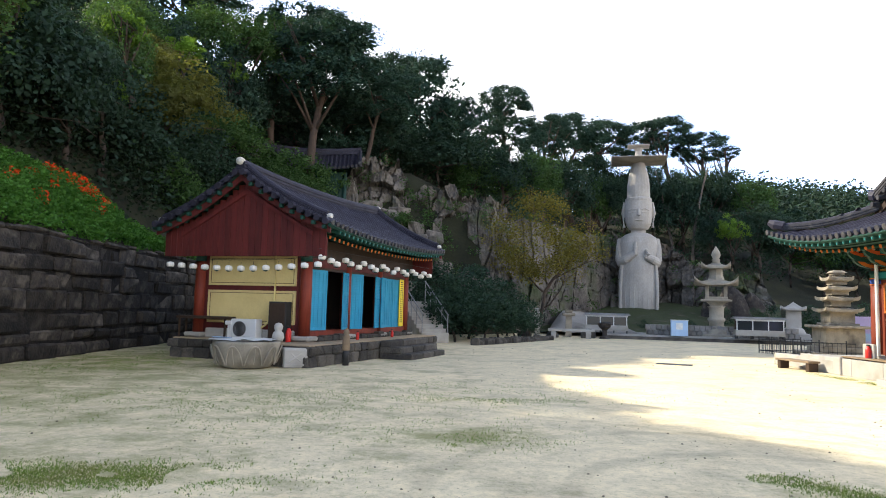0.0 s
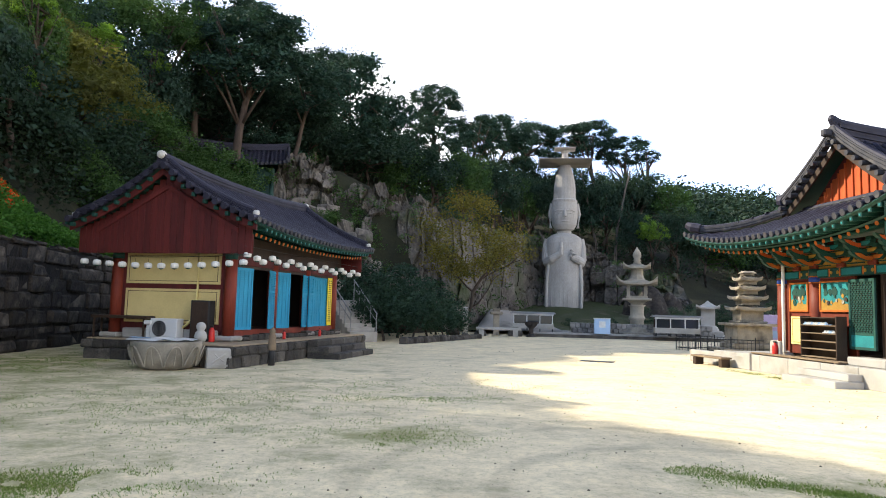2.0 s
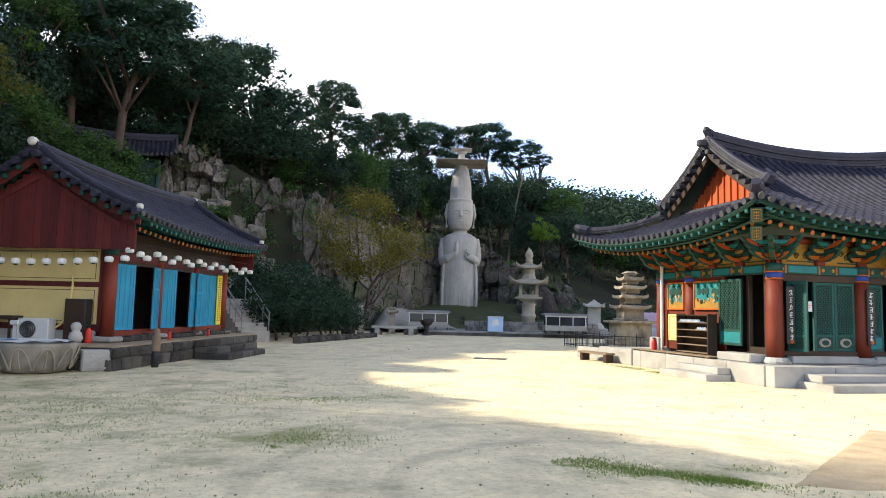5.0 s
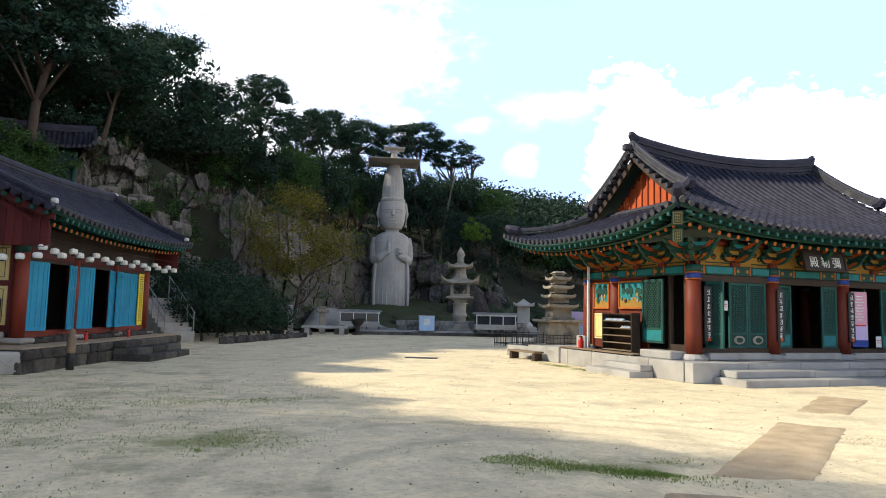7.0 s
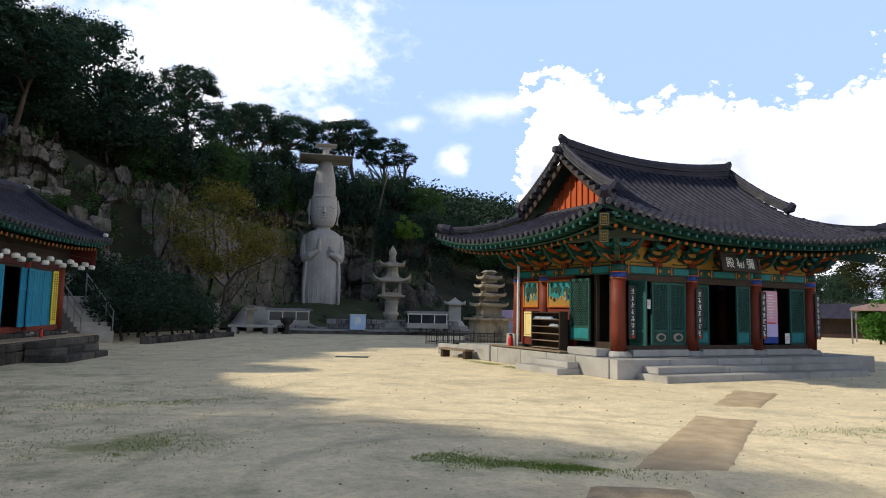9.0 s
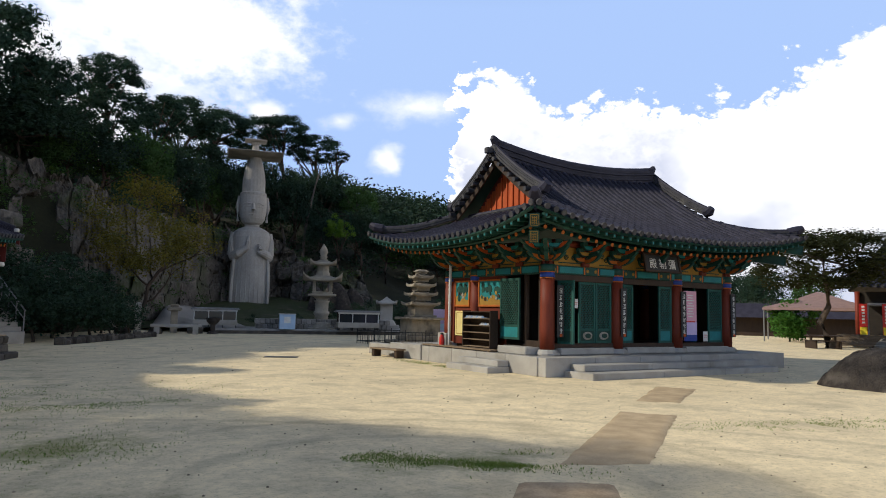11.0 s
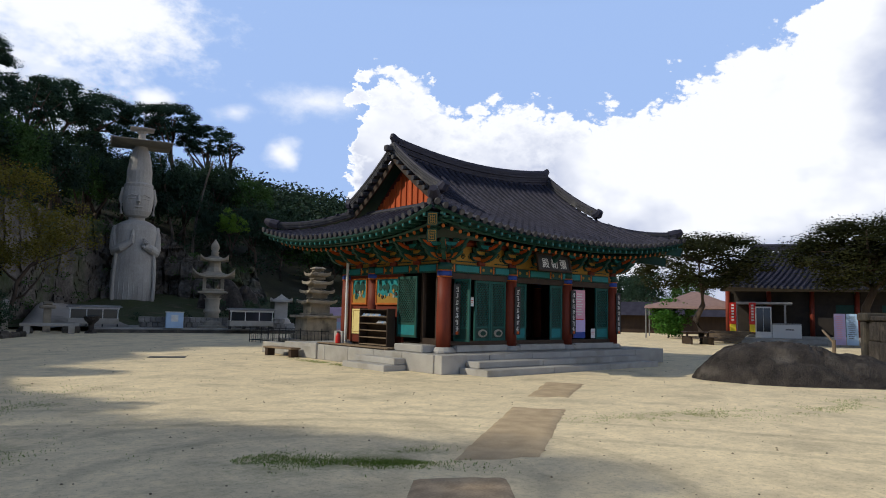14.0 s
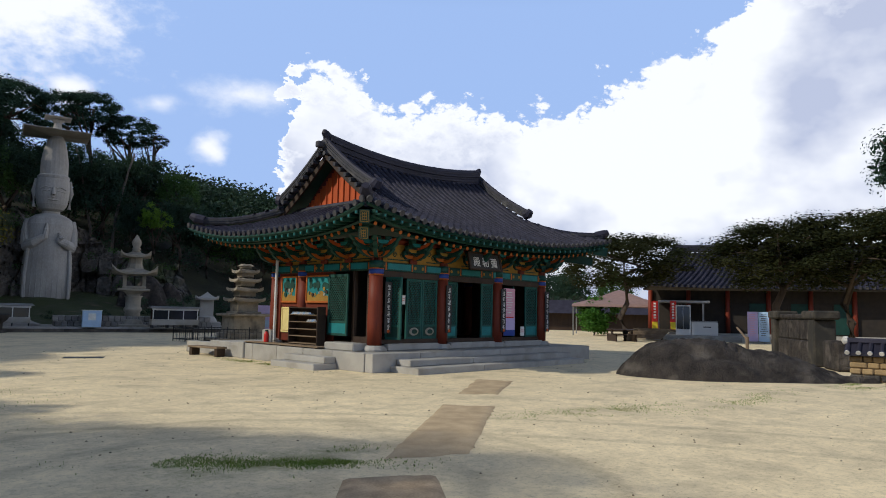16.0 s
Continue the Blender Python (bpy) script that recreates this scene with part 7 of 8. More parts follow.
part("core", Mesh().box(0.02, 0.05, 0, 6, 0.38, 0.68), M["mud"], lw)
part("coping", Mesh().prism([(-0.22, 0.68), (0.62, 0.68), (0.62, 0.74), (0.2, 1.02), (-0.22, 0.74)], "x", -0.1, 6.1), M["tile"], lw)
for k in range(24):
    x = -0.02 + 0.26 * k
    part("cover_tile", Mesh().tube([(x, 0.2, 1.02), (x, -0.24, 0.76)], 0.06, n=8), M["tile"], lw)
    part("tile_end", Mesh().tube([(x, -0.24, 0.765), (x, -0.265, 0.75)], 0.062, n=8), M["lime"], lw)
part("ridge", Mesh().box(-0.12, 0.1, 1.0, 6.1, 0.3, 1.14, 0.03), M["tile"], lw)
part("ridge_end", Mesh().lathe([(0.02, -0.1), (0.11, -0.05), (0.12, 0.05), (0.03, 0.12)], 8), M["lime"], lw, at=pose(-0.1, 0.2, 1.06, 0, 90, 0))

# ---- matting and drain in the yard ----
def strip(name, pts, mat, label):
    """A thin worn mat laid on the ground, between four corners."""
    a, b, c, d = [Vector((*p, 0)) for p in pts]
    def f(u, v):
        p = (a * (1 - u) + b * u) * (1 - v) + (d * (1 - u) + c * u) * v
        e = 0.16 * noise.noise(p * 3.1)
        k = 0 if 0 < u < 1 and 0 < v < 1 else 1
        return (p.x + e * k, p.y + e * k, 0.022 + 0.008 * noise.noise(p * 5) if not k else 0.002)
    return solid(name, Mesh().sheet(f, 14, 28), mat, label, "mat", kind="", fix=False, smooth=True)


strip("ground_mat", ((5.07, 5.65), (5.94, 5.18), (9.29, 7.53), (8.70, 8.21)), M["mat_fibre"], "brown woven coconut mat trodden into the sandy yard")
strip("ground_mat", ((10.06, 9.1), (10.68, 8.6), (13.0, 10.0), (12.56, 10.76)), M["mat_fibre"], "short brown woven coconut mat on the sandy yard")
strip("ground_mat", ((3.1, 4.1), (4.0, 3.6), (4.95, 4.75), (4.15, 5.2)), M["old_mat"], "brown worn mat remnant on the sandy yard")
solid("drain_cover", Mesh().box(-0.55, -0.3, 0, 0.55, 0.3, 0.012), M["black_metal"], "dark iron drain grating in the yard", "drain", pose(7.6, 22.2, 0, 0, 0, -25))

# ---- trees and plants ----


def limb_tube(m, p, d, length, r, rs, depth, tips, bend=0.25):
    pts, rad = [p.copy()], [r]
    n = 5
    for k in range(n):
        d = (d + Vector((rs.gauss(0, bend), rs.gauss(0, bend), rs.gauss(0.06, bend * 0.6)))).normalized()
        p = p + d * length / n
        pts.append(p.copy())
        rad.append(r * (1 - 0.5 * (k + 1) / n))
    m.tube(pts, rad, n=6 if depth else 9)
    tips.append(p.copy())
    if depth < 2:
        for k in range(3 if depth else 5):
            q = pts[rs.randint(2, n)]
            a = rs.uniform(0, 2 * math.pi)
            e = (d * 0.5 + Vector((math.cos(a), math.sin(a), rs.uniform(0.1, 0.7)))).normalized()
            limb_tube(m, q, e, length * rs.uniform(0.45, 0.65), r * 0.42, rs, depth + 1, tips, bend)


def broadleaf(name, label, seed, h, trunk_r, crown, leaf, clumps, per, size, lean=0.0, spread=0.9, gap=0.0, at=None, group="", kind="tree"):
    """Trunk with limbs; clumps of leaves round the limb tips and over an uneven crown. crown: radius, bottom, top."""
    rs = random.Random(seed)
    t = thing(name, label, kind, at, group)
    m, tips = Mesh(), []
    limb_tube(m, Vector((0, 0, -0.3)), Vector((lean, 0.05, 1)), h * 0.55, trunk_r, rs, 0, tips)
    part("trunk", m, M["bark"], t, smooth=True)
    R_, zb, zt = crown
    cs = []
    for p in tips:
        if p.z > zb * 0.8:
            cs.append(tuple(p))
    while len(cs) < clumps:
        a, k = rs.uniform(0, 2 * math.pi), rs.uniform(-1, 1)
        rr = math.sqrt(max(0, 1 - k * k)) * R_ * rs.uniform(0.55, 1.0) * (1 + 0.35 * noise.noise(Vector((math.cos(a), math.sin(a), k)) * 1.5 + Vector((seed, 0, 0))))
        if rs.random() < gap:
            continue
        cs.append((lean * h * 0.5 + rr * math.cos(a), rr * math.sin(a), (zb + zt) / 2 + k * (zt - zb) / 2 * rs.uniform(0.8, 1.0)))
    sp = [spread * rs.uniform(0.6, 1.25) for _ in cs]
    v, f = tree_leaves(cs, per, size, sp, seed, flat=0.75)
    part("crown", leaf_mesh("crown", v, f, M[leaf]), None, t)
    return t


def on_hill(az, d, lift=0.0):
    return bearing(az, d, max(0.0, hill(az, d)) + lift)


def plant(proto, az, d, s=1.0, turn=0.0, lift=-0.2, z=None):
    p = on_hill(az, d, lift)
    if z is not None:
        p.z = z
    k = s / proto.scale.x
    return copy_thing(proto, Matrix.LocRotScale(p, Euler((0, 0, radians(turn))), Vector((k, k, k))))


def place(proto, az, d, s=1.0, turn=0.0, lift=-0.2, z=None):
    p = on_hill(az, d, lift)
    if z is not None:
        p.z = z
    proto.matrix_basis = Matrix.LocRotScale(p, Euler((0, 0, radians(turn))), Vector((s, s, s)))


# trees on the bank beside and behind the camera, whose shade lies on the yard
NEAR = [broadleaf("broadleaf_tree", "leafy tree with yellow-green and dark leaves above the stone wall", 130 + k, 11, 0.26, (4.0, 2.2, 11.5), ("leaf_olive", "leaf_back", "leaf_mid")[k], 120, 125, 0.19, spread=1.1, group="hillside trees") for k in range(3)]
place(NEAR[0], -37, 24, 0.42, 0), place(NEAR[1], -47, 22, 0.62, 80), place(NEAR[2], -40.5, 19.5, 0.66, 150)
rt = random.Random(5)
for az, d, s in ((-36.5, 27.5, 0.45), (-44, 17.5, 0.66), (-50, 17, 0.72), (-58, 16, 0.75), (-42, 24, 0.58), (-50, 26, 0.8), (-60, 24, 0.7), (-72, 20, 0.6), (-85, 22, 0.6)):
    plant(NEAR[rt.randrange(3)], az + rt.uniform(-0.6, 0.6), d, s, rt.uniform(0, 360))


def crown_data(seed, lobes, per, leaf, aspect, mat, flat=0.8, lobe_r=0.34, pine_like=False):
    """A crown of radius one: rounded sprays of leaves over an uneven outline, each leaf turned outwards and up."""
    rs = np.random.RandomState(seed)
    cs, lr = [], []
    while len(cs) < lobes:
        d = rs.normal(0, 1, 3)
        d /= np.linalg.norm(d)
        if pine_like:
            k = rs.uniform(-0.85, 0.95)
            rad = math.sqrt(1 - k * k * 0.9) * rs.uniform(0.15, 1.0) ** 0.6
            a = rs.uniform(0, 2 * math.pi)
            c = np.array((rad * math.cos(a), rad * math.sin(a), k * 0.95))
        else:
            if d[2] < -0.55:
                continue
            c = d * rs.uniform(0.42, 0.88) * (1 + 0.35 * noise.noise(Vector(d) * 1.7 + Vector((seed, 0, 0))))
        cs.append(c), lr.append(lobe_r * rs.uniform(0.6, 1.25))
    cs, lr = np.array(cs), np.array(lr)
    c = np.repeat(cs, per, axis=0)
    r = np.repeat(lr, per)[:, None]
    n = len(c)
    d = rs.normal(0, 1, (n, 3))
    d /= np.linalg.norm(d, axis=1)[:, None]
    out = c / np.maximum(0.2, np.linalg.norm(c, axis=1))[:, None] + np.array((0, 0, 0.9))
    d[(d * out).sum(1) < -0.35] *= -1
    sq = np.array((1, 1, flat))
    p = c + d * sq * r * rs.uniform(0.62, 1.12, (n, 1))
    nm = d * 0.9 + np.array((0, 0, 0.45)) + rs.normal(0, 0.42, (n, 3))
    nm /= np.linalg.norm(nm, axis=1)[:, None]
    a = np.cross(nm, rs.normal(0, 1, (n, 3)))
    a /= np.linalg.norm(a, axis=1)[:, None]
    b = np.cross(nm, a)
    s = leaf * rs.uniform(0.6, 1.35, (n, 1))
    v = np.stack([p - a * s * 0.5, p + b * s * aspect * 0.5, p + a * s * 0.55, p - b * s * aspect * 0.5], 1).reshape(-1, 3)
    f = np.arange(4 * n).reshape(-1, 4)
    # larger inner leaves close the heart of each spray
    m = max(10, per // 5)
    c = np.repeat(cs, m, axis=0)
    p = c + rs.normal(0, 0.3, (len(c), 3)) * sq * np.repeat(lr, m)[:, None]
    a, b = rs.normal(0, 1, (len(c), 3)), rs.normal(0, 1, (len(c), 3))
    a /= np.linalg.norm(a, axis=1)[:, None]
    b = np.cross(a, b)
    b /= np.linalg.norm(b, axis=1)[:, None]
    s = leaf * 1.9
    iv = np.stack([p - a * s * 0.5, p + b * s * 0.35, p + a * s * 0.5, p - b * s * 0.35], 1).reshape(-1, 3)
    fi = np.arange(4 * len(c)).reshape(-1, 4) + len(v)
    return leaf_mesh("crown", np.vstack([v, iv]) * 0.82, np.vstack([f, fi]), M[mat])


CROWN = {
    "dark": [crown_data(201 + k, 72, 104, 0.057, 0.66, "leaf_dark", flat=0.95) for k in range(2)],
    "mid": [crown_data(211 + k, 72, 104, 0.057, 0.66, "leaf_mid", flat=0.95) for k in range(2)],
    "olive": [crown_data(221, 64, 160, 0.056, 0.5, "leaf_olive", flat=0.42, lobe_r=0.36)],
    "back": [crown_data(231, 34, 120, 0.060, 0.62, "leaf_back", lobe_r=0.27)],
    "pine": [crown_data(241 + k, 90, 165, 0.058, 0.36, "needle", flat=0.95, lobe_r=0.29, pine_like=True) for k in range(3)],
    "pine_open": [crown_data(251 + k, 64, 170, 0.058, 0.36, "needle", flat=0.85, lobe_r=0.27, pine_like=True) for k in range(2)],
    "rank": [crown_data(281 + k, 46, 64, 0.085, 0.66, "leaf_dark", flat=0.95, lobe_r=0.36) for k in range(2)],
    # sunlight on this pine is put in by using the lighter leaf_mid colour
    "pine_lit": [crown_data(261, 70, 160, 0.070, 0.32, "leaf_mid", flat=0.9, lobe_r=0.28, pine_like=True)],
}
TREE_WORDS = {
    "dark": ("broadleaf_tree", "dense dark green deciduous tree on the hillside", "hillside trees"),
    "mid": ("broadleaf_tree", "mid-green leafy tree among darker ones on the hillside", "hillside trees"),
    "olive": ("maple_tree", "olive and bronze maple with level sprays on the hillside", "hillside trees"),
    "back": ("young_tree", "young hillside tree, backlight put into its light yellow-green leaf colour", "hillside trees"),
    "pine": ("pine_tree", "dark red pine with bent trunk and dense rounded crown", "hillside pines"),
    "pine_open": ("pine_tree", "dark red pine with open needle pads on the ridge", "hillside pines"),
    "rank": ("broadleaf_tree", "dark green tree deep in the hillside wood", "hillside trees"),
    "pine_lit": ("pine_tree", "broad pine beside the shrine, sunlight put into its light green crown", "hillside pines"),
}


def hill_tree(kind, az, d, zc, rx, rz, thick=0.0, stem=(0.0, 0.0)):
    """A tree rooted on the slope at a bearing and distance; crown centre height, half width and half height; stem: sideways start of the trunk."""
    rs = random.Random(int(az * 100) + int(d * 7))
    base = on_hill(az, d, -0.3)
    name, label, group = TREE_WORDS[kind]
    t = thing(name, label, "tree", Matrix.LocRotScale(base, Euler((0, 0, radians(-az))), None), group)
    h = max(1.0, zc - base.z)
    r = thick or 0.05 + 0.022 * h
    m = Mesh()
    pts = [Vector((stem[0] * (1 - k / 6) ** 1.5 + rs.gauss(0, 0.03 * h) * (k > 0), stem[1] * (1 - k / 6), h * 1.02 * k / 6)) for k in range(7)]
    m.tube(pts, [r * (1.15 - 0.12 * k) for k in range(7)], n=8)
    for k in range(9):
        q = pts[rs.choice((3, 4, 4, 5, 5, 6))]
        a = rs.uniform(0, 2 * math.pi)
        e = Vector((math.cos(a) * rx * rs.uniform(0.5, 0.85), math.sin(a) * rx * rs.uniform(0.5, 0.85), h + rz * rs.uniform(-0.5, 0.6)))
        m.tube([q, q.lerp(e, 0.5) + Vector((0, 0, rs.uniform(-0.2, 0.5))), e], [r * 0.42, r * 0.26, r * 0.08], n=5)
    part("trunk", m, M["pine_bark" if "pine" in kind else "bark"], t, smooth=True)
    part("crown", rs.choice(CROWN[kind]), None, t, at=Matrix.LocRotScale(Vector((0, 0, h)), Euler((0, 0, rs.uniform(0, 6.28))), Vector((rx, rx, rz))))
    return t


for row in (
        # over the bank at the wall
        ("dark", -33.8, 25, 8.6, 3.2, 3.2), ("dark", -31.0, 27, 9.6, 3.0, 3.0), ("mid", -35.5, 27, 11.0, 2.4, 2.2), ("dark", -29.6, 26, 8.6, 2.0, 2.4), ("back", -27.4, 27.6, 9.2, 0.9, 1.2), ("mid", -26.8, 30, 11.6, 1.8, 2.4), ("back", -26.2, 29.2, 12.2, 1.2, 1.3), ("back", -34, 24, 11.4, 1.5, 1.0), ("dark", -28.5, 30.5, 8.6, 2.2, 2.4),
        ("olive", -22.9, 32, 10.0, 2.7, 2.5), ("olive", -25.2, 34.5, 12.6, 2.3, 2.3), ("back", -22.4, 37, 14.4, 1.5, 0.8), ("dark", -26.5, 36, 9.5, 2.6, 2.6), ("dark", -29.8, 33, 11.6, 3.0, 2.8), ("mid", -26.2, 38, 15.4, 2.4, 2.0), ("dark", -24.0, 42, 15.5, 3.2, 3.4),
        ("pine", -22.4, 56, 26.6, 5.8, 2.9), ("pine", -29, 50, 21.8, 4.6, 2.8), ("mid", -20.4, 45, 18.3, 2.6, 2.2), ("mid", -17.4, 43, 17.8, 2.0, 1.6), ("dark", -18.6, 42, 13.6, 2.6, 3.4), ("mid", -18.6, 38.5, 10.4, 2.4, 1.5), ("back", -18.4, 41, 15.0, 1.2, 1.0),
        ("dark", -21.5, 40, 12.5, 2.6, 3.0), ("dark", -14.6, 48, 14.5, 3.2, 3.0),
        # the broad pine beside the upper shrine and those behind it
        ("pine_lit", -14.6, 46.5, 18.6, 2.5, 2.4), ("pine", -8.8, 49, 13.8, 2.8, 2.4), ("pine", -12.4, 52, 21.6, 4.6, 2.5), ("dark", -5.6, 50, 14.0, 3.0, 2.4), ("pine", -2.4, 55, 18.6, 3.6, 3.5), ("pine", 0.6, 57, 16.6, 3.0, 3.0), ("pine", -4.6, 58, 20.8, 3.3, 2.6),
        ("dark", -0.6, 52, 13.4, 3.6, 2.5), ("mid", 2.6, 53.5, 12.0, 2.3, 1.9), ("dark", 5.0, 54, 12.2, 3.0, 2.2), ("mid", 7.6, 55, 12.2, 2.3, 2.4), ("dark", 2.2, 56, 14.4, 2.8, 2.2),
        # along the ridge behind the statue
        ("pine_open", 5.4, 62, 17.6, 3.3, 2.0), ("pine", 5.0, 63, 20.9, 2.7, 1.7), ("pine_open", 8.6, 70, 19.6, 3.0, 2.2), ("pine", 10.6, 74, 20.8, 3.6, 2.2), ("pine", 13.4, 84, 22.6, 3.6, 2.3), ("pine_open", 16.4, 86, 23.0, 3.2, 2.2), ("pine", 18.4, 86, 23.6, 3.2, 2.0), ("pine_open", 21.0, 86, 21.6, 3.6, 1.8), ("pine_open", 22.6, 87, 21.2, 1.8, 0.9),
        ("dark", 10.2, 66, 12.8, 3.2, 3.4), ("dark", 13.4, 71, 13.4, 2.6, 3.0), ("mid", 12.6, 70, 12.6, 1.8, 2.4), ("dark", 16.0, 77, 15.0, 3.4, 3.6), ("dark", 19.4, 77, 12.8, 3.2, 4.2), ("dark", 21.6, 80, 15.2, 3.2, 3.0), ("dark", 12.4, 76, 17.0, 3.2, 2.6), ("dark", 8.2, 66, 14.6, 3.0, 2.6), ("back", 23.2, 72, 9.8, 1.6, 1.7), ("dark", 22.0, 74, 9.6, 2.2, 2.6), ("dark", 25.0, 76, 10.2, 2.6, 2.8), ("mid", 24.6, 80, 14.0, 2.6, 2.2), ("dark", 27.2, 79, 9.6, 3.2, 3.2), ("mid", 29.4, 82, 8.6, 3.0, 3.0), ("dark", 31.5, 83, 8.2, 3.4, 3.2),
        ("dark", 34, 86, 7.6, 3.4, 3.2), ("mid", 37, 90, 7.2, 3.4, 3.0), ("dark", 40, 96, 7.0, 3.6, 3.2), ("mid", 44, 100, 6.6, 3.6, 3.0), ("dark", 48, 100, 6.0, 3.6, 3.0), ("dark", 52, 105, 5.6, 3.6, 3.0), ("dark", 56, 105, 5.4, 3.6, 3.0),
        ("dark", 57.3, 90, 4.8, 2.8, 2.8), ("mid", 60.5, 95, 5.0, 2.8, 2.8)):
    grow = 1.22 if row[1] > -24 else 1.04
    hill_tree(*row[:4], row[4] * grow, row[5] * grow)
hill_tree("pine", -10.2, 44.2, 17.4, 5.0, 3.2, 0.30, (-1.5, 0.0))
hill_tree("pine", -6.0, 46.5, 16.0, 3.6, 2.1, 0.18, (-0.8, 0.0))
# a second and third rank close the wood behind them
for az, d, zc, rx, rz in [(-25 + 3.1 * k, 55, 17.2 - 0.12 * k, 3.9, 3.4) for k in range(7)] + [(-4.5 + 2.6 * k, 61, 15.2 - 0.6 * k, 3.4, 2.9) for k in range(4)] + \
        [(5.5 + 2.35 * k, 80 + 3 * (k % 2), 14.6, 3.5, 3.6) for k in range(8)] + [(7.0 + 2.4 * k, 93, 16.8, 3.6, 2.6) for k in range(7)]:
    hill_tree("rank", az, d, zc, rx, rz)

# far woods: one sheet of leaf clumps over the distant ridge
cs = []
rf = random.Random(9)
for k in range(4600):
    az, d = rf.uniform(20, 52), rf.uniform(92, 235)
    z = hill(az, d)
    if z > 0.5:
        cs.append(tuple(bearing(az, d, z + rf.uniform(0.5, 6.5) * rf.uniform(0.4, 1.0))))
v, f = tree_leaves(cs, 34, 0.66, 2.0, 3, flat=0.8)
solid("far_woods", leaf_mesh("far_woods", v, f, M["far_leaf"]), None, "far wooded ridge of mixed green trees", "woods", kind="stuff")
cs = []
for k in range(4600):
    az, d = rf.uniform(-46, 30), rf.uniform(15, 100)
    z = hill(az, d)
    p = bearing(az, d, z + rf.uniform(0, 1.7))
    if -17 < az < 8 and d < 50:
        continue
    if z > 2.5 and (p.x < -13.0 or p.y > 23.5 and p.x < -11.2) or d > 52 and z > 5:
        cs.append(tuple(p))
v, f = tree_leaves(cs, 26, 0.27, 1.3, 4, flat=0.7)
solid("undergrowth", leaf_mesh("undergrowth", v, f, M["leaf_dark"]), None, "dark undergrowth between the hillside trees", "undergrowth", kind="stuff")
# low bushes in the shade-coloured leaf copy darken the slope
cs = []
for k in range(2100):
    az, d = rf.uniform(-44, -17), rf.uniform(15, 43)
    z = hill(az, d)
    p = bearing(az, d, z + rf.uniform(0, 1.5))
    if z > 1.5 and (p.x < -12.9 or p.y > 23.5 and p.x < -11.2):
        cs.append(tuple(p))
v, f = tree_leaves(cs, 44, 0.18, 0.95, 45, flat=0.8)
solid("undergrowth", leaf_mesh("undergrowth", v, f, M["leaf_shade"]), None, "low bushes behind the bank, slope shade put into their dark leaves", "undergrowth", kind="stuff")
cs = []
for k in range(420):                                   # low plants on the slope under the rock face
    az, d = rf.uniform(-17, 6), rf.uniform(38, 46.5)
    z = hill(az, d)
    if z > 0.8 and noise.noise(bearing(az, d) * 0.5) > -0.15:
        cs.append(tuple(bearing(az, d, z + rf.uniform(0, 0.7))))
v, f = tree_leaves(cs, 60, 0.14, 0.6, 44, flat=0.6)
solid("undergrowth", leaf_mesh("undergrowth", v, f, M["leaf_mid"]), None, "low green plants on the slope under the rock face", "undergrowth", kind="stuff")

# yellowing tree by the cliff, snags behind the statue
yt = broadleaf("yellowing_tree", "thin-leaved tree turning yellow-green before the cliff", 77, 9.0, 0.15, (3.3, 3.4, 9.0), "leaf_yellow", 130, 105, 0.135, spread=0.95, gap=0.1)
place(yt, 7.9, 45, 1.02, 30, z=0.2)
for az, d, h, ln, sd in ((20.3, 75, 11.5, 0.03, 3), (18.9, 77, 10, -0.06, 5)):
    m, tips = Mesh(), []
    rs = random.Random(sd)
    limb_tube(m, Vector((0, 0, -0.3)), Vector((ln, 0, 1)), h, 0.17, rs, 2, tips, 0.07)
    solid("bare_trunk", m, M["snag"], "tall bare grey tree trunk behind the statue", "tree", Matrix.Translation(on_hill(az, d)), smooth=True, group="bare trunks")

# dark shrubs at the foot of the cliff, on a low bank edged with stones
SHR = broadleaf("shrub", "dark evergreen shrub on the low stone-edged bank", 90, 2.4, 0.07, (1.5, 0.3, 2.7), "leaf_dark", 55, 74, 0.135, spread=0.55, group="shrubs", kind="shrub")
GRN = broadleaf("shrub", "green leafy shrub on the slope under the trees", 93, 2.4, 0.07, (1.6, 0.2, 2.3), "leaf_mid", 55, 74, 0.13, spread=0.55, group="shrubs", kind="shrub")
place(SHR, 1.2, 33, 1.05, 0, z=0.2)
for az, d, s in ((3.6, 34, 1.0), (2.4, 37, 1.3), (0.2, 38, 1.35), (4.8, 38, 1.1), (6.2, 37, 0.85), (-1.2, 37, 1.3), (3.0, 42, 1.4), (5.6, 43, 1.1), (7.5, 41, 0.7), (0.5, 43, 1.2), (-3, 41, 1.2), (-6, 40, 1.2), (-9, 39, 1.2), (-12, 38, 1.2), (-15.5, 37, 1.3), (-19, 36, 1.3), (-22.5, 33, 1.4), (-24.5, 30, 1.3), (-27, 29, 1.3), (-29.5, 28.5, 1.3), (-31.5, 27.5, 1.2), (-33.5, 26, 1.2), (-35.5, 24.5, 1.2), (-28, 33.5, 1.4),
                 (16.5, 53.5, 0.35), (20, 54, 0.4), (24.8, 55, 0.7), (26, 56, 0.8), (28.4, 56, 0.8), (30, 56, 0.8), (32, 57, 0.9), (22.6, 56, 0.7)):
    plant(SHR, az, d, s, rt.uniform(0, 360), z=max(0.15, hill(az, d) - 0.2) if az < -4 else 0.15)
place(GRN, -21.5, 31, 0.9, 0)
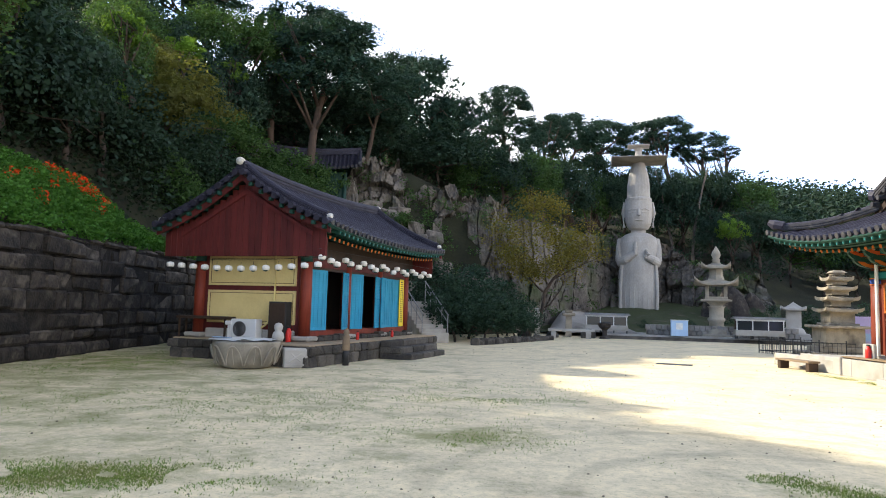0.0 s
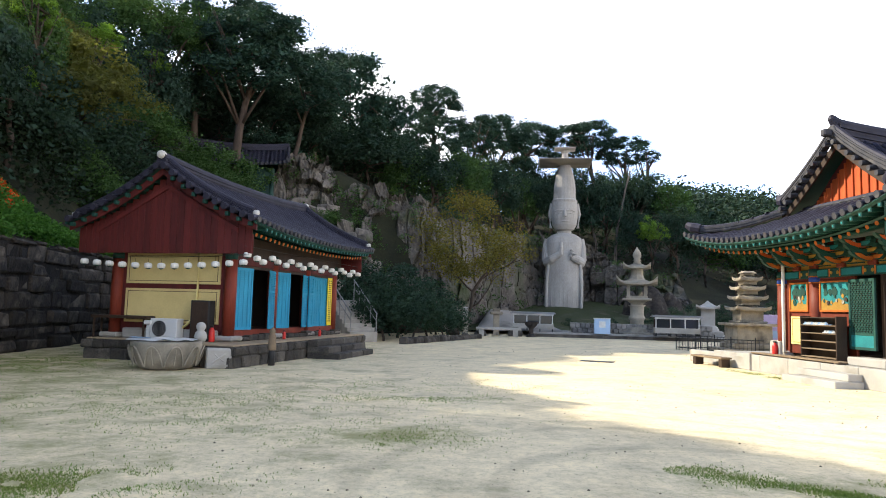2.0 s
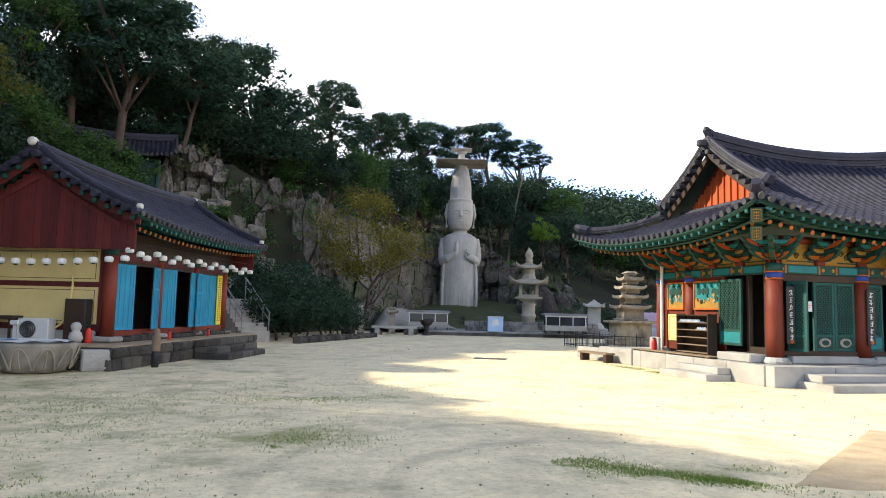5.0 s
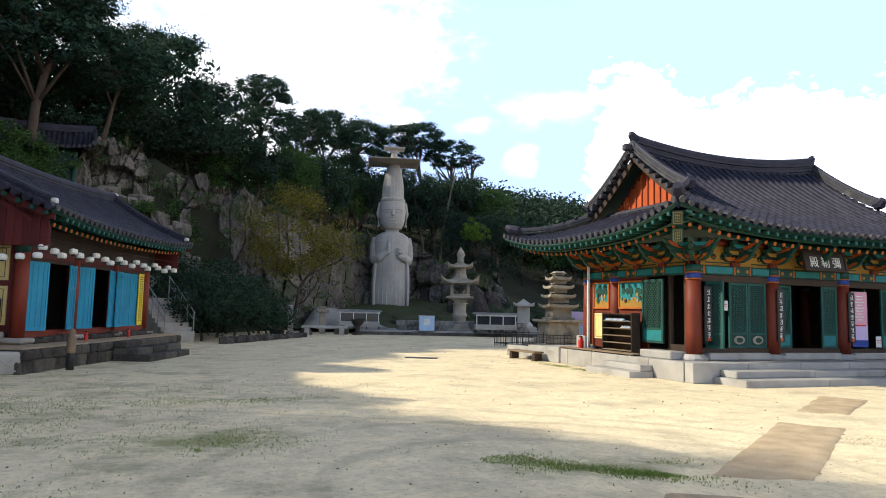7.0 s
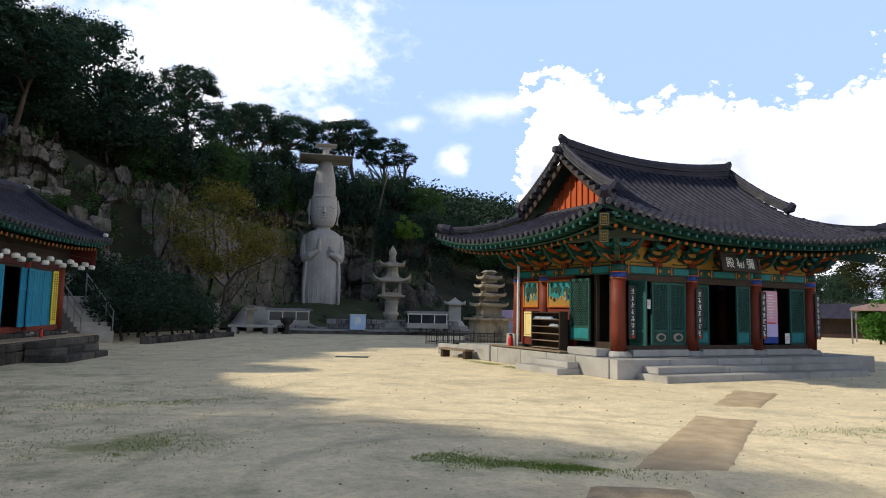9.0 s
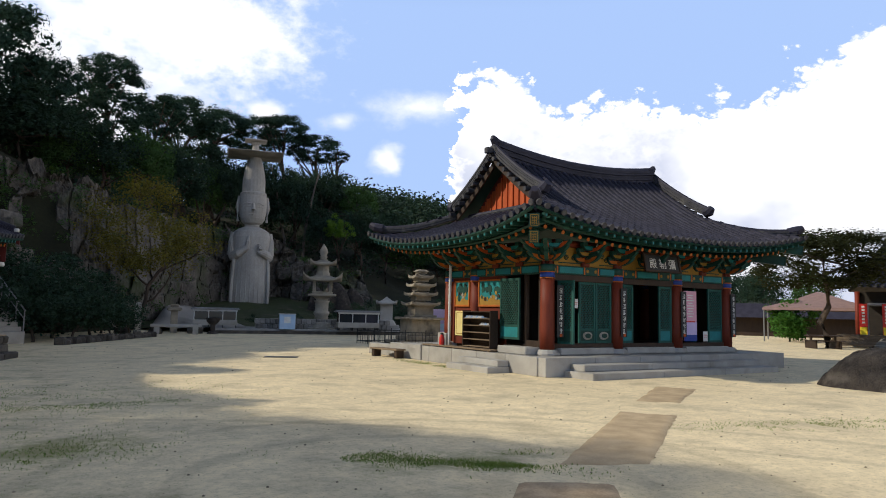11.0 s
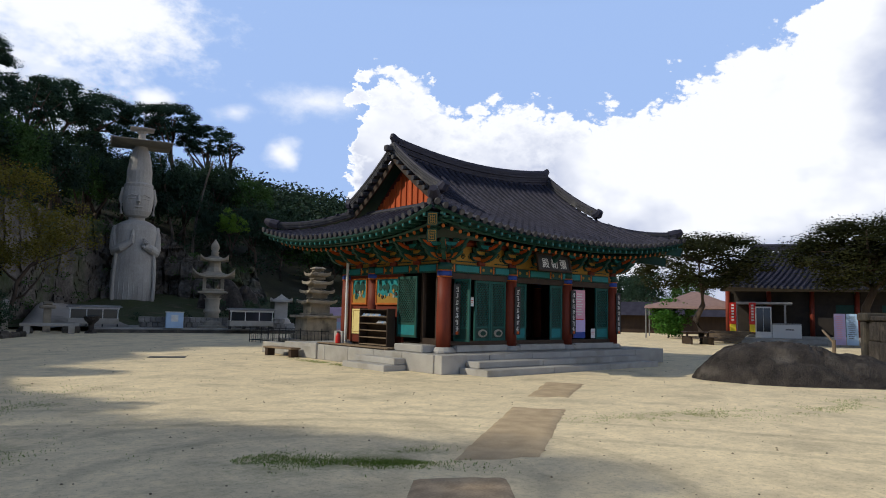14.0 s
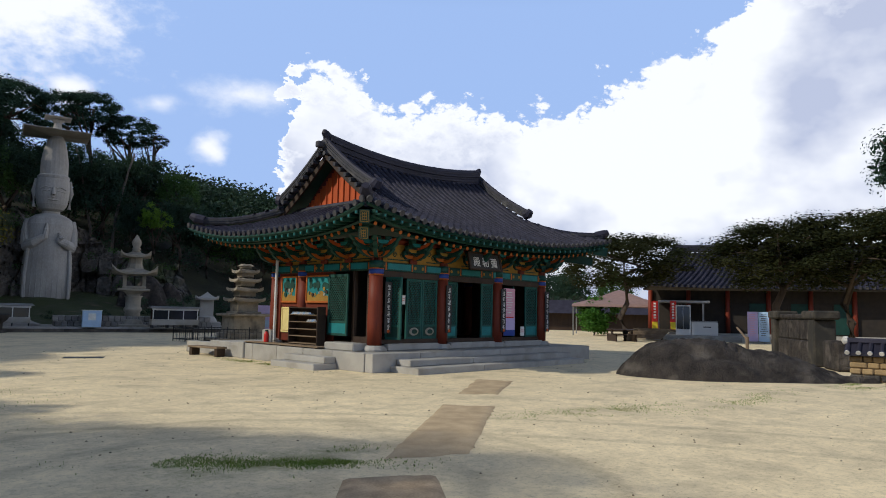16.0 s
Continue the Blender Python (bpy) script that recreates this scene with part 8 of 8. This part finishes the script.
for az, d, s in ((-19.5, 31.5, 0.85), (-23.5, 30.5, 0.8), (-17.6, 34, 0.9), (-14.6, 42.6, 0.95), (-13.0, 42.6, 1.0), (-11.4, 43, 0.8), (-12.4, 43.6, 1.25), (-10.6, 43.6, 1.1), (-14.0, 43.4, 1.2), (-4.6, 44.3, 0.6), (-3.6, 44.6, 0.5), (-1.4, 44, 0.5), (0.6, 44.4, 0.5), (-15.4, 43.5, 0.8)):
    plant(GRN, az, d, s, rt.uniform(0, 360))
bank = thing("bank_edge", "low edging of rough stones before the shrubs", "edging", kind="structure")
for k in range(34):
    p = Vector((1.6, 30.8, 0)).lerp(Vector((6.2, 38.6, 0)), k / 34)
    b = Mesh().box(-0.2, -0.2, -0.05, 0.2, 0.2, rng.uniform(0.16, 0.34), 0.06)
    part("stone", b, M["plat_stone"], bank, at=pose(p.x + rng.uniform(-0.08, 0.08), p.y, 0, 0, 0, rng.uniform(0, 90)))
# stairs with rails up behind the small hall
stz = thing("outdoor_stairs", "pale concrete stairs with grey tube rails up the bank", "stairs", pose(-0.25, 31.6, 0, 0, 0, 116), kind="structure")
for k in range(9):
    part("step", Mesh().box(0.30 * k, -0.7, 0.0, 0.30 * (k + 1), 0.7, 0.3 + 0.18 * (k + 1), 0.01), M["granite"], stz)
for y in (-0.65, 0.65):
    part("rail", Mesh().tube([(0, y, 1.3), (2.7, y, 2.95)], 0.03, n=6), M["metal"], stz)
    part("rail", Mesh().tube([(0, y, 0.95), (2.7, y, 2.6)], 0.02, n=6), M["metal"], stz)
    for k in range(5):
        part("post", Mesh().tube([(0.05 + 0.65 * k, y, 0.3 + 0.39 * k), (0.05 + 0.65 * k, y, 1.33 + 0.395 * k)], 0.025, n=6), M["metal"], stz)

# cliff: one rock face split by joints into upright blocks and ledges, with loose rocks on the slope
cliff = thing("cliff", "grey-brown rock face of split blocks and ledges", "cliff", kind="structure")
rc = random.Random(13)
FACE = (  # bearing, distance, foot and top of the face
    (-8.6, 45.0, 7.6, 10.2), (-7.1, 45.0, 7.6, 11.4), (-4.3, 45.0, 7.2, 11.2), (-2.6, 45.6, 6.0, 9.6), (0.6, 46.0, 4.2, 9.9), (4.0, 47.0, 1.6, 9.3), (6.9, 49.0, -0.2, 8.4), (10.2, 56.0, -0.2, 8.4),
    (13.4, 65.0, 0.0, 9.2), (18.3, 69.5, 0.2, 8.3), (20.5, 68.0, 0.6, 6.4), (23.3, 66.0, 0.6, 5.3), (25.1, 66.0, 0.6, 5.0), (26.2, 66.0, 0.4, 2.6))


def face_at(az):
    for p, q in zip(FACE, FACE[1:]):
        if az <= q[0]:
            t = (az - p[0]) / (q[0] - p[0])
            return [a + (b - a) * t for a, b in zip(p[1:], q[1:])]
    return FACE[-1][1:]


def block(x, z):
    """Which block of the face a spot belongs to, and how near the joint it lies."""
    best = []
    i, j = math.floor(x), math.floor(z)
    for a in (-1, 0, 1):
        for b in (-1, 0, 1):
            h = random.Random((i + a) * 7919 + (j + b) * 104729 + 17)
            u, w = i + a + 0.15 + 0.7 * h.random(), j + b + 0.1 + 0.8 * h.random()
            best.append((max(abs(x - u) * 1.1, abs(z - w)) * 0.6 + 0.4 * math.hypot(x - u, z - w), h.random(), h.random() - 0.5, h.random() - 0.5, x - u, z - w))
    best.sort()
    p, q = best[0], best[1]
    return p[1], p[2], p[3], p[4], p[5], q[0] - p[0]


def face_spot(u, v):
    az = FACE[0][0] + (FACE[-1][0] - FACE[0][0]) * u
    D, zb, zt = face_at(az)
    zt += 0.9 * noise.noise(Vector((az * 0.9, 3, 0))) + 0.35 * noise.noise(Vector((az * 3.1, 9, 0)))
    k = min(1.0, v / 0.86)
    z = zb + (zt - zb) * k
    x = az * 0.82 + 0.25 * noise.noise(Vector((az * 0.6, z * 0.5, 2)))
    tall = 1.9 + 0.8 * noise.noise(Vector((az * 0.25, z * 0.3, 7)))
    r, tx, tz, ex, ez, gap = block(x * 1.12, z / tall)
    ledge = 0.75 * math.floor((z - zb) / 1.7 + 0.8 * noise.noise(Vector((az * 0.3, 1, 4))))
    out = (r - 0.5) * 1.25 + tx * ex * 0.9 + tz * ez * 0.9 - ledge * 0.55 - (0.42 * (1 - gap / 0.10) if gap < 0.10 else 0.0)
    out += 0.22 * noise.noise(Vector((az * 2.2, z * 1.6, 5))) + 0.10 * noise.noise(Vector((az * 6, z * 4, 5)))
    back = max(0.0, v - 0.86) / 0.14
    return bearing(az, D - out + 3.2 * back, z + (0.25 * r + 0.5 * back * noise.noise(Vector((az * 1.3, 0, 0)))))


part("rock_face", Mesh().sheet(face_spot, 520, 56), M["cliff"], cliff, fix=False)


def rock(az, d, z, w, dp, h, turn):
    b = Mesh().box(-w / 2, -dp / 2, 0, w / 2, dp / 2, h, min(w, dp, h) * 0.14)
    sd = rc.uniform(0, 50)
    b.v = [tuple(Vector(p) + Vector((noise.noise(Vector(p) * 0.9 + Vector((sd, 0, 0))), noise.noise(Vector(p) * 0.9 + Vector((0, sd, 0))), noise.noise(Vector(p) * 0.9 + Vector((0, 0, sd))))) * 0.55 * min(w, h)) for p in b.v]
    part("rock", b, M["cliff"], cliff, at=pose(bearing(az, d).x, bearing(az, d).y, z, rc.uniform(-14, 14), rc.uniform(-14, 14), -az + turn))


for k in range(90):                                    # loose blocks over the slope under the face
    az, d = rc.uniform(-8.0, 6.5), rc.uniform(40.5, 45.5)
    z = hill(az, d)
    if z > 1.0:
        rock(az, d, z - 0.35, rc.uniform(0.5, 1.6), 1.2, rc.uniform(0.5, 1.1), rc.uniform(-40, 40))
for az, d, rx, ry, h, seed in ((23.4, 60, 1.7, 1.3, 3.9, 21), (24.9, 61, 1.5, 1.2, 3.3, 27), (21.9, 62, 1.3, 1.1, 3.4, 33)):
    boulder("boulder", az, d, rx, ry, h, seed, -20, "rounded grey-brown boulder behind the stone lantern")
# plants rooted in the ledges
cs = []
for k in range(230):
    az = FACE[0][0] + rc.random() * 34.5
    D, zb, zt = face_at(az)
    q = rc.random()
    if noise.noise(Vector((az * 0.55, (zb + (zt - zb) * q) * 0.8, 11))) > 0.0 or q > 0.93:
        cs.append(tuple(bearing(az, D - 0.5 + q, zb + (zt - zb) * q + 0.2)))
v, f = tree_leaves(cs, 60, 0.14, 0.55, 41, flat=0.6)
solid("ledge_plants", leaf_mesh("ledge_plants", v, f, M["leaf_mid"]), None, "small green plants rooted in the rock ledges", "plants", kind="stuff")

# shrine roof up on the cliff
up = thing("cliff_shrine", "small shrine with grey tiled roof up on the cliff", "temple", pose(bearing(-11.5, 45.5).x, bearing(-11.5, 45.5).y, 7.55, 0, 0, 8))


def up_s(t, v, sign=-1):
    k = abs(t / 3.4) ** 2.5
    return (t, sign * 2.1 * v, 2.75 + 0.35 * k + (1.35 + 0.1 * k - 0.25 * k) * conc(1 - v))


uroof = part("roof", Mesh().sheet(lambda u, v: Vector(up_s((u * 2 - 1) * 3.4, v)) + Vector((0, 0, -0.1)), 12, 6).sheet(lambda u, v: Vector(up_s((u * 2 - 1) * 3.4, v, 1)) + Vector((0, 0, -0.1)), 12, 6), M["dgreen"], up, fix=False)
tile_slope(uroof, up_s, -3.4, 3.4, lambda t: 0.0, pitch=0.27, course=9, r=0.08)
ridge_bar(uroof, curve(lambda k: (-3.4 + 6.8 * k, 0, 4.05 + 0.25 * (2 * k - 1) ** 2)), 0.28, 0.34, "main_ridge", "tile_i")
for s in (-1, 1):
    ridge_bar(uroof, curve(lambda k: (s * 3.35, -2.05 * k, up_s(3.35, k)[2] + 0.05)), 0.22, 0.2, "descending_ridge", "ridge")
part("body", Mesh().box(-2.4, -1.2, -1.0, 2.4, 1.2, 2.75), M["dgreen"], up)
for x in (-2.4, -0.8, 0.8, 2.4):
    part("column", Mesh().lathe([(0.14, -0.8), (0.14, 2.7)], 10), M["dgreen"], up, at=pose(x, -1.3, 0))

# bank of weeds and red flowers over the west wall
def bank_rise(y, w):
    return min(2.0, max(0.15, 2.0 - 0.28 * (y - 22.3))) * min(1.0, w / 1.7) ** 0.85


cs, fl = [], []
for k in range(2200):
    y = rng.uniform(11, 29)
    w = rng.uniform(0, 3.2)
    cs.append((-10.55 - w, y, 3.38 + bank_rise(y, w) + rng.uniform(0, 0.25)))
v, f = tree_leaves(cs, 46, 0.11, 0.34, 6, flat=0.7)
solid("weed_bank", leaf_mesh("weed_bank", v, f, M["leaf_light"]), None, "bright green weeds on the bank above the stone wall", "weeds", kind="stuff")
for k in range(64):
    y = rng.gauss(22.2, 0.65) if k < 46 else rng.uniform(15, 22)
    w = rng.uniform(1.0, 1.7) if k < 46 else rng.uniform(0.3, 1.7)
    fl.append((-10.55 - w, y, 3.66 + bank_rise(y, w)))
v, f = tree_leaves(fl, 46, 0.10, 0.24, 8, flat=0.6)
solid("red_flowers", leaf_mesh("red_flowers", v, f, M["flower"]), None, "orange-red flowers among the weeds on the bank", "flowers", kind="stuff")
solid("bank_soil", Mesh().sheet(lambda u, v: (-10.55 - 3.4 * v, 9 + 21.5 * u, 3.22 + 0.92 * bank_rise(9 + 21.5 * u, 3.4 * v) + 0.1 * noise.noise(Vector((u * 8, v * 4, 1)))), 30, 8), M["hill_soil"], "earth bank above the stone wall", "bank", kind="structure", smooth=True, fix=False)

# trees in the east yard
CROWN["bronze"] = [crown_data(271 + k, 120, 160, 0.044, 0.62, "leaf_bronze", flat=0.85, lobe_r=0.3, pine_like=True) for k in range(2)]
TREE_WORDS["bronze"] = ("maple_tree", "spreading maple with bronze-green leaves in level sprays", "yard trees")
hill_tree("bronze", 61.4, 45.2, 5.0, 4.6, 2.1, 0.2)
hill_tree("bronze", 72.8, 38.5, 4.7, 4.2, 2.0, 0.24), hill_tree("bronze", 77.4, 38.5, 4.9, 4.2, 2.2, 0.24), hill_tree("bronze", 83.5, 36, 4.9, 4.4, 2.3, 0.24), hill_tree("bronze", 89, 31, 4.9, 4.4, 2.3, 0.24)
TREE_WORDS["dark"] = ("broadleaf_tree", "tall dark leafy tree beyond the low tiled wall", "yard trees")
hill_tree("dark", 82.4, 45, 10.4, 3.4, 3.6)
gs = broadleaf("round_shrub", "bright green rounded shrub by the far wall", 66, 2.4, 0.08, (1.6, 0.4, 3.0), "leaf_light", 50, 90, 0.2, spread=0.55, kind="shrub")
place(gs, 59.0, 56, 1.0, 0, z=0)

# thin grass in the yard
def tufts(name, spots, label, size=0.019):
    rs = np.random.RandomState(len(spots))
    n = len(spots)
    p = np.array(spots, float)
    a = rs.uniform(0, 2 * np.pi, n)
    h = size * rs.uniform(0.4, 1.3, n)
    w = 0.004 + 0.003 * rs.rand(n)
    lean = rs.normal(0, 0.5, (n, 2)) * h[:, None]
    b = np.stack([np.cos(a) * w, np.sin(a) * w], 1)
    z0 = np.zeros((n, 1))
    v = np.stack([np.hstack([p - b, z0]), np.hstack([p + b, z0]), np.hstack([p + lean + b * 0.3, h[:, None]]), np.hstack([p + lean - b * 0.3, h[:, None]])], 1).reshape(-1, 3)
    f = np.arange(4 * n).reshape(-1, 4)
    return solid(name, leaf_mesh(name, v, f, M["grass"]), None, label, "grass", kind="stuff")


rg = random.Random(21)
spots = []
def patch(cx, cy, rx, ry, n, turn=0.0):
    for _ in range(n):
        a, b = rg.gauss(0, 0.5), rg.gauss(0, 0.5)
        c, s = math.cos(turn), math.sin(turn)
        x, y = cx + a * rx * c - b * ry * s, cy + a * rx * s + b * ry * c
        if noise.noise(Vector((x * 1.6, y * 1.6, 4))) > -0.12:
            spots.append((x, y))
patch(3.9, 6.3, 1.4, 0.34, 3000, -0.72), patch(4.45, 5.9, 0.35, 0.14, 1100, -0.6), patch(3.4, 6.9, 0.5, 0.3, 350), patch(5.0, 6.1, 0.5, 0.4, 300)
patch(-3.3, 6.3, 1.7, 0.6, 9000, 0.1), patch(0.3, 8.2, 0.16, 0.1, 260), patch(0.6, 8.6, 1.2, 0.8, 900), patch(-1.5, 9.5, 3.0, 1.6, 1800)
patch(-8.2, 18, 2.4, 4.4, 16000), patch(-2.5, 11.5, 3.0, 1.8, 3000), patch(0, 14, 4, 2.0, 2500), patch(-5.5, 11, 3, 2, 2600), patch(1.0, 12.3, 2.0, 0.6, 1500)
patch(10.5, 6.0, 2.4, 0.5, 1600, -0.3), patch(10.9, 18, 0.35, 2.4, 1800), patch(14, 5.0, 2.5, 0.5, 1200), patch(19.5, 4.2, 1.5, 0.6, 1800), patch(18.5, 27.5, 2.0, 2.0, 1500)
tufts("grass", spots, "thin short grass in patches on the sandy yard")
# small stones and clods on the sand
pb = Mesh()
for _ in range(2400):
    d = 3.5 + 26 * rg.random() ** 1.3
    p = bearing(rg.uniform(-32, 80), d)
    s = (0.004 + 0.013 * rg.random() ** 3) * (0.7 + 0.03 * d)
    pb.lathe([(s, -0.004), (s * 0.9, s * 0.5), (s * 0.3, s * 0.9)], 5, cx=p.x, cy=p.y)
solid("pebbles", pb, M["clod"], "small clods and pebbles on the sand", "pebbles", kind="stuff", fix=False)
